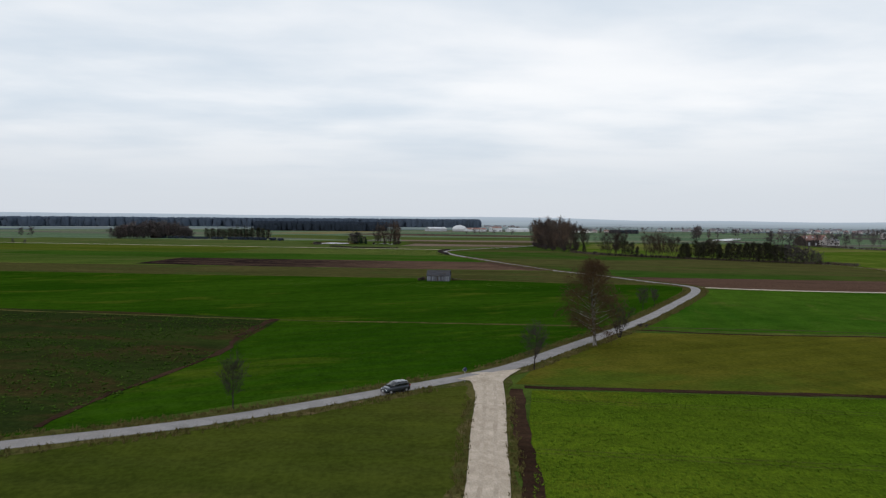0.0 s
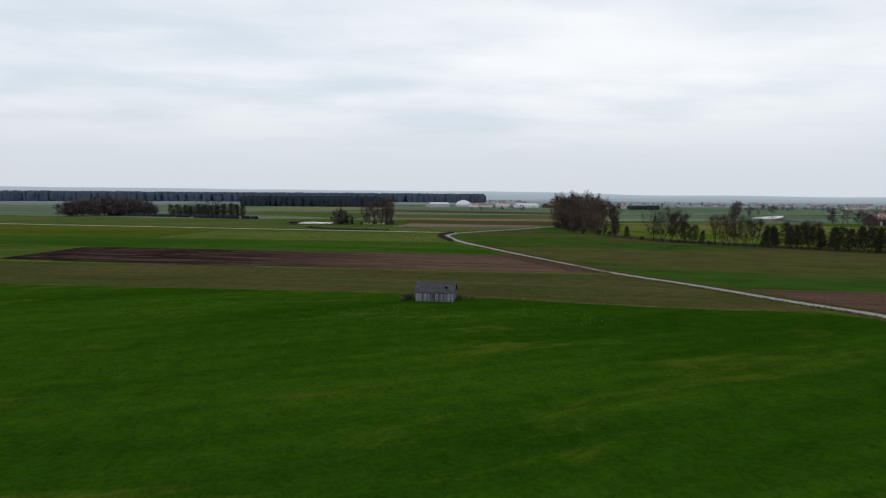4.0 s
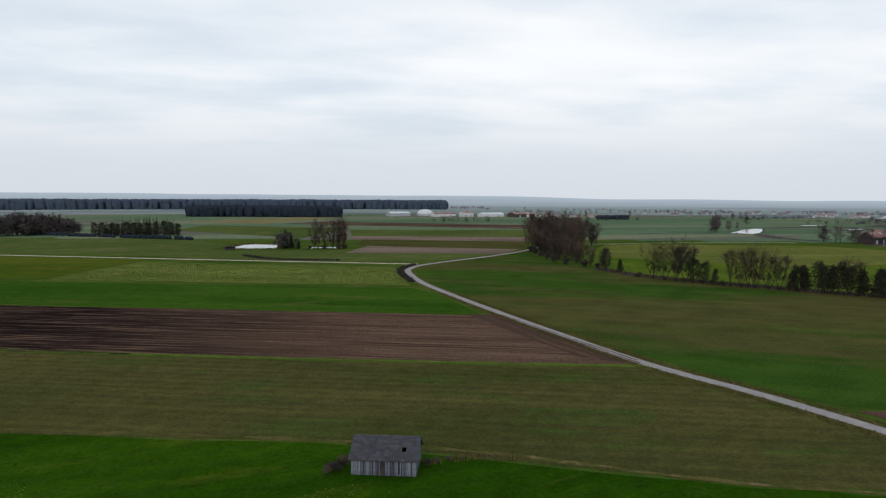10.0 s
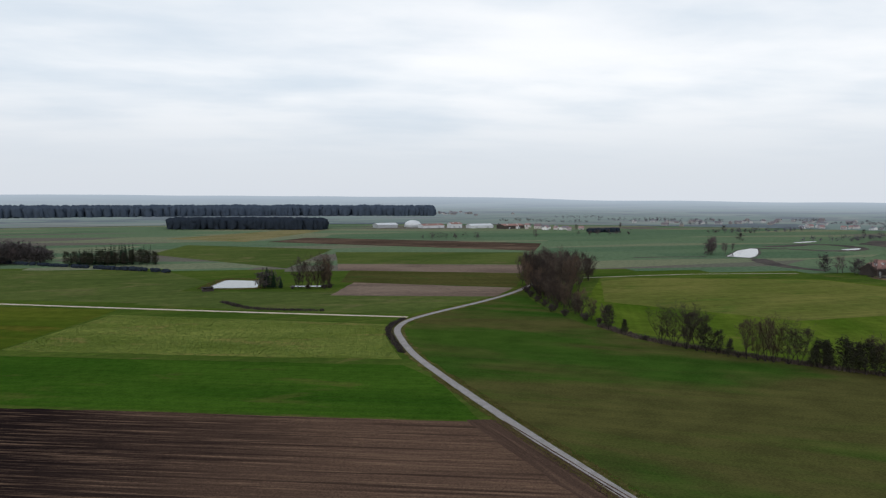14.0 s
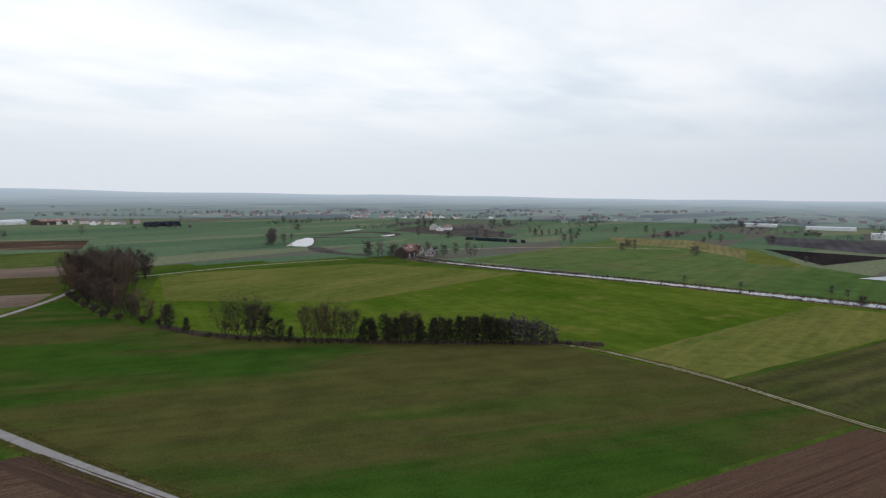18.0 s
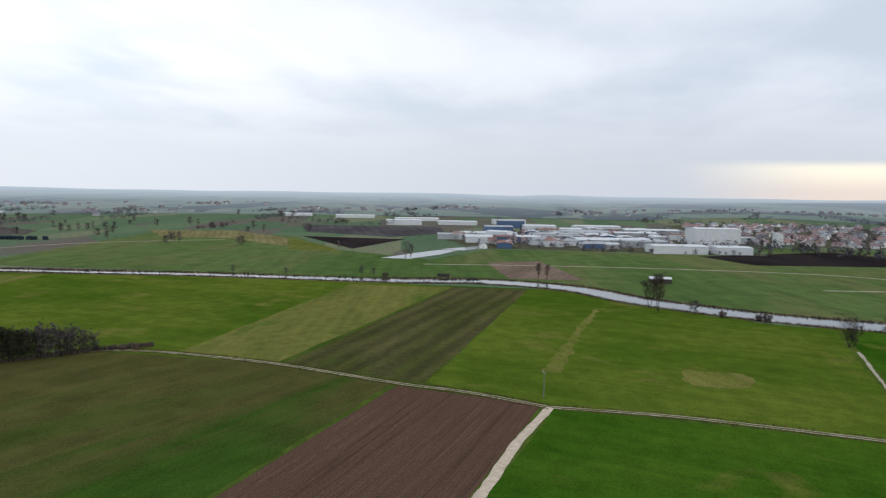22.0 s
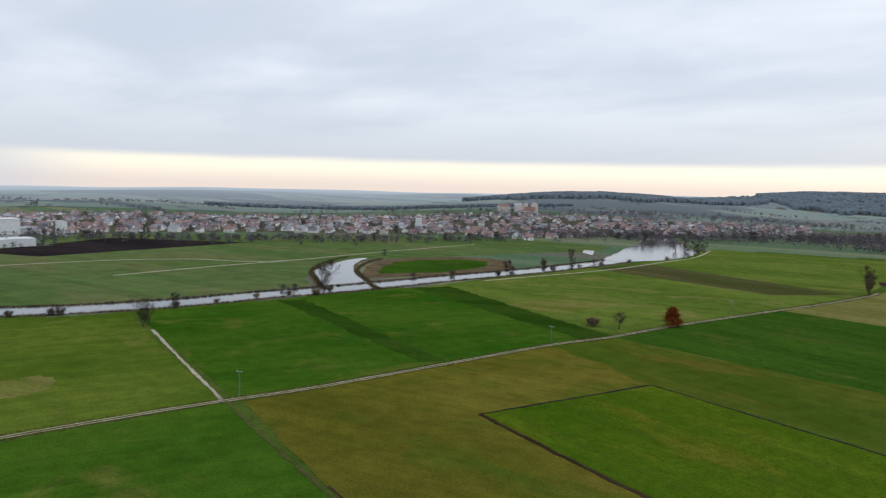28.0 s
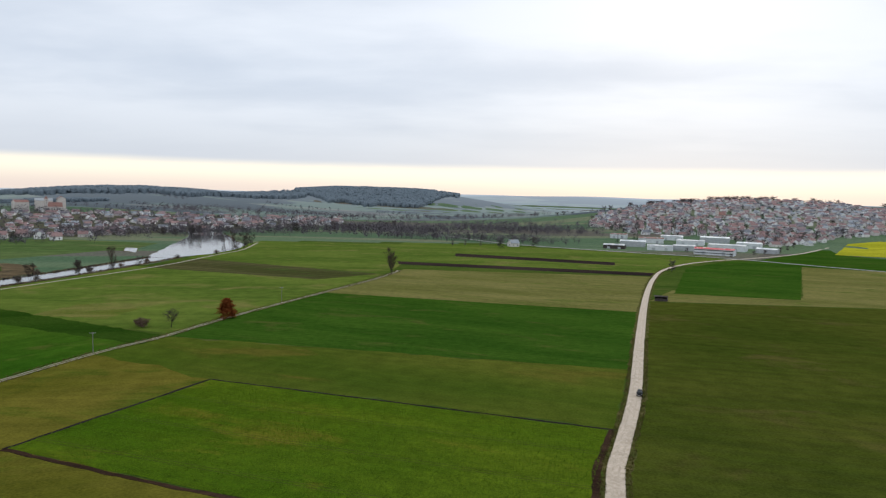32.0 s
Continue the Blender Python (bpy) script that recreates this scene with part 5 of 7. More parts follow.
def plain_mat(name, a, b, rough=0.85, scale=0.6, metal=0.0, spec=0.25, vary=None):
    n = Nodes(name)
    v = n.noise(n.pos(local=True), scale, 4, 0.65, 0.4)
    c = n.mix(n.ramp(v, 0.3, 0.7), a, b)
    if vary:
        c = n.mix(n.random(), c, n.mix(0.6, c, vary))
    n.bump(v, 0.2, 0.03)
    return n.done(c, rough, metal, spec)


def board_mat(name, a, b, c):
    """Weathered boards, each of its own shade, streaked down the grain."""
    n = Nodes(name)
    p = n.pos(local=True, scale=(1, 1, 0.12))
    v = n.noise(p, 9.0, 4, 0.7, 0.3)
    col = n.mix(n.random(), a, b)
    col = n.mix(n.ramp(v, 0.45, 0.7), col, c)
    n.bump(v, 0.5, 0.01)
    return n.done(col, 0.9, 0, 0.15)


M["board"] = board_mat("silver_grey_board", (0.055, 0.060, 0.078), (0.25, 0.27, 0.32), (0.022, 0.020, 0.022))
M["tile_old"] = board_mat("old_grey_roof_tile", (0.024, 0.024, 0.029), (0.060, 0.060, 0.070), (0.155, 0.16, 0.178))
M["gap"] = plain_mat("dark_interior", (0.01, 0.009, 0.009), (0.018, 0.016, 0.015))
M["post"] = plain_mat("grey_timber_post", (0.14, 0.13, 0.125), (0.22, 0.205, 0.195))


def barn():
    """Old field barn: board walls on a frame, a tiled roof with one hole, a leaning gable."""
    L, D, E, R, O = 9.0, 6.3, 2.35, 4.25, 0.35
    ridge = 3.7
    root = thing("barn", "old weathered grey wooden field barn with a tiled roof", "barn", pose(25.9, 278.1, 0, 0, 0, -14))
    frame = bmesh.new()
    for x in (0.05, L / 2, L - 0.19):
        for y in (0.06, D - 0.2):
            box_bm(x, x + 0.14, y, y + 0.14, 0, E, frame)
    for z in (0.02, E - 0.14):
        box_bm(0.05, L - 0.05, 0.06, 0.18, z, z + 0.14, frame)
        box_bm(0.05, L - 0.05, D - 0.2, D - 0.06, z, z + 0.14, frame)
    box_bm(0.05, L - 0.05, ridge - 0.08, ridge + 0.08, R - 0.3, R - 0.12, frame)
    part("timber_frame", frame, M["post"], root)
    # added near-black box, stands in for the shade inside the barn
    part("inner_lining", box_bm(0.08, L - 0.08, 0.12, D - 0.12, 0.02, E - 0.05), M["gap"], root)
    r = random.Random(5)
    boards = {}

    def board(w, h, lean, at):
        key = (round(w, 2), round(h, 1))
        if key not in boards:
            boards[key] = bm_mesh("board", box_bm(0, key[0] - 0.015, -0.025, 0, 0, key[1]), M["board"])
        ob = new("board", boards[key])
        ob.parent = root
        ob.matrix_basis = at @ pose(0, 0, 0, 0, lean, 0)

    x = 0.0
    while x < L - 0.1:
        w = r.choice((0.18, 0.22, 0.26))
        low = 0.25 if r.random() < 0.12 else 0.02
        if not (r.random() < 0.03):
            board(w, E - low - r.choice((0.0, 0.05)), r.gauss(0, 0.5), pose(x, -r.uniform(0, 0.02), low))
            board(w, E - low, r.gauss(0, 0.4), pose(x + w, D + 0.0, low, 0, 0, 180))
        x += w
    y = 0.0
    while y < D - 0.1:
        w = r.choice((0.18, 0.22, 0.26))
        top = E + (R - E) * (y / ridge if y < ridge else (D - y) / (D - ridge)) - 0.08
        for xx, turn in ((L, 90), (0.0, -90)):
            board(w, round(top, 1) - 0.05, 0, pose(xx, y if turn > 0 else y + w, 0.02, 0, 0, turn))
        y += w
    # roof: battens, tiles in courses, a hole in the front slope
    for side, y0, y1, z0 in ((0, -O, ridge, E - O * (R - E) / ridge), (1, D + O, ridge, E - O * (R - E) / (D - ridge))):
        deck = bmesh.new()
        xs = (-O, 6.85, 7.45, L + O)
        fs = (0.0, 0.38, 0.56, 1.0)
        for i in range(3):
            for j in range(3):
                if side == 0 and i == 1 and j == 1:
                    continue
                q = []
                for a, b in ((i, j), (i + 1, j), (i + 1, j + 1), (i, j + 1)):
                    f = fs[b]
                    q.append(deck.verts.new((xs[a], y0 + (y1 - y0) * f, z0 + (R - z0) * f)))
                deck.faces.new(q)
        bmesh.ops.remove_doubles(deck, verts=deck.verts[:], dist=0.001)
        bmesh.ops.solidify(deck, geom=deck.faces[:], thickness=0.05)
        part("roof_deck", deck, M["wood_dark"], root)
        slope = math.hypot(y1 - y0, R - z0)
        pitch = math.degrees(math.atan2(R - z0, abs(y1 - y0)))
        if side == 0:
            tm = bmesh.new()
            box_bm(0, 0.60, 0, 0.46, 0.0, 0.028, tm)
            tile = bm_mesh("roof_tile", tm, M["tile_old"])
            rows, cols = 11, 16
            for a in range(rows):
                for b in range(cols):
                    tx, ts = -O + b * (L + 2 * O) / cols, a * slope / rows
                    if 6.6 < tx + 0.3 < 7.6 and 0.36 < ts / slope < 0.52:
                        continue
                    if r.random() < 0.02:
                        continue
                    f = ts / slope
                    ob = new("roof_tile", tile)
                    ob.parent = root
                    ob.matrix_basis = pose(tx + r.gauss(0, 0.012), y0 + (y1 - y0) * f, z0 + (R - z0) * f + 0.035 + r.uniform(0, 0.015), pitch - 3 + r.gauss(0, 0.5), 0, r.gauss(0, 0.8))
    cap = bmesh.new()
    box_bm(-O, L + O, ridge - 0.16, ridge + 0.16, R + 0.0, R + 0.09, cap)
    part("ridge_cap", cap, M["tile_old"], root)
    door = bmesh.new()
    box_bm(4.0, 4.75, -0.05, -0.028, 0.05, 1.95, door)
    box_bm(3.95, 4.8, -0.075, -0.05, 0.5, 0.62, door)
    box_bm(3.95, 4.8, -0.075, -0.05, 1.45, 1.57, door)
    part("door", door, M["wood_dark"], root, "dark plank door")


barn()
plant("shrub", [(24.2, 279.5, 1.9), (23.2, 280.2, 1.4), (36.9, 279.5, 1.3)], "barn shrubs", "dark brambles against the barn wall")
plant("shrub_b", [(22.6, 279, 1.3), (38.3, 280.5, 0.9), (40, 280.8, 0.8), (25, 281.8, 1.6)], "barn shrubs", "dry tawny weeds beside the barn")

# ---- car on the lane ----
M["car_paint"] = plain_mat("dark_grey_blue_car_paint", (0.045, 0.052, 0.062), (0.055, 0.062, 0.072), 0.25, 0.3, 0.6, 0.6)
# pale paint stands in for sky reflected on roof and bonnet
M["car_sheen"] = plain_mat("sky_sheen_paint", (0.25, 0.26, 0.275), (0.28, 0.29, 0.30), 0.25, 0.3, 0.6, 0.6)
M["car_black"] = plain_mat("black_car_paint", (0.006, 0.006, 0.007), (0.01, 0.01, 0.011), 0.6, 0.6, 0.0, 0.15)
M["glass_dark"] = plain_mat("tinted_glass", (0.012, 0.015, 0.018), (0.016, 0.02, 0.024), 0.05, 0.3, 0.0, 0.8)
M["rubber"] = plain_mat("tyre_rubber", (0.015, 0.015, 0.015), (0.022, 0.022, 0.022), 0.8)
M["alloy"] = plain_mat("alloy_rim", (0.35, 0.35, 0.36), (0.42, 0.42, 0.43), 0.35, 0.5, 0.9)
M["lamp_glass"] = plain_mat("headlight_glass", (0.75, 0.77, 0.8), (0.85, 0.86, 0.88), 0.1, 0.5, 0.0, 0.7)
M["tail_red"] = plain_mat("red_tail_light", (0.25, 0.01, 0.01), (0.3, 0.015, 0.012), 0.2)
M["plate"] = plain_mat("white_plate", (0.7, 0.7, 0.7), (0.75, 0.75, 0.75), 0.5)


def loft(sections, mat_name):
    """A closed skin through cross-sections of equal point counts."""
    bm = bmesh.new()
    rings = [[bm.verts.new(p) for p in s] for s in sections]
    n = len(rings[0])
    for a, b in zip(rings, rings[1:]):
        for k in range(n):
            bm.faces.new((a[k], a[(k + 1) % n], b[(k + 1) % n], b[k]))
    bm.faces.new(list(reversed(rings[0])))
    bm.faces.new(rings[-1])
    bmesh.ops.recalc_face_normals(bm, faces=bm.faces[:])
    me = bm_mesh(mat_name, bm, M[mat_name])
    for p in me.polygons:
        p.use_smooth = True
    return me


def wheel(root, x, y, r=0.32, w=0.21):
    wh = new("wheel")
    wh.parent = root
    wh.matrix_basis = pose(x, y, r)
    n = 20
    prof = ((r * 0.62, -w / 2), (r * 0.95, -w / 2), (r, -w / 2 + 0.03), (r, w / 2 - 0.03), (r * 0.95, w / 2), (r * 0.62, w / 2))
    v = [(rr * math.cos(6.2832 * k / n), yy, rr * math.sin(6.2832 * k / n)) for k in range(n) for rr, yy in prof]
    f = [(k * 6 + j, k * 6 + j + 1, (k + 1) % n * 6 + j + 1, (k + 1) % n * 6 + j) for k in range(n) for j in range(5)]
    part("tyre", mesh_of("tyre", v, f, M["rubber"]), None, wh)
    s = 1 if y > 0 else -1
    v, f = [(0, s * w * 0.36, 0)], []
    for k in range(10):
        a, q = 6.2832 * k / 10, r * (0.62 if k % 2 == 0 else 0.5)
        v.append((q * math.cos(a), s * w * (0.44 if k % 2 == 0 else 0.3), q * math.sin(a)))
    f = [(0, 1 + k, 1 + (k + 1) % 10) for k in range(10)]
    part("rim", mesh_of("rim", v, f, M["alloy"]), None, wh)


def car(x, y, turn, paint, label, sheen_top=True, tall=1.55):
    """A five-door hatchback that points along +x."""
    root = thing("car", label, "car", pose(x, y, 0.16, 0, 0, turn), "cars")

    def sec(xx, zlo, zmid, ztop, w):
        h = w / 2
        return [(xx, -h * 0.94, zlo), (xx, -h, zmid * 0.6 + zlo * 0.4), (xx, -h * 0.98, zmid), (xx, -h * 0.9, ztop), (xx, 0, ztop + 0.03), (xx, h * 0.9, ztop), (xx, h * 0.98, zmid), (xx, h, zmid * 0.6 + zlo * 0.4), (xx, h * 0.94, zlo)]

    body = part("body", loft([sec(-2.1, 0.38, 0.62, 0.85, 1.5), sec(-2.0, 0.24, 0.72, 0.98, 1.72), sec(-1.3, 0.2, 0.78, 1.0, 1.78), sec(0.0, 0.2, 0.78, 0.97, 1.78), sec(0.95, 0.2, 0.76, 0.95, 1.76), sec(1.7, 0.22, 0.68, 0.85, 1.72), sec(2.05, 0.25, 0.6, 0.72, 1.6), sec(2.15, 0.34, 0.52, 0.6, 1.4)], paint), None, root)

    def cab(xx, z0, z1, w0, w1):
        return [(xx[0], -w0 / 2, z0), (xx[1], -w1 / 2, z1 - 0.03), (xx[1], 0, z1), (xx[1], w1 / 2, z1 - 0.03), (xx[0], w0 / 2, z0)]

    part("cabin", loft([cab((-2.02, -1.75), 0.95, tall - 0.12, 1.55, 1.2), cab((-1.5, -1.3), 0.97, tall, 1.66, 1.3), cab((-0.3, -0.3), 0.97, tall + 0.02, 1.68, 1.34), cab((0.6, 0.15), 0.97, tall - 0.02, 1.66, 1.3), cab((1.25, 0.45), 0.93, tall - 0.1, 1.55, 1.2)], "glass_dark"), None, root, "dark tinted windows")
    part("roof", loft([cab((-1.8, -1.74), tall - 0.10, tall - 0.05, 1.24, 1.1), cab((-1.3, -1.3), tall - 0.02, tall + 0.035, 1.34, 1.2), cab((-0.3, -0.3), tall, tall + 0.055, 1.38, 1.24), cab((0.2, 0.2), tall - 0.05, tall + 0.015, 1.34, 1.2)], "car_sheen" if sheen_top else paint), None, root)
    if sheen_top:
        part("bonnet", loft([cab((1.0, 1.0), 0.94, 0.985, 1.5, 1.4), cab((1.6, 1.6), 0.87, 0.905, 1.46, 1.36), cab((2.0, 2.0), 0.73, 0.765, 1.3, 1.2)], "car_sheen"), None, root, "bonnet painted pale for the sky it would mirror")
    for s in (-1, 1):
        lamp = bmesh.new()
        box_bm(1.9, 2.09, s * 0.62 - 0.16, s * 0.62 + 0.16, 0.56, 0.72, lamp, 0.03)
        part("headlight", lamp, M["lamp_glass"], body)
        tail = bmesh.new()
        box_bm(-2.09, -1.98, s * 0.72 - 0.1, s * 0.72 + 0.1, 0.72, 1.02, tail, 0.02)
        part("tail_light", tail, M["tail_red"], body)
        mir = bmesh.new()
        box_bm(0.75, 0.95, s * 0.98 - 0.1, s * 0.98 + 0.1, 0.95, 1.1, mir, 0.03)
        part("wing_mirror", mir, M[paint], root)
        for xx in (-1.32, 1.3):
            wheel(root, xx, s * 0.80)
    grille = bmesh.new()
    box_bm(2.08, 2.17, -0.45, 0.45, 0.3, 0.5, grille, 0.02)
    part("grille", grille, M["gap"], body)
    pl = bmesh.new()
    box_bm(2.16, 2.18, -0.26, 0.26, 0.38, 0.49, pl)
    part("number_plate", pl, M["plate"], body)
    return root


car(4.6, 97.6, 211, "car_paint", "dark grey hatchback driving on the narrow lane")
car(-7.4, -1.2, 75, "car_black", "black hatchback parked on the gravel road", False)

# ---- sign, poles, sheds ----
M["sign_blue"] = plain_mat("dark_blue_sign_face", (0.02, 0.03, 0.07), (0.03, 0.04, 0.09), 0.5)
M["galvanised"] = plain_mat("galvanised_steel", (0.3, 0.31, 0.32), (0.4, 0.41, 0.42), 0.5, 2.0, 0.7)


def disc(radius, depth, n=24):
    bm = bmesh.new()
    bmesh.ops.create_cone(bm, cap_ends=True, segments=n, radius1=radius, radius2=radius, depth=depth)
    return bm


def road_sign():
    root = thing("road_sign", "round dark blue road sign on a grey steel post", "sign", pose(15.5, 102.7, 0.05, 0, 0, 10))
    part("post", mesh_of("post", *tubes([(Vector((0, 0, -0.1)), Vector((0, 0, 2.3)), 0.04, 0.04)], 10), M["galvanised"]), None, root)
    part("sign_face", disc(0.32, 0.02), M["sign_blue"], root, "blue disc", pose(0, -0.06, 2.05, 90))
    part("rim", disc(0.335, 0.014), M["plate"], root, "white rim", pose(0, -0.047, 2.05, 90))
    part("bracket", box_bm(-0.05, 0.05, -0.05, 0.05, 1.85, 1.92), M["galvanised"], root)


road_sign()


def power_pole(x, y, turn):
    root = thing("power_pole", "slim grey wooden power pole with a crossarm", "pole", pose(x, y, 0, 0, 0, turn), "power poles")
    part("pole", mesh_of("pole", *tubes([(Vector((0, 0, -0.1)), Vector((0, 0, 8.6)), 0.15, 0.10)], 10), M["post"]), None, root)
    part("crossarm", box_bm(-1.1, 1.1, -0.07, 0.07, 8.1, 8.24), M["galvanised"], root)
    for xx in (-1.0, 0.0, 1.0):
        part("insulator", mesh_of("insulator", *tubes([(Vector((xx, 0, 8.24)), Vector((xx, 0, 8.38)), 0.05, 0.08), (Vector((xx, 0, 8.38)), Vector((xx, 0, 8.46)), 0.08, 0.03)], 8), M["plate"]), None, root)
    part("brace", mesh_of("brace", *tubes([(Vector((-0.7, 0, 8.12)), Vector((0, 0, 7.5)), 0.025, 0.025), (Vector((0.7, 0, 8.12)), Vector((0, 0, 7.5)), 0.025, 0.025)], 5), M["galvanised"]), None, root)


for x, y, turn in ((242.8, 210.8, 20), (217.4, 105.6, 15), (188.4, -25.8, 15), (158, -160, 15)):
    power_pole(x, y, turn)

M["roof_pale"] = plain_mat("pale_sheet_roof", (0.5, 0.51, 0.52), (0.62, 0.63, 0.64), 0.6)


def field_shed(x, y, turn, length, depth, height, label, roof="wood_dark", wall="wood_dark"):
    """An open field shelter: posts, boarded back and sides, a sloping roof."""
    root = thing("field_shed", label, "shed", pose(x, y, 0, 0, 0, turn), "field sheds")
    h, l, d = height, length / 2, depth / 2
    for xx in (-l + 0.1, 0, l - 0.1):
        for yy in (-d + 0.1, d - 0.1):
            part("post", box_bm(xx - 0.08, xx + 0.08, yy - 0.08, yy + 0.08, 0, h - 0.1), M["post"], root)
    part("back_wall", box_bm(-l, l, d - 0.05, d, 0.15, h - 0.15), M[wall], root)
    for s in (-1, 1):
        part("side_wall", box_bm(s * l - 0.025, s * l + 0.025, -d, d - 0.06, 0.15, h - 0.15), M[wall], root)
    part("front_board", box_bm(-l, l, -d, -d + 0.05, 0.15, h * 0.55), M[wall], root)
    bm = bmesh.new()
    a = [bm.verts.new(v) for v in ((-l - 0.3, -d - 0.4, h - 0.25), (l + 0.3, -d - 0.4, h - 0.25), (l + 0.3, d + 0.3, h + 0.15), (-l - 0.3, d + 0.3, h + 0.15))]
    f = bm.faces.new(a)
    bmesh.ops.solidify(bm, geom=[f], thickness=0.1)
    part("roof", bm, M[roof], root)


field_shed(525, 274, 80, 8.5, 4, 2.6, "dark timber field shed across the river")
field_shed(528, 118.7, 95, 14, 5, 3.2, "dark open shed with a pale roof across the river", "roof_pale")
field_shed(-65.8, -210.3, 168, 7.5, 4, 3.0, "dark timber field shed beside the gravel road")
field_shed(-46, 690, 20, 7, 4, 2.6, "low brown hut beside the pond")

# ---- houses ----
def tint_mat(name, tones, rough=0.85, scale=0.8):
    """Render or tiles whose tone differs from house to house."""
    n = Nodes(name)
    ramp = n.nt.nodes.new("ShaderNodeValToRGB")
    ramp.color_ramp.interpolation = "CONSTANT"
    while len(ramp.color_ramp.elements) < len(tones):
        ramp.color_ramp.elements.new(0.5)
    for k, t in enumerate(tones):
        e = ramp.color_ramp.elements[k]
        e.position, e.color = k / len(tones), (*t, 1)
    n.put(ramp.inputs[0], n.random())
    v = n.noise(n.pos(local=True), scale, 4, 0.65, 0.4)
    c = n.mix(1.0, ramp.outputs[0], n.mix(n.ramp(v, 0.3, 0.7), (0.8, 0.8, 0.8), (1.12, 1.12, 1.12)), "MULTIPLY")
    n.bump(v, 0.2, 0.03)
    return n.done(c, rough, 0, 0.2)


def joined_mat(name, tones):
    n = Nodes(name)
    ramp = n.nt.nodes.new("ShaderNodeValToRGB")
    ramp.color_ramp.interpolation = "CONSTANT"
    while len(ramp.color_ramp.elements) < len(tones):
        ramp.color_ramp.elements.new(0.5)
    for k, t in enumerate(tones):
        e = ramp.color_ramp.elements[k]
        e.position, e.color = k / len(tones), (*t, 1)
    n.put(ramp.inputs[0], n.island())
    return n.done(ramp.outputs[0], 0.85, 0, 0.2)


WALLS = ((0.74, 0.74, 0.75), (0.60, 0.57, 0.56), (0.81, 0.81, 0.82), (0.52, 0.48, 0.47), (0.72, 0.71, 0.71), (0.66, 0.63, 0.62), (0.46, 0.42, 0.42))
ROOFS = ((0.275, 0.180, 0.175), (0.205, 0.155, 0.165), (0.310, 0.200, 0.188), (0.190, 0.200, 0.225), (0.255, 0.185, 0.190), (0.310, 0.335, 0.365), (0.285, 0.178, 0.170), (0.170, 0.160, 0.180))
M["render_wall"] = tint_mat("painted_render", WALLS)
M["roof_tiles"] = tint_mat("clay_roof_tiles", ROOFS, 0.8, 2.0)
M["far_walls"] = joined_mat("far_painted_walls", WALLS)
M["far_roofs"] = joined_mat("far_clay_roofs", ROOFS)
M["window"] = plain_mat("window_glass", (0.03, 0.035, 0.045), (0.05, 0.055, 0.065), 0.1, 0.5, 0.0, 0.7)
M["white_metal"] = plain_mat("white_cladding", (0.50, 0.525, 0.55), (0.66, 0.68, 0.70), 0.6)
M["grey_metal"] = plain_mat("grey_cladding", (0.30, 0.32, 0.34), (0.42, 0.44, 0.46), 0.6)
M["blue_metal"] = plain_mat("blue_cladding", (0.06, 0.10, 0.19), (0.09, 0.14, 0.25), 0.6)
M["red_paint"] = plain_mat("red_cladding", (0.42, 0.05, 0.06), (0.50, 0.07, 0.08), 0.6)
M["stone"] = plain_mat("pale_stone_wall", (0.50, 0.45, 0.42), (0.60, 0.56, 0.53), 0.9)
M["red_roof"] = plain_mat("red_tiled_roof", (0.22, 0.12, 0.10), (0.29, 0.155, 0.13), 0.8)


def gable_walls(l, d, e, r):
    bm = bmesh.new()
    p = [(-l, -d, -3), (l, -d, -3), (l, d, -3), (-l, d, -3), (-l, -d, e), (l, -d, e), (l, d, e), (-l, d, e), (-l, 0, r), (l, 0, r)]
    v = [bm.verts.new(q) for q in p]
    for f in ((0, 1, 5, 4), (2, 3, 7, 6), (1, 2, 6, 9, 5), (3, 0, 4, 8, 7), (4, 5, 9, 8), (6, 7, 8, 9)):
        bm.faces.new([v[i] for i in f])
    return bm


def gable_roof(l, d, e, r, o=0.5, t=0.22):
    bm = bmesh.new()
    k = (r - e) / d
    p = []
    for x in (-l - o, l + o):
        for y, z in ((-d - o, e - o * k), (0, r), (d + o, e - o * k), (d + o, e - o * k + t), (0, r + t), (-d - o, e - o * k + t)):
            p.append(bm.verts.new((x, y, z + 0.03)))
    for a in range(6):
        b = (a + 1) % 6
        bm.faces.new((p[a], p[b], p[6 + b], p[6 + a]))
    bm.faces.new(list(reversed(p[:6])))
    bm.faces.new(p[6:])
    bmesh.ops.recalc_face_normals(bm, faces=bm.faces[:])
    return bm


def house_proto(l, d, e, r, label, windows=True, barn_like=False):
    root = thing("house", label, "house", None, "village houses")
    part("wall", gable_walls(l, d, e, r), M["render_wall"], root)
    roof = part("roof", gable_roof(l, d, e, r), M["roof_tiles"], root)
    ch = bmesh.new()
    box_bm(l * 0.3, l * 0.3 + 0.7, 0.4, 1.0, r - 1.2, r + 0.9, ch)
    part("chimney", ch, M["red_roof"], roof)
    if windows:
        pane = bm_mesh("window", box_bm(-0.6, 0.6, -0.06, 0.03, 0, 1.4), M["window"])
        for s, a in ((1, 0), (-1, 180)):
            for x in (-l * 0.5, l * 0.45):
                part("window", pane, None, root, "", pose(x, -s * d, 1.2, 0, 0, a))
        for s, a in ((1, 90), (-1, -90)):
            part("window", pane, None, root, "", pose(s * l, 0, 1.3, 0, 0, a))
        part("door", bm_mesh("door", box_bm(-0.5, 0.5, -0.06, 0.03, 0, 2.05), M["wood_dark"]), None, root, "", pose(0.2, -d, 0.02))
    return root


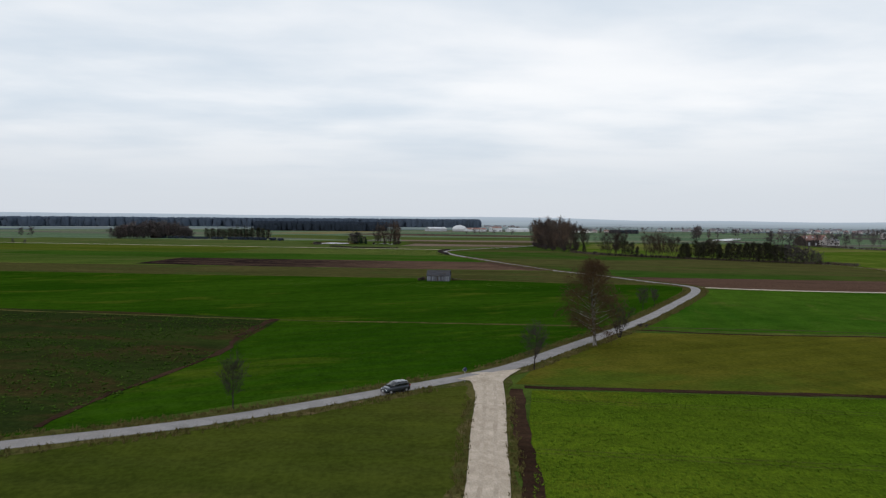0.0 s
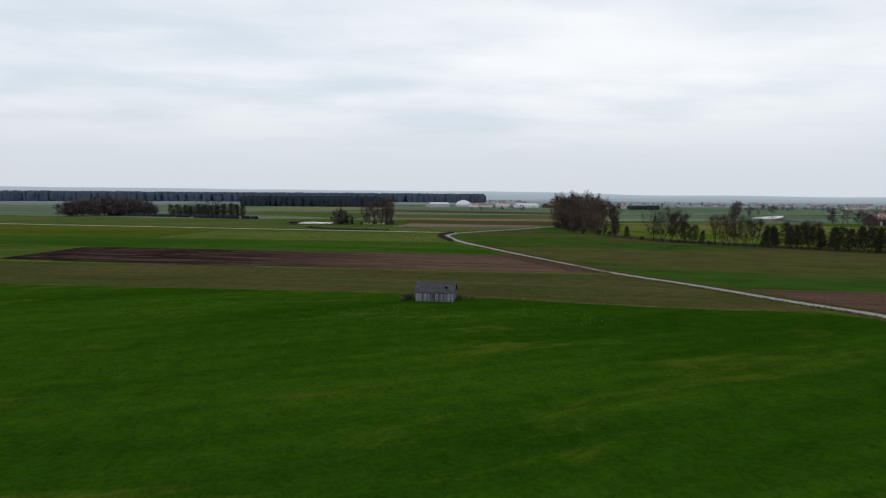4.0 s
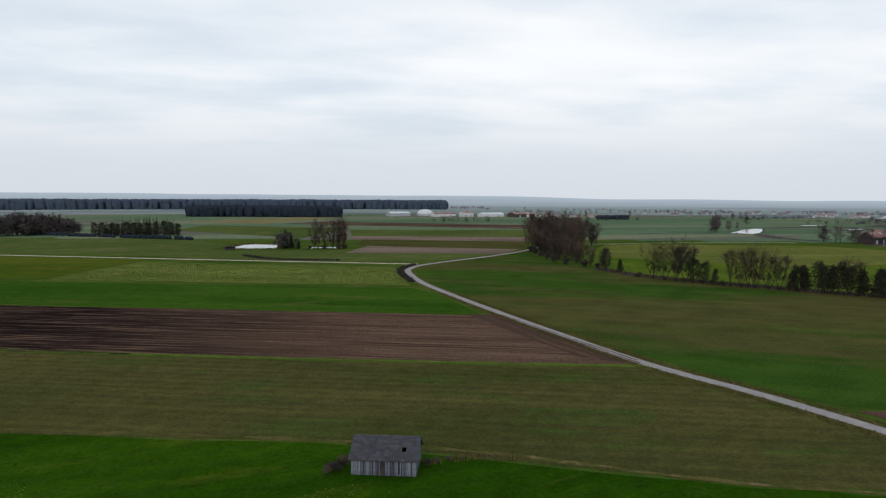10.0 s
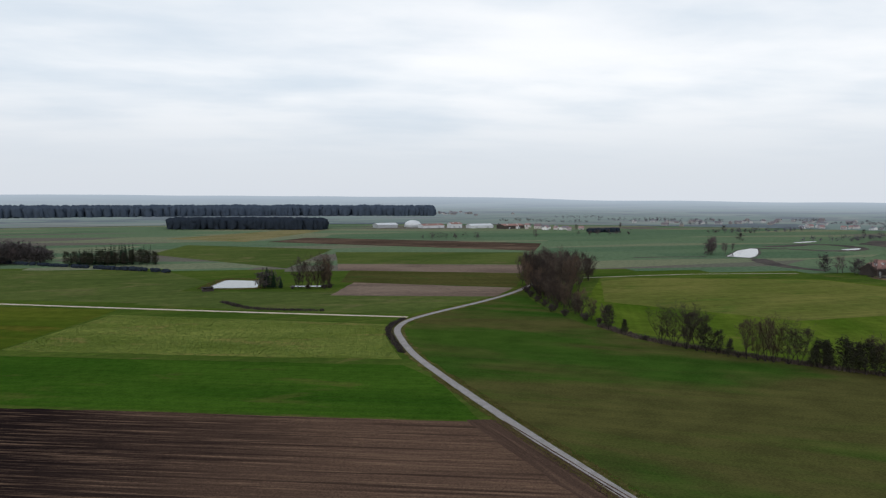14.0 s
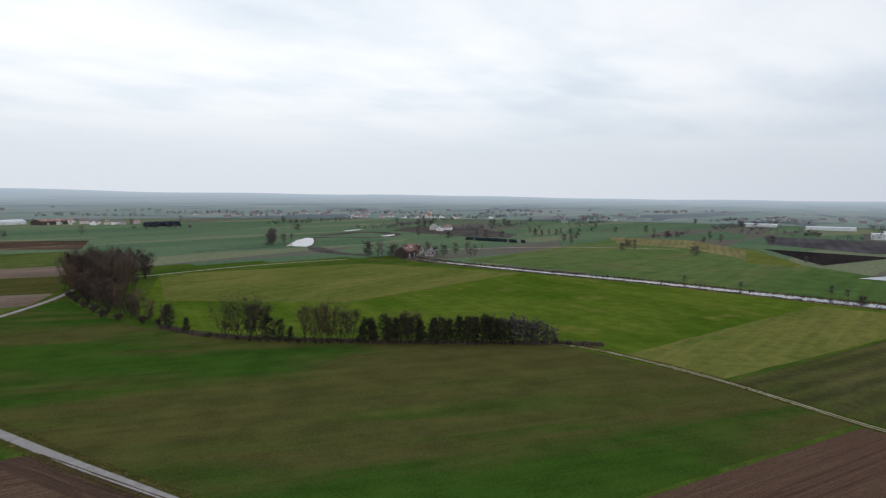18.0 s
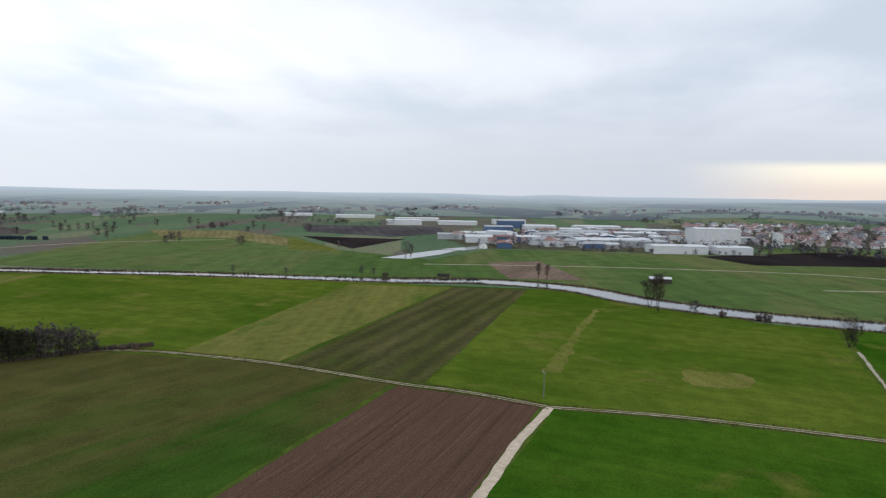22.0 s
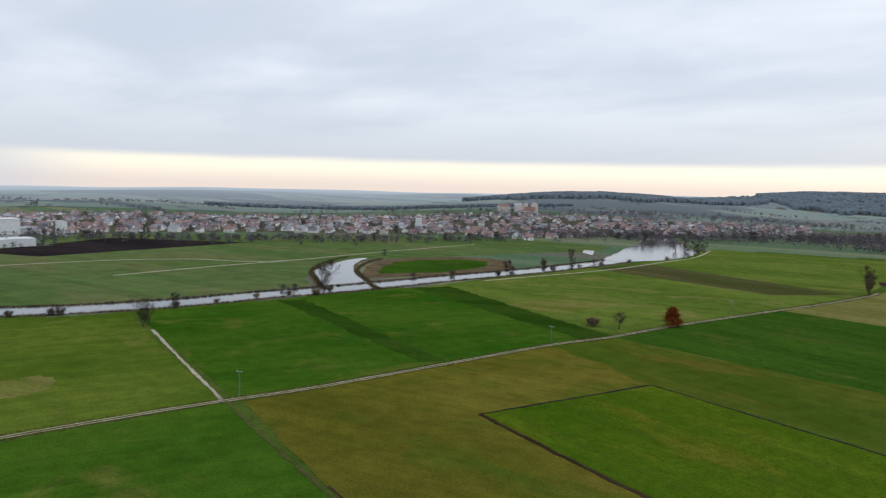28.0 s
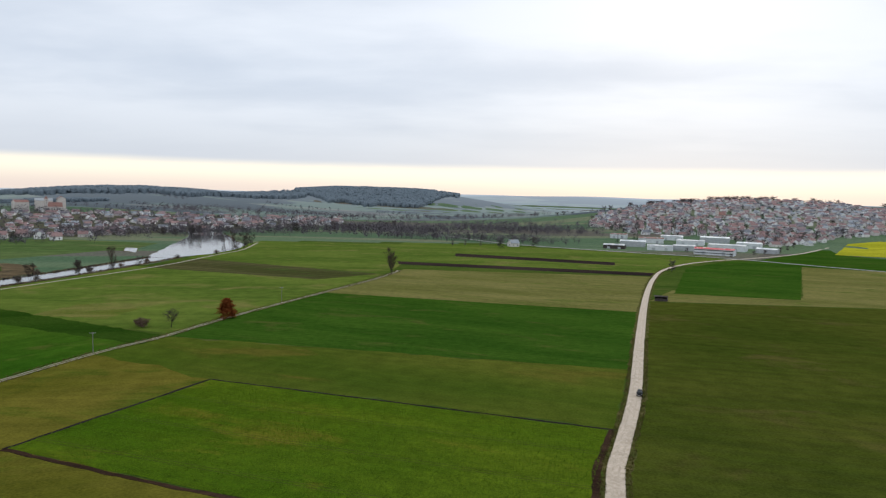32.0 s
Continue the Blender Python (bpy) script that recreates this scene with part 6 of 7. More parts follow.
PROTO = {
    "a": Stand(lambda: house_proto(6.0, 4.6, 4.6, 8.6, "pale rendered gabled house with a tiled roof"), 1),
    "b": Stand(lambda: house_proto(7.5, 5.2, 5.4, 10.2, "broad two-storey gabled house with a tiled roof"), 1),
    "c": Stand(lambda: house_proto(9.5, 5.5, 4.6, 9.2, "long low gabled farm building with a tiled roof"), 1),
    "d": Stand(lambda: house_proto(5.0, 4.4, 5.2, 8.4, "small pale gabled house with a dark roof"), 1),
}


def settle(outline, spacing, turn, seed, count, keep=0.85):
    """House sites: a loose grid inside an outline."""
    r = random.Random(seed)
    xs, ys = [p[0] for p in outline], [p[1] for p in outline]
    c, s = math.cos(turn), math.sin(turn)
    out = []

    def inside(x, y):
        odd = False
        for (ax, ay), (bx, by) in zip(outline, outline[1:] + outline[:1]):
            if (ay > y) != (by > y) and x < (bx - ax) * (y - ay) / (by - ay) + ax:
                odd = not odd
        return odd

    n = int(max(max(xs) - min(xs), max(ys) - min(ys)) / spacing) + 2
    mx, my = (min(xs) + max(xs)) / 2, (min(ys) + max(ys)) / 2
    for i in range(-n, n):
        for j in range(-n, n):
            u, v = i * spacing + (spacing * 0.5 if j % 2 else 0), j * spacing * 0.9
            x, y = mx + c * u - s * v + r.uniform(-0.34, 0.34) * spacing, my + s * u + c * v + r.uniform(-0.34, 0.34) * spacing
            if inside(x, y) and r.random() < keep:
                out.append((x, y, math.degrees(turn) + r.choice((0, 0, 90)) + r.gauss(0, 12)))
    out.sort(key=lambda q: math.hypot(q[0] - 40, q[1] - 210))
    return out[:count], out[count:]


far_sites = []


def build_town(outline, spacing, turn, seed, count, kinds, keep=0.85, group=""):
    r = random.Random(seed + 1)
    near, rest = settle(outline, spacing, turn, seed, count, keep)
    for x, y, a in near:
        ob = PROTO[r.choice(kinds)].put(x, y, r.uniform(0.66, 0.88), a, None, r.uniform(0.95, 1.15), "", group)
    far_sites.extend(rest)


TOWN = [(905, -60), (905, -225), (780, -412), (690, -470), (640, -560), (560, -575), (450, -800), (360, -960), (320, -1050), (380, -1350), (600, -1150), (840, -960), (1080, -660), (1320, -400), (1360, -80)]
build_town(TOWN, 26, 0.4, 11, 110, "abdbc", 0.72, "town houses")
VILLAGE = [(-345, -745), (-400, -770), (-500, -880), (-625, -950), (-760, -930), (-880, -1000), (-700, -1330), (-330, -1350), (-190, -1260), (-150, -1060), (-200, -920), (-300, -880)]
build_town(VILLAGE, 19.5, 0.25, 12, 120, "aabdd", 0.9, "hill village houses")
build_town([(770, 260), (900, 300), (1010, 250), (1120, 0), (1100, -90), (900, -70), (850, 120)], 32, 0.2, 13, 48, "abd", 0.6, "industrial quarter houses")
build_town([(960, 1442), (1060, 1500), (1190, 1400), (1280, 1230), (1170, 1240)], 40, 0.2, 14, 12, "abd", 0.8, "far village houses")
build_town([(395, 1475), (515, 1400), (560, 1450), (450, 1560)], 26, -0.5, 15, 14, "abdc", 0.9, "farm hamlet houses")
for x, y, a, k in ((512, 692, 30, "d"), (830, 1000, 30, "b"), (850, 985, 120, "a"), (820, 975, 20, "d"), (545, -545, 40, "a"), (575, -560, 120, "c"), (612, -545, 20, "a"), (10, -640, 30, "a"), (300, -905, 20, "a")):
    PROTO[k].put(x, y, 1.0, a, None, 1.0, "", "riverside houses")


def joined_houses(sites, label, wall, roof, seed):
    """Houses too far and too many to tell apart."""
    r = random.Random(seed)
    wv, wf, rv, rf = [], [], [], []
    for x, y, a in sites:
        l, d, e = r.uniform(4.2, 7.4), r.uniform(3.2, 4.5), r.uniform(3.6, 5.6)
        top = e + d * 0.72
        c, s, z = math.cos(math.radians(a)), math.sin(math.radians(a)), land(x, y)

        def at(px, py, pz):
            return (x + c * px - s * py, y + s * px + c * py, z + pz)

        o = len(wv)
        wv += [at(-l, -d, -3), at(l, -d, -3), at(l, d, -3), at(-l, d, -3), at(-l, -d, e), at(l, -d, e), at(l, d, e), at(-l, d, e), at(-l, 0, top), at(l, 0, top)]
        wf += [tuple(o + i for i in f) for f in ((0, 1, 5, 4), (2, 3, 7, 6), (1, 2, 6, 9, 5), (3, 0, 4, 8, 7))]
        o, k = len(rv), 0.5
        rv += [at(-l - k, -d - k, e - 0.3), at(l + k, -d - k, e - 0.3), at(l + k, 0, top + 0.15), at(-l - k, 0, top + 0.15), at(l + k, d + k, e - 0.3), at(-l - k, d + k, e - 0.3)]
        rf += [(o, o + 1, o + 2, o + 3), (o + 3, o + 2, o + 4, o + 5)]
    root = thing("distant_houses", label, "houses", None, "", "stuff")
    part("walls", mesh_of("walls", wv, wf, M[wall]), None, root)
    part("roofs", mesh_of("roofs", rv, rf, M[roof]), None, root)


extra = random.Random(8)
hazy_sites = []
hamlets = [(math.radians(a), d) for a, d in ((12, 2300), (31, 1750), (38, 1850), (52, 2100), (58, 1650), (66, 2300), (74, 1800), (85, 2200), (97, 1900), (104, 2100), (112, 2300))]
for k in range(210):
    a, d = hamlets[k % len(hamlets)]
    hazy_sites.append((40 + d * math.sin(a) + extra.gauss(0, 90), 210 + d * math.cos(a) + extra.gauss(0, 70), extra.uniform(0, 180)))
joined_houses(far_sites, "crowd of small pale houses with red roofs far off", "far_walls", "far_roofs", 3)
# same wall and roof tones, dimmed and greyed to paint in haze
M["hazy_walls"] = joined_mat("haze_dulled_walls", tuple(tuple(v * 0.5 for v in w) for w in WALLS))
M["hazy_roofs"] = joined_mat("haze_dulled_roofs", tuple((0.11 + 0.2 * w[0], 0.11 + 0.2 * w[1], 0.125 + 0.2 * w[2]) for w in ROOFS))
joined_houses(hazy_sites, "hamlets of houses greyed with painted haze far off in the plain", "hazy_walls", "hazy_roofs", 4)


# ---- halls and special buildings ----
def hall(x, y, turn, l, d, h, label, wall="white_metal", roof="grey_metal", rise=1.2, bands=0, category="hall", name="industrial_hall"):
    """A long industrial hall: walls, low gabled roof, rooflights, doors, a window band."""
    root = thing(name, label, category, pose(x, y, land(x, y), 0, 0, turn), "industrial halls")
    part("wall", gable_walls(l, d, h, h + rise), M[wall], root)
    rf = part("roof", gable_roof(l, d, h, h + rise, 0.3, 0.25), M[roof], root)
    n = max(2, int(l / 9))
    for k in range(n):
        xx = -l + (k + 0.5) * 2 * l / n
        part("rooflight", box_bm(xx - 1.2, xx + 1.2, -d * 0.55, -d * 0.25, h + rise * 0.45 + 0.2, h + rise * 0.75 + 0.35), M["white_metal"], rf)
        part("door", box_bm(xx - 1.8, xx + 1.8, -d - 0.06, -d + 0.02, 0, min(4, h * 0.6)), M["grey_metal"], root)
    for k in range(bands):
        z = h * (k + 0.55) / bands
        part("window_band", box_bm(-l + 0.6, l - 0.6, -d - 0.08, -d + 0.02, z, z + h / bands * 0.28), M["window"], root)


hall(905, -18, 102, 28, 16, 21, "very large windowless white hall", "white_metal", "white_metal", 1.0)
hall(784, 52, 98, 29, 15, 8, "long low white hall with a pale roof", "white_metal", "white_metal", 1.0)
hall(790, -5, 98, 19, 14, 7.5, "low white hall beside a larger one", "white_metal", "white_metal", 0.8)
for x, y, t, l, d, h, w, r in ((870, 110, 100, 45, 22, 7, "grey_metal", "white_metal"), (850, 180, 95, 28, 16, 6, "white_metal", "grey_metal"), (900, 245, 70, 14, 10, 11, "white_metal", "white_metal"), (1180, 235, 100, 22, 10, 12, "blue_metal", "grey_metal"), (1240, 330, 100, 34, 14, 6, "white_metal", "white_metal"), (1350, 420, 105, 42, 16, 5, "white_metal", "white_metal"), (1420, 560, 105, 40, 14, 5, "white_metal", "white_metal"), (1440, 690, 105, 30, 12, 5, "white_metal", "white_metal"), (1000, 130, 95, 34, 18, 8, "white_metal", "grey_metal"), (1060, 30, 95, 40, 18, 9, "grey_metal", "white_metal"), (960, -60, 100, 22, 14, 7, "grey_metal", "grey_metal"), (1090, 190, 100, 24, 14, 10, "white_metal", "white_metal"), (820, 130, 98, 22, 10, 5, "grey_metal", "white_metal"), (930, 175, 98, 30, 14, 8, "white_metal", "grey_metal"), (1000, 250, 100, 20, 12, 12, "blue_metal", "grey_metal"), (1010, 60, 98, 30, 12, 7, "grey_metal", "white_metal"), (850, 75, 98, 26, 9, 7, "grey_metal", "grey_metal"), (1130, 100, 98, 36, 14, 9, "white_metal", "white_metal"), (1050, -40, 100, 24, 12, 8, "white_metal", "grey_metal"), (1300, 240, 100, 30, 14, 8, "white_metal", "grey_metal"), (1200, 420, 105, 30, 14, 8, "white_metal", "white_metal")):
    hall(x, y, t, l, d, h, "pale flat-roofed works hall in the industrial quarter", w, r)
for x, y, t, l, d, h, w, r in (
    (-118, -655, 162, 13, 8, 4.5, "wood_dark", "grey_metal"), (-150, -700, 165, 16, 9, 7, "grey_metal", "white_metal"), (-172, -645, 163, 15, 8, 5.5, "white_metal", "grey_metal"), (-203, -650, 160, 13, 8, 6, "grey_metal", "grey_metal"),
    (-262, -668, 150, 22, 11, 7, "white_metal", "grey_metal"), (-306, -715, 150, 15, 9, 7, "white_metal", "white_metal"), (-240, -752, 160, 18, 11, 6, "white_metal", "grey_metal"), (-190, -770, 165, 17, 9, 7, "white_metal", "red_roof"),
    (-300, -640, 145, 12, 7, 5, "grey_metal", "white_metal"), (-290, -805, 160, 20, 11, 7, "grey_metal", "white_metal"), (-160, -850, 160, 12, 8, 6, "white_metal", "red_roof"), (-235, -830, 158, 15, 9, 6, "white_metal", "grey_metal")):
    hall(x, y, t, l, d, h, "pale works hall at the edge of the village", w, r)
works = random.Random(91)
YARD = [(775, 262), (905, 315), (1030, 255), (1190, 60), (1170, -60), (930, -50), (915, 20), (820, 90)]
for x, y, a in settle(YARD, 46, 0.15, 92, 46, 0.9)[0]:
    hall(x, y, works.choice((8, 98, 98)) + works.gauss(0, 3), works.uniform(9, 22), works.uniform(6, 11), works.uniform(4, 7.5), "small pale works hall in the industrial quarter", works.choice(("white_metal", "grey_metal", "white_metal", "blue_metal")), works.choice(("white_metal", "grey_metal", "white_metal", "red_roof")), works.uniform(0.6, 2.0))
hall(-222, -594, 150, 22, 7, 6.5, "white building with two red bands and window rows", "white_metal", "red_paint", 1.5, 2)
for x, y, t, l, d, h, w, r in ((165, 1560, 20, 22, 12, 6, "grey_metal", "white_metal"), (255, 1545, 20, 24, 10, 5, "white_metal", "red_roof"), (300, 1535, 20, 12, 9, 8, "white_metal", "red_roof"), (350, 1530, 20, 26, 10, 5, "white_metal", "white_metal"), (405, 1500, 25, 26, 12, 6, "wood_dark", "red_roof")):
    hall(x, y, t, l, d, h, "long farm hall far off in the plain", w, r, 3.0, 0, "farm hall", "farm_hall")


def dome(x, y, radius, height):
    root = thing("storage_dome", "white domed storage tank on the farm", "tank", pose(x, y, 0))
    v, f = [], []
    n, m = 24, 6
    for j in range(m + 1):
        a = j / m * math.pi / 2
        for k in range(n):
            b = 2 * math.pi * k / n
            v.append((radius * math.cos(a) * math.cos(b), radius * math.cos(a) * math.sin(b), 4 + (height - 4) * math.sin(a)))
    for k in range(n):
        b = 2 * math.pi * k / n
        v.append((radius * math.cos(b), radius * math.sin(b), 0))
    for j in range(m):
        for k in range(n):
            f.append((j * n + k, j * n + (k + 1) % n, (j + 1) * n + (k + 1) % n, (j + 1) * n + k))
    part("cover", mesh_of("cover", v, f, M["white_metal"]), None, root)
    o = (m + 1) * n
    part("tank_wall", mesh_of("tank_wall", v, [(o + k, o + (k + 1) % n, (k + 1) % n, k) for k in range(n)], M["grey_metal"]), None, root)


dome(222, 1575, 17, 14)
hall(490, 705, 25, 13, 6.5, 5.5, "long red-brown mill barn beside the river", "wood_dark", "red_roof", 5.0, 0, "barn", "mill_barn")
hall(507, 712, 115, 9, 6, 6, "red-roofed mill house among bare trees", "stone", "red_roof", 5.0, 1, "house", "mill_house")


hall(534, 118, 85, 7.5, 4, 3, "dark field shed with a white roof beyond the river", "wood_dark", "white_metal", 0.8, 0, "shed", "field_shed")


def church(x, y, turn, k, label, tower=True):
    """A church or castle church: nave, choir, a square tower with a roof."""
    root = thing("church", label, "church", pose(x, y, land(x, y), 0, 0, turn))
    root.scale = (k, k, k)
    part("nave", gable_walls(16, 8, 13, 23), M["stone"], root)
    part("nave_roof", gable_roof(16, 8, 13, 23, 0.6, 0.3), M["red_roof"], root)
    part("tower", box_bm(15, 23, -4, 4, -3, 32), M["stone"], root)
    cap = bmesh.new()
    b = [cap.verts.new(q) for q in ((14.5, -4.5, 32), (23.5, -4.5, 32), (23.5, 4.5, 32), (14.5, 4.5, 32))]
    t = cap.verts.new((19, 0, 39))
    cap.faces.new(list(reversed(b)))
    for i in range(4):
        cap.faces.new((b[i], b[(i + 1) % 4], t))
    part("tower_roof", cap, M["red_roof"], root)
    for z in (12, 20, 27):
        for s in (-1, 1):
            part("window", box_bm(18.3, 19.7, s * 4 - 0.08, s * 4 + 0.08, z, z + 2.4), M["window"], root)
    for xx in (-11, -5, 1, 7):
        for s in (-1, 1):
            part("window", box_bm(xx, xx + 1.5, s * 8 - 0.08, s * 8 + 0.08, 4, 10), M["window"], root)


church(824, -966, 40, 0.72, "large pale town church with a red roof and square tower")
church(-395, -1100, 30, 0.56, "white village church with a square tower on the slope")
church(1150, 1330, 10, 0.5, "pale church tower in a far village")
hall(858, -985, 40, 14, 7, 17, "pale castle wing above the town", "stone", "grey_metal", 4.0, 3, "castle", "castle_wing")
hall(838, -1005, 130, 9, 7, 21, "tall pale castle block above the town", "stone", "red_roof", 4.0, 3, "castle", "castle_block")
hall(885, -960, 60, 12, 7, 14, "pale castle wing behind the church", "stone", "red_roof", 4.0, 2, "castle", "castle_wing")
hall(760, -560, 40, 5, 4, 18, "slim white tower block in the town", "white_metal", "white_metal", 0.5, 5, "tower block", "tower_block")
hall(905, -95, 10, 5, 4, 17, "slim white tower at the edge of the town", "white_metal", "white_metal", 0.5, 4, "tower block", "tower_block")

def thicket(name, label, spots, h0, h1, seed, mat):
    """Many bare garden trees and shrubs too far to tell apart."""
    r = random.Random(seed)
    v, f = [], []
    for x, y in spots:
        z, h = land(x, y), r.uniform(h0, h1)
        for k in range(26):
            a, q = r.uniform(0, 6.28), h * 0.42 * math.sqrt(r.random())
            b = Vector((x + q * math.cos(a), y + q * math.sin(a), z + h * r.uniform(0.2, 0.95) * (1 - 0.25 * q / h)))
            d = Vector((math.cos(a) * 0.5, math.sin(a) * 0.5, r.uniform(0.3, 1.2))).normalized() * r.uniform(1.2, 2.6)
            s = Vector((-d.y, d.x, 0.2)).normalized() * r.uniform(0.36, 0.75)
            o = len(v)
            v += [tuple(b), tuple(b + d * 0.5 + s), tuple(b + d), tuple(b + d * 0.5 - s)]
            f.append((o, o + 1, o + 2, o + 3))
        o = len(v)
        v += [(x - 0.2, y, z - 0.1), (x + 0.2, y, z - 0.1), (x, y + 0.1, z + h * 0.7)]
        f.append((o, o + 1, o + 2))
    tagged(new(name, mesh_of(name, v, f, M[mat])), label, "trees", kind="stuff")


# grey violet tint paints haze over the town and valley trees
M["town_twig"] = leaf_mat("haze_tinted_garden_twigs", (0.088, 0.086, 0.100), (0.138, 0.130, 0.148), (0.122, 0.108, 0.122))
sites, more = settle(TOWN, 19, 0.9, 41, 4200, 0.8)
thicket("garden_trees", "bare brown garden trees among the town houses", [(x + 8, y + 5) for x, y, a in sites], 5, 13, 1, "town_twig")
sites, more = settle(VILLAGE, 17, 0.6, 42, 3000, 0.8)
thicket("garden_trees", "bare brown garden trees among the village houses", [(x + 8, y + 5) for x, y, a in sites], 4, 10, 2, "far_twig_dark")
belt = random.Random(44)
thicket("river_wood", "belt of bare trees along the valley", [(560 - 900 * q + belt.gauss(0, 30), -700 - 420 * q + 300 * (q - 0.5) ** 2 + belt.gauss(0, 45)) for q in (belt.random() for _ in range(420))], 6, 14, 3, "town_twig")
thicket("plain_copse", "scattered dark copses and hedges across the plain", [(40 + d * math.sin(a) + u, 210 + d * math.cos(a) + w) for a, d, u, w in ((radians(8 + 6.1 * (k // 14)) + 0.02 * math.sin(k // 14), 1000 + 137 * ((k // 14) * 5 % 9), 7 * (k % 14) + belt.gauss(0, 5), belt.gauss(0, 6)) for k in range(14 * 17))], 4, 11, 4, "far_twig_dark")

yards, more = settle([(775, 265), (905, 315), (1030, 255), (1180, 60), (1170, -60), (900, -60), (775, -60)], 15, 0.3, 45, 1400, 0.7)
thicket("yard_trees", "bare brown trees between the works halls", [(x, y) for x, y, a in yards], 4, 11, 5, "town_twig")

# the wooded valley between the town and the village, and hedges across the plain behind the town
def scatter(n, seed, x0, x1, y0, y1, dx=0.0):
    q = random.Random(seed)
    for _ in range(n):
        f = q.random()
        yield x0 + (x1 - x0) * f + q.gauss(0, 18), y0 + (y1 - y0) * f + q.gauss(0, dx or 18)


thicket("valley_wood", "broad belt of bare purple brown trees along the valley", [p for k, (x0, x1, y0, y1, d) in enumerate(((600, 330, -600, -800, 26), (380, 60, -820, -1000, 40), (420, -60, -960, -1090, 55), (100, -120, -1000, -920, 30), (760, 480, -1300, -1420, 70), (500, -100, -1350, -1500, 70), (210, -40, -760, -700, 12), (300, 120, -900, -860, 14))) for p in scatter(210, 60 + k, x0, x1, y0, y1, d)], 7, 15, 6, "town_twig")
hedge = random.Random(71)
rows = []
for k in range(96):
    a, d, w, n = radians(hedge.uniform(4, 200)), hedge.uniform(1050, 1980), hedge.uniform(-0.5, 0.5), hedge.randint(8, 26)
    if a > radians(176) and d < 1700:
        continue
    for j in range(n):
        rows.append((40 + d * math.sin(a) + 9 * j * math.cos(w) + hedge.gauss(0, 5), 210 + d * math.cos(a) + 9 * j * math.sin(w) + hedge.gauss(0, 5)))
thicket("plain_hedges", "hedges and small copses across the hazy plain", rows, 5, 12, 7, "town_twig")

# trees among the houses
grove = random.Random(21)
for outline, n, seed in ((TOWN, 46, 31), (VILLAGE, 46, 32)):
    near, rest = settle(outline, 29, 0.7, seed, 400, 0.5)
    for x, y, a in near[:n]:
        T[grove.choice(("far_bare", "far_dark", "far_bare", "far_spruce"))].put(x, y, grove.uniform(9, 16), a, None, 1.0, "", "village trees")
# the wooded edge of the town, along the river and in front of the houses
for k in range(46):
    f = k / 45
    x, y = 880 - 330 * f + grove.gauss(0, 8), -60 - 470 * f + 60 * math.sin(f * 3) + grove.gauss(0, 8)
    T[grove.choice(("far_bare", "far_dark"))].put(x, y, grove.uniform(8, 14), 360 * grove.random(), None, 1.2, "", "town edge trees")
thicket("town_edge_brush", "dark bare thicket along the edge of the town", [(880 - 330 * f + 55 * grove.gauss(0, 0.5), -70 - 460 * f + 60 * math.sin(f * 3) + 45 * grove.gauss(0, 0.5)) for f in (grove.random() for _ in range(300))], 4, 10, 11, "town_twig")
for k in range(40):
    f = k / 39
    x, y = 500 - 300 * f + grove.gauss(0, 15), -640 - 330 * f + grove.gauss(0, 15)
    T[grove.choice(("far_bare", "far_dark", "far_bare"))].put(x, y, grove.uniform(10, 18), 360 * grove.random(), None, 1.2, "", "town edge trees")
for k in range(22):
    x, y = 768 + grove.gauss(0, 3), 150 - 9 * k + grove.gauss(0, 3)
    T["far_dark"].put(x, y, grove.uniform(4, 7), 360 * grove.random(), None, 1.2, "dark shrub in front of the white halls", "hall edge shrubs")
for x, y, h in ((474, 705, 15), (488, 692, 14), (500, 685, 16), (518, 680, 14), (530, 675, 15), (536, 664, 16), (541, 658, 13), (462, 715, 17), (530, 655, 11), (468, 702, 14), (480, 694, 15), (492, 688, 15), (506, 680, 13), (470, 718, 15), (515, 700, 15), (486, 716, 14)):
    T[grove.choice(("far_bare", "far_dark"))].put(x, y, h, 360 * grove.random(), None, 1.1, "", "mill trees")
for x, y, h in ((-143, -770, 17), (-150, -776, 14), (-172, -800, 18), (-178, -806, 15), (-228, -557, 6), (-196, -615, 7), (-266, -592, 7), (-284, -606, 8), (-315, -640, 9), (-345, -690, 8), (-372, -735, 9)):
    T["far_spruce" if h > 12 else "far_dark"].put(x, y, h, 360 * grove.random(), None, 1.0, "", "village edge trees")
for k in range(60):
    T["far_dark"].put(-465 + 85 * grove.gauss(0, 1) if k < 36 else -900 + 800 * grove.random(), -1345 + 30 * grove.gauss(0, 1), grove.uniform(10, 15), 360 * grove.random(), None, 1.8, "", "hilltop trees")
for k in range(26):
    a, d = radians(15 + 75 * grove.random()), grove.uniform(900, 1500)
    T[grove.choice(("far_bare", "far_dark", "far_dark"))].put(40 + d * math.sin(a), 210 + d * math.cos(a), grove.uniform(8, 15), 360 * grove.random(), None, 1.3, "", "plain trees")

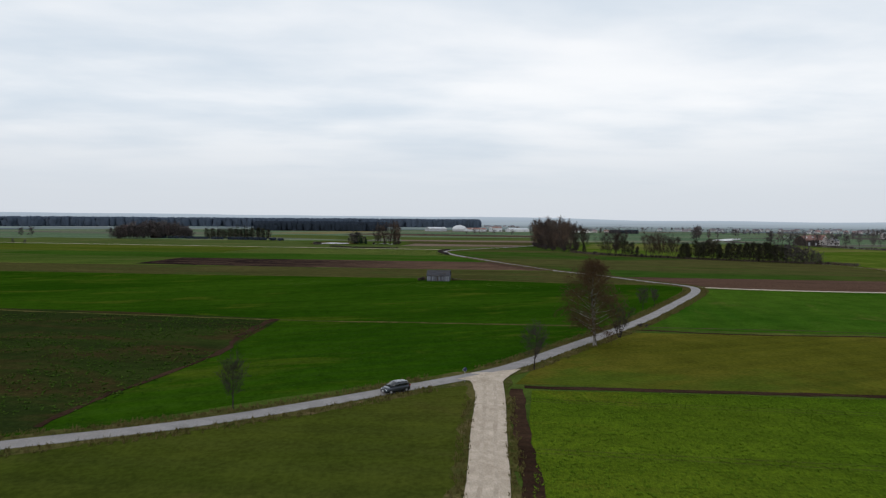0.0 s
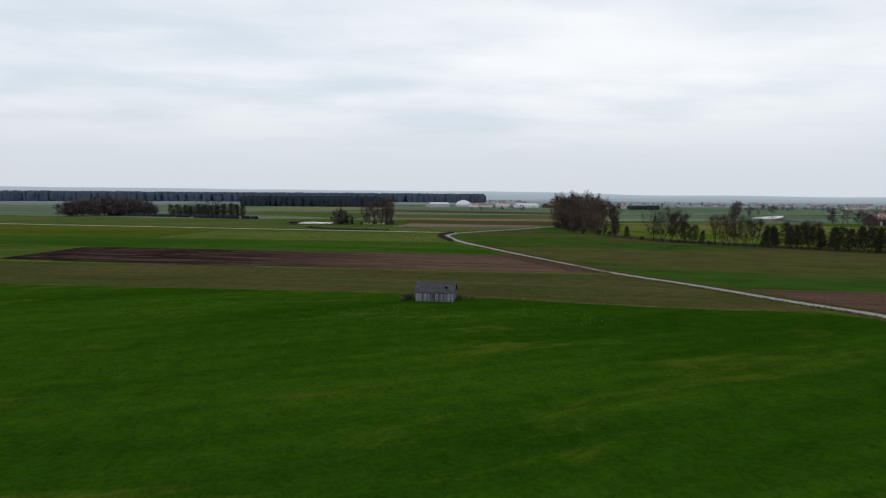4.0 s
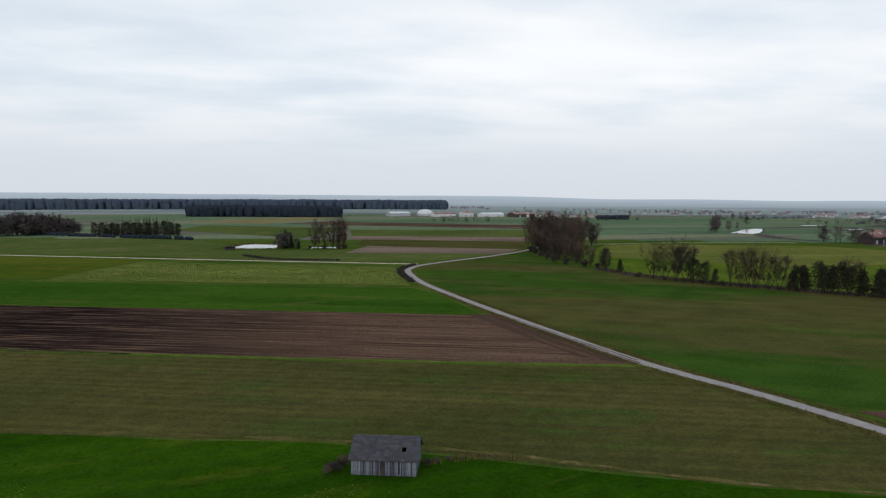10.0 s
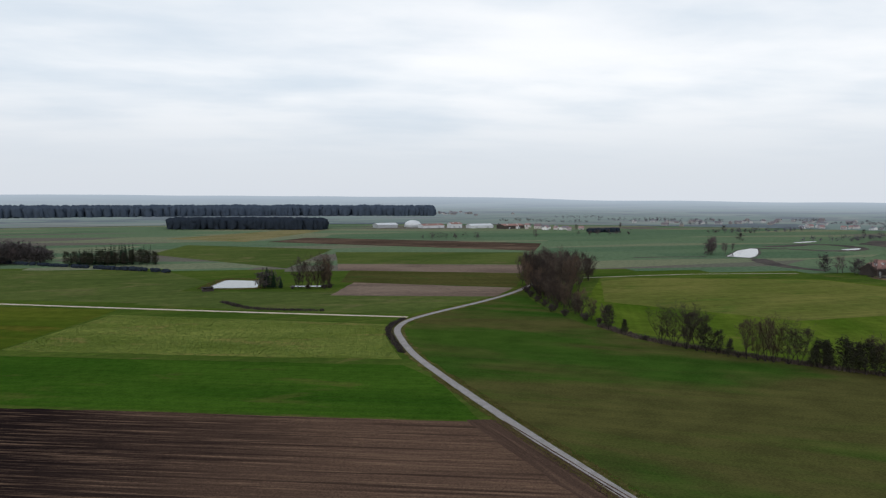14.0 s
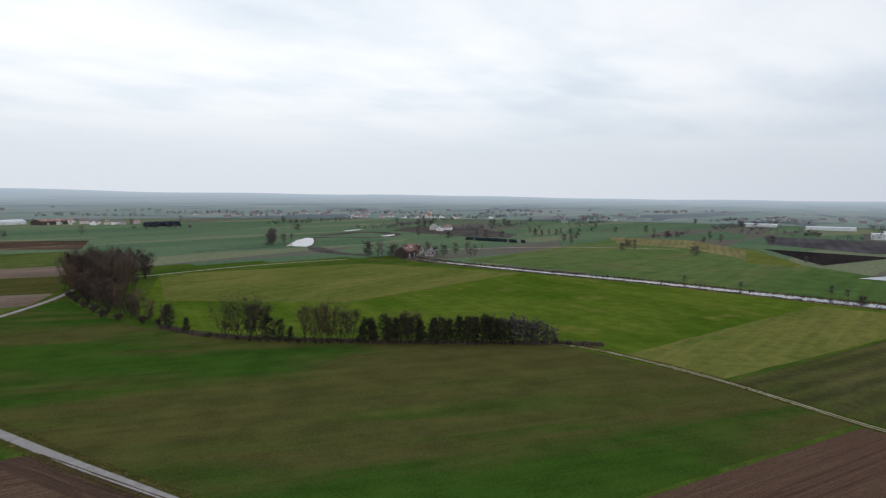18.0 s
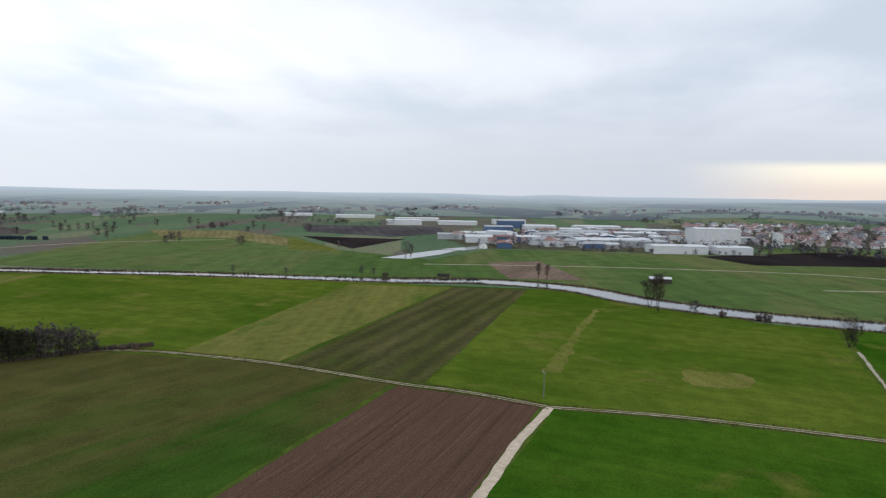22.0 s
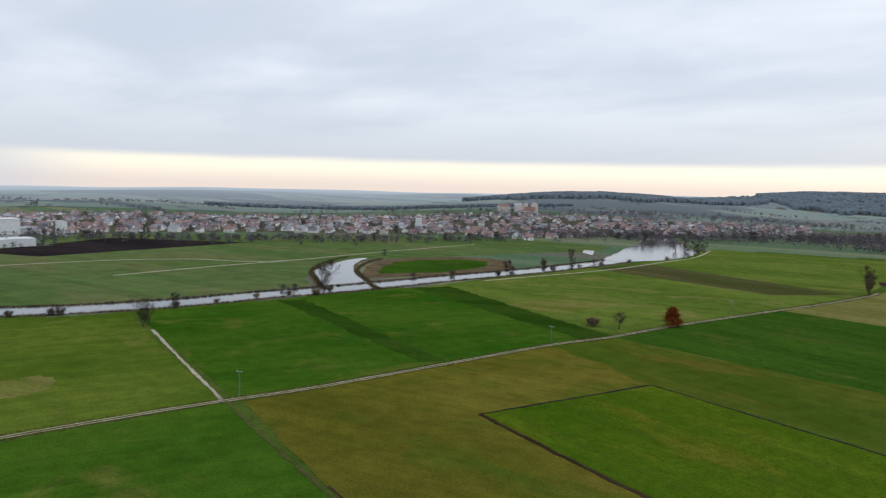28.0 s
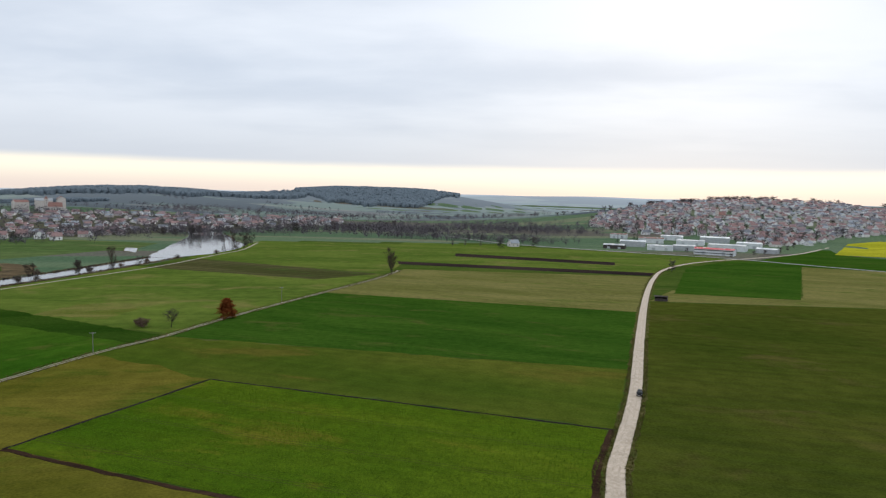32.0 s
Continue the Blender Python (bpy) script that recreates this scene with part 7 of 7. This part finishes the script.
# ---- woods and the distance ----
# the blue of distant haze is mixed into these needle colours
M["haze_needle"] = leaf_mat("haze_tinted_pines", (0.056, 0.074, 0.102), (0.060, 0.079, 0.108), (0.058, 0.076, 0.105))
M["far_needle"] = leaf_mat("haze_blued_pine_needles", (0.024, 0.032, 0.045), (0.028, 0.037, 0.050), (0.026, 0.034, 0.047))
def forest(name, label, spots, h0, h1, seed, mat="far_needle", wide=(4.0, 7.5)):
    """A far wood: each tree an uneven rounded crown on a stem, taller and lower ones mixed in drifts."""
    r = random.Random(seed)
    v, f = [], []
    for x, y in spots:
        drift = 0.5 + 0.5 * noise.noise(Vector((x * 0.011, y * 0.011, seed)))
        h, w, z = (h0 + (h1 - h0) * drift) * r.uniform(0.93, 1.06), r.uniform(*wide), land(x, y)
        o, n = len(v), 6
        for zz, ww in ((0.08, 0.80), (0.55, 1.0), (0.84, 0.78)):
            turn = r.uniform(0, 1.05)
            for j in range(n):
                a = 6.28 * j / n + turn + r.uniform(-0.4, 0.4)
                q = w * ww * r.uniform(0.62, 1.25)
                v.append((x + q * math.cos(a), y + q * math.sin(a), z + h * (zz + r.uniform(-0.11, 0.09))))
        v.append((x + r.uniform(-0.8, 0.8), y + r.uniform(-0.8, 0.8), z + h))
        for k in range(2):
            b = o + k * n
            for j in range(n):
                i = (j + 1) % n
                f += [(b + j, b + i, b + n + j), (b + i, b + n + i, b + n + j)]
        f += [(o + 2 * n + j, o + 2 * n + (j + 1) % n, o + 3 * n) for j in range(n)]
        o = len(v)
        v += [(x - 0.25, y, z - 0.2), (x + 0.25, y, z - 0.2), (x, y + 0.25, z + h * 0.4)]
        f.append((o, o + 1, o + 2))
    me = mesh_of(name, v, f, M[mat])
    me.polygons.foreach_set("use_smooth", [True] * len(me.polygons))
    tagged(new(name, me), label, "forest", kind="stuff")


r = random.Random(51)
forest("pine_wood", "dense dark pine wood in the plain", [(-238 + 284 * f, 1530 - 46 * f + 90 * r.random()) for f in (r.random() for _ in range(820))], 18.5, 21.5, 1, "far_needle", (5.5, 9.0))
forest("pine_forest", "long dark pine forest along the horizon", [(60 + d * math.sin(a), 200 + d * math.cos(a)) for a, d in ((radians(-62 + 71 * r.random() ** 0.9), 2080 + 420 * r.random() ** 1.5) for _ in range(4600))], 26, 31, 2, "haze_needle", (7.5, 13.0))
# lightened and blued so the ridge woods carry painted haze
M["ridge_twig"] = leaf_mat("haze_tinted_woodland", (0.132, 0.165, 0.192), (0.152, 0.186, 0.214), (0.142, 0.175, 0.203))
forest("dark_hedge", "low dark wood beside the farm", [(505 + 55 * r.random(), 1340 + 14 * r.random()) for _ in range(70)], 7, 9, 3, "far_needle", (2.5, 4.5))
forest("dark_hedge", "dark hedge across the river meadows", [(705 + 15 * f + 3 * r.random(), 817 - 83 * f) for f in (r.random() for _ in range(70))], 3.5, 5, 4, "far_needle", (1.6, 2.8))
forest("field_copse", "row of dark scrub beside the small woods", [(-276 + 180 * f + 4 * r.random(), 916 - 108 * f) for f in (r.random() for _ in range(90))], 2.5, 4, 6, "far_needle", (1.6, 3.0))


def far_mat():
    """Distance with haze painted into its glow: pale parcels and bluish woods that fade outwards."""
    n = Nodes("painted_haze_distance")
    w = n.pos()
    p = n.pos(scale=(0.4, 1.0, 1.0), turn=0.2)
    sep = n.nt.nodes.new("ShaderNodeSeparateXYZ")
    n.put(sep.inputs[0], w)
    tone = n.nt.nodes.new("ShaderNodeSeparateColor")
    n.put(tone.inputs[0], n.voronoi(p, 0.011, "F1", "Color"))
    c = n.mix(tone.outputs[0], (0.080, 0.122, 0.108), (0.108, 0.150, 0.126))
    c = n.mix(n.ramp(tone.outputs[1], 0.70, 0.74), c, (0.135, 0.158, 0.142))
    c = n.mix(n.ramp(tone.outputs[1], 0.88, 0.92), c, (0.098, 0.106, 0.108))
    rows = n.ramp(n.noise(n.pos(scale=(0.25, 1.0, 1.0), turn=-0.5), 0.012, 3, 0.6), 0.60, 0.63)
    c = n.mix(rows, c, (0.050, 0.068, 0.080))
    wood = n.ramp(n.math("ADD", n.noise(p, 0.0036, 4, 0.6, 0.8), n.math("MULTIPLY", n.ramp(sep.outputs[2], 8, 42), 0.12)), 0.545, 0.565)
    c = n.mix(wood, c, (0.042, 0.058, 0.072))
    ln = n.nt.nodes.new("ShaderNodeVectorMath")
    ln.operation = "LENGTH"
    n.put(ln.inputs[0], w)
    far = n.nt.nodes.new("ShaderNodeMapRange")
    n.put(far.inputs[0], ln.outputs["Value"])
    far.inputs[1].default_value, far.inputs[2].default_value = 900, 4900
    # haze colour blended into the emission, stronger with distance
    haze_mix = n.math("POWER", far.outputs[0], 1.35)
    c = n.mix(n.math("MULTIPLY", haze_mix, 0.95), c, (0.43, 0.51, 0.60))
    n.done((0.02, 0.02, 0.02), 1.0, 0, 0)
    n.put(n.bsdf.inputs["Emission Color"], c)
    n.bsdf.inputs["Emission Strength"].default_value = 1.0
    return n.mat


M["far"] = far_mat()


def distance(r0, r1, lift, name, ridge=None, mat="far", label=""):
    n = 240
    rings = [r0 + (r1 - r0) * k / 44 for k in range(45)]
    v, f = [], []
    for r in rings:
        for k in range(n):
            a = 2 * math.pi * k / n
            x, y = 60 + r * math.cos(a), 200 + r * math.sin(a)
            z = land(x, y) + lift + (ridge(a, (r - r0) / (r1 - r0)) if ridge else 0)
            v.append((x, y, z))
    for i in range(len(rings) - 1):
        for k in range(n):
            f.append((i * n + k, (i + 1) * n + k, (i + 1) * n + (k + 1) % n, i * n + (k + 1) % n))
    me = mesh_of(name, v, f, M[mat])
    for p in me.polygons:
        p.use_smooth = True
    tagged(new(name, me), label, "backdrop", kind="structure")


def ridge_line(a, f):
    s = 0.5 + 0.5 * math.sin(a * 3 + 1) * math.sin(a * 7.3)
    rough = noise.noise(Vector((math.cos(a) * 9, math.sin(a) * 9, 0.3))) * 8
    south = max(0.0, -math.sin(a)) ** 1.2
    return (13 + 12 * s + rough + 44 * south + 36 * max(0.0, math.sin(a - 0.35)) ** 2) * f ** 1.5


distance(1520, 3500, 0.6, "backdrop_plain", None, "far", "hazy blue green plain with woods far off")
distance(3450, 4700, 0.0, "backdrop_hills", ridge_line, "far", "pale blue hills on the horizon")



def slope(n, seed, a0, a1, d0, d1):
    """Spots on a wooded slope: between two bearings and two distances, with a ragged lower edge."""
    q = random.Random(seed)
    for _ in range(n):
        u, f = q.random(), q.random()
        a = radians(a0 + (a1 - a0) * u)
        if f < 0.25 + 0.3 * noise.noise(Vector((u * 6, seed, 0))) + 0.6 * max(0.0, u - 0.72) / 0.28 + 0.5 * max(0.0, 0.2 - u) / 0.2:
            continue
        d = d0 + (d1 - d0) * f
        yield 41 + d * math.sin(a), 217 + d * math.cos(a)


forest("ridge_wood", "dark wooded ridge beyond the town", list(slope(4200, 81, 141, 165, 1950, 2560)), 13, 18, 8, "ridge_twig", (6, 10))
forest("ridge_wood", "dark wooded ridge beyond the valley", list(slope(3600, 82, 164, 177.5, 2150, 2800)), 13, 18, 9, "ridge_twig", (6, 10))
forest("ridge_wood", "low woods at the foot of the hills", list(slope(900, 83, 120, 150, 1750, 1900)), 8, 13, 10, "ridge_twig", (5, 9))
# ---- relief of the fields: furrows, tufts, reeds ----
def spans(poly, turn, spacing, seed):
    """Parallel lines across an outline, with the stretch of each that lies inside."""
    c, s = math.cos(turn), math.sin(turn)
    q = [(x * c + y * s, -x * s + y * c) for x, y in poly]
    lo, hi = min(v for _, v in q), max(v for _, v in q)
    out, v = [], lo + spacing * 0.7
    while v < hi:
        cut = []
        for (ax, ay), (bx, by) in zip(q, q[1:] + q[:1]):
            if (ay > v) != (by > v):
                cut.append(ax + (bx - ax) * (v - ay) / (by - ay))
        cut.sort()
        for a, b in zip(cut[0::2], cut[1::2]):
            if b - a > 4:
                out.append((a + 0.8, b - 0.8, v))
        v += spacing
    return out, c, s


def furrows(label, poly, turn, spacing, height, z, mat, seed, step=9.0):
    """Plough ridges: long low prisms that waver a little."""
    r = random.Random(seed)
    lines, c, s = spans(poly, turn, spacing, seed)
    v, f = [], []
    for a, b, w in lines:
        n = max(1, int((b - a) / step))
        o = len(v)
        for k in range(n + 1):
            u = a + (b - a) * k / n
            y = w + r.gauss(0, 0.05)
            h = height * r.uniform(0.6, 1.2)
            for dv, dz in ((-spacing * 0.36, 0.0), (r.uniform(-0.1, 0.1) * spacing, h), (spacing * 0.36, 0.0)):
                yy = y + dv
                v.append((u * c - yy * s, u * s + yy * c, z + dz))
        for k in range(n):
            for j in range(2):
                i = o + 3 * k + j
                f.append((i, i + 3, i + 4, i + 1))
    tagged(new("furrows", mesh_of("furrows", v, f, M[mat])), label, "furrows", kind="stuff")


def tufts(name, label, poly, count, size, mat, seed, z=0.05, clump=0.0):
    """Small leafy plants or grass tufts scattered over an outline."""
    r = random.Random(seed)
    xs, ys = [p[0] for p in poly], [p[1] for p in poly]
    v, f, made = [], [], 0
    while made < count:
        x, y = r.uniform(min(xs), max(xs)), r.uniform(min(ys), max(ys))
        odd = False
        for (ax, ay), (bx, by) in zip(poly, poly[1:] + poly[:1]):
            if (ay > y) != (by > y) and x < (bx - ax) * (y - ay) / (by - ay) + ax:
                odd = not odd
        made += 1
        if not odd or (clump and noise.noise(Vector((x * 0.06, y * 0.06, seed))) < clump):
            continue
        q = size * r.uniform(0.5, 1.4)
        a = r.uniform(0, 6.28)
        for k in range(3):
            b = a + 2.1 * k
            o = len(v)
            cx, cy = math.cos(b), math.sin(b)
            v += [(x - cy * q * 0.35, y + cx * q * 0.35, z), (x + cy * q * 0.35, y - cx * q * 0.35, z), (x + cx * q * 0.7, y + cy * q * 0.7, z + q * r.uniform(0.22, 0.5))]
            f.append((o, o + 1, o + 2))
    tagged(new(name, mesh_of(name, v, f, M[mat])), label, "plants", kind="stuff")


def along(line, width, seed, count, sides=(-1, 1)):
    """Spots beside a line."""
    r = random.Random(seed)
    pts = spline(line, 4)
    for _ in range(count):
        i = r.randrange(len(pts) - 1)
        p, d = pts[i].lerp(pts[i + 1], r.random()), (pts[i + 1] - pts[i]).normalized()
        k = r.choice(sides) * r.uniform(*width)
        x, y = p.x - d.y * k, p.y + d.x * k
        if math.hypot(x - 19.5, y - 103) > 10:
            yield x, y


def fringe(name, label, spots, size, mat, seed, z=0.05, blades=4):
    """Standing grass or reed blades at the given spots."""
    r = random.Random(seed)
    v, f = [], []
    for x, y in spots:
        for _ in range(blades):
            a, h = r.uniform(0, 6.28), size * r.uniform(0.5, 1.3)
            c, s, w = math.cos(a), math.sin(a), size * 0.16
            px, py = x + r.gauss(0, size * 0.3), y + r.gauss(0, size * 0.3)
            o = len(v)
            v += [(px - s * w, py + c * w, z), (px + s * w, py - c * w, z), (px + c * h * 0.4, py + s * h * 0.4, z + h)]
            f.append((o, o + 1, o + 2))
    tagged(new(name, mesh_of(name, v, f, M[mat])), label, "grass", kind="stuff")


M["tuft_light"] = leaf_mat("pale_green_leaves", (0.10, 0.16, 0.03), (0.18, 0.23, 0.06), (0.14, 0.19, 0.045))
M["tuft_green"] = leaf_mat("green_leaves", (0.055, 0.115, 0.008), (0.115, 0.170, 0.016), (0.085, 0.145, 0.010))
M["tuft_dark"] = leaf_mat("dark_green_leaves", (0.018, 0.045, 0.008), (0.04, 0.075, 0.014), (0.03, 0.05, 0.01))
M["tuft_mid"] = leaf_mat("crop_leaves", (0.03, 0.07, 0.010), (0.06, 0.105, 0.016), (0.045, 0.085, 0.012))
M["dry_grass"] = leaf_mat("dry_tawny_grass", (0.09, 0.075, 0.03), (0.17, 0.13, 0.06), (0.10, 0.09, 0.03))

by_label = {o["label"]: FIELDS[o.name] for o in scene.objects if o.name in FIELDS}
furrows("plough ridges of brown earth", [(-126, 393), (-116, 450), (-37, 429), (66, 401), (82, 340), (94, 330), (65, 336), (10, 350), (-67, 370)], radians(-15.5), 1.05, 0.16, 0.055, "soil_plough", 1)
furrows("headland ridges beside the lane", [(79, 400), (68, 402), (83, 338), (95, 330), (95, 336)], radians(-76), 1.2, 0.2, 0.06, "soil_headland", 22)
furrows("plough ridges of reddish earth", by_label["reddish brown ploughed field between tracks"], radians(-15), 1.1, 0.12, 0.055, "soil_red", 2)
furrows("drill rows across the stubble field", by_label["olive brown stubble field with faint drill lines"], radians(-14.5), 2.2, 0.05, 0.045, "olive", 3, 14)
furrows("drill rows in the striped stubble", by_label["striped olive brown stubble field"], radians(-11.5), 2.4, 0.08, 0.055, "olive_dark", 4, 14)
tufts("crop_plants", "leafy plants of the light green catch crop", by_label["light green leafy catch crop field"], 22000, 0.6, "tuft_light", 5, 0.09)
tufts("rape_plants", "young rape plants in rows", by_label["bright green young rape field with dark edges"], 36000, 0.27, "tuft_green", 6, 0.10)
tufts("beet_plants", "low dark leafy crop plants", [(-110, 196), (-22, 170), (-27, 122), (-39, 84), (-110, 60)], 9000, 0.45, "tuft_mid", 7, 0.085, -0.1)
tufts("weeds", "pale weeds scattered in the meadow", [(-30, 284), (20, 277), (60, 262), (70, 240), (-40, 262)], 5200, 0.17, "tuft_light", 8, 0.05, 0.02)
tufts("grass_tufts", "darker tufts in the meadow", [(-60, 305), (19, 289), (76, 263), (100, 215), (52, 150), (20, 112), (-38, 84), (-70, 220)], 7000, 0.24, "tuft_dark", 9, 0.03, -0.1)
fringe("verge_grass", "tawny grass along the lane", along(ASPHALT[2:20], (1.8, 4.4), 10, 9000), 0.42, "dry_grass", 10, 0.07)
fringe("verge_grass", "tawny grass along the gravel road", along(GRAVEL[:8], (2.0, 3.6), 11, 2600), 0.4, "dry_grass", 11, 0.07)
fringe("track_grass", "grass along the farm tracks", along(TRACK_S, (1.5, 2.6), 12, 2600), 0.5, "dry_grass", 12, 0.05)
fringe("track_grass", "grass along the farm tracks", along(TRACK_W, (1.5, 2.6), 13, 1400), 0.5, "dry_grass", 13, 0.05)
fringe("reeds", "dry tawny reeds on the river banks", along(RIVER[4:15], (12.4, 15.0), 14, 4000), 1.1, "reed", 14, 0.05, 3)
fringe("bank_brush", "dark low brush on the river banks", along(RIVER[4:15], (12.2, 14.0), 15, 2600), 1.2, "twig_dark", 15, 0.05, 3)
fringe("bank_brush", "dark scrub along the narrow upper river", along(RIVER[:6], (6.5, 11.5), 31, 1700), 1.3, "twig_dark", 31, 0.05, 3)
fringe("reeds", "tawny reeds round the backwater", along(OXBOW, (15.5, 19), 16, 1500), 1.3, "reed", 16, 0.05, 3)
fringe("bank_brush", "brown brush along the pond bank", along([(-52, 700), (-42, 752), (-14, 741), (-12, 699), (-52, 700)], (0.5, 3.0), 17, 700), 1.0, "dry_grass", 17, 0.05, 3)
fringe("barn_weeds", "tall dry weeds at the foot of the barn", along([(36.6, 280.4), (44, 281.5), (52, 279.5)], (0.1, 0.9), 18, 160), 0.45, "dry_grass", 18, 0.03, 4)
fringe("ditch_brush", "dark brush along the field ditch", along([(30, 598), (-10, 612), (-30, 640)], (0.2, 2.0), 19, 500), 1.2, "twig_dark", 19, 0.05, 3)
fringe("bend_brush", "dark brush in the bend of the lane", along(ASPHALT[20:24], (3.0, 5.5), 20, 600, (1,)), 1.2, "twig_dark", 20, 0.05, 3)
fringe("hedge_brush", "brown undergrowth below the hedgerow", along([(166, 530), (177, 490), (218, 437), (272, 382), (285, 364)], (0.0, 2.4), 21, 1800), 1.5, "twig", 21, 0.05, 3)
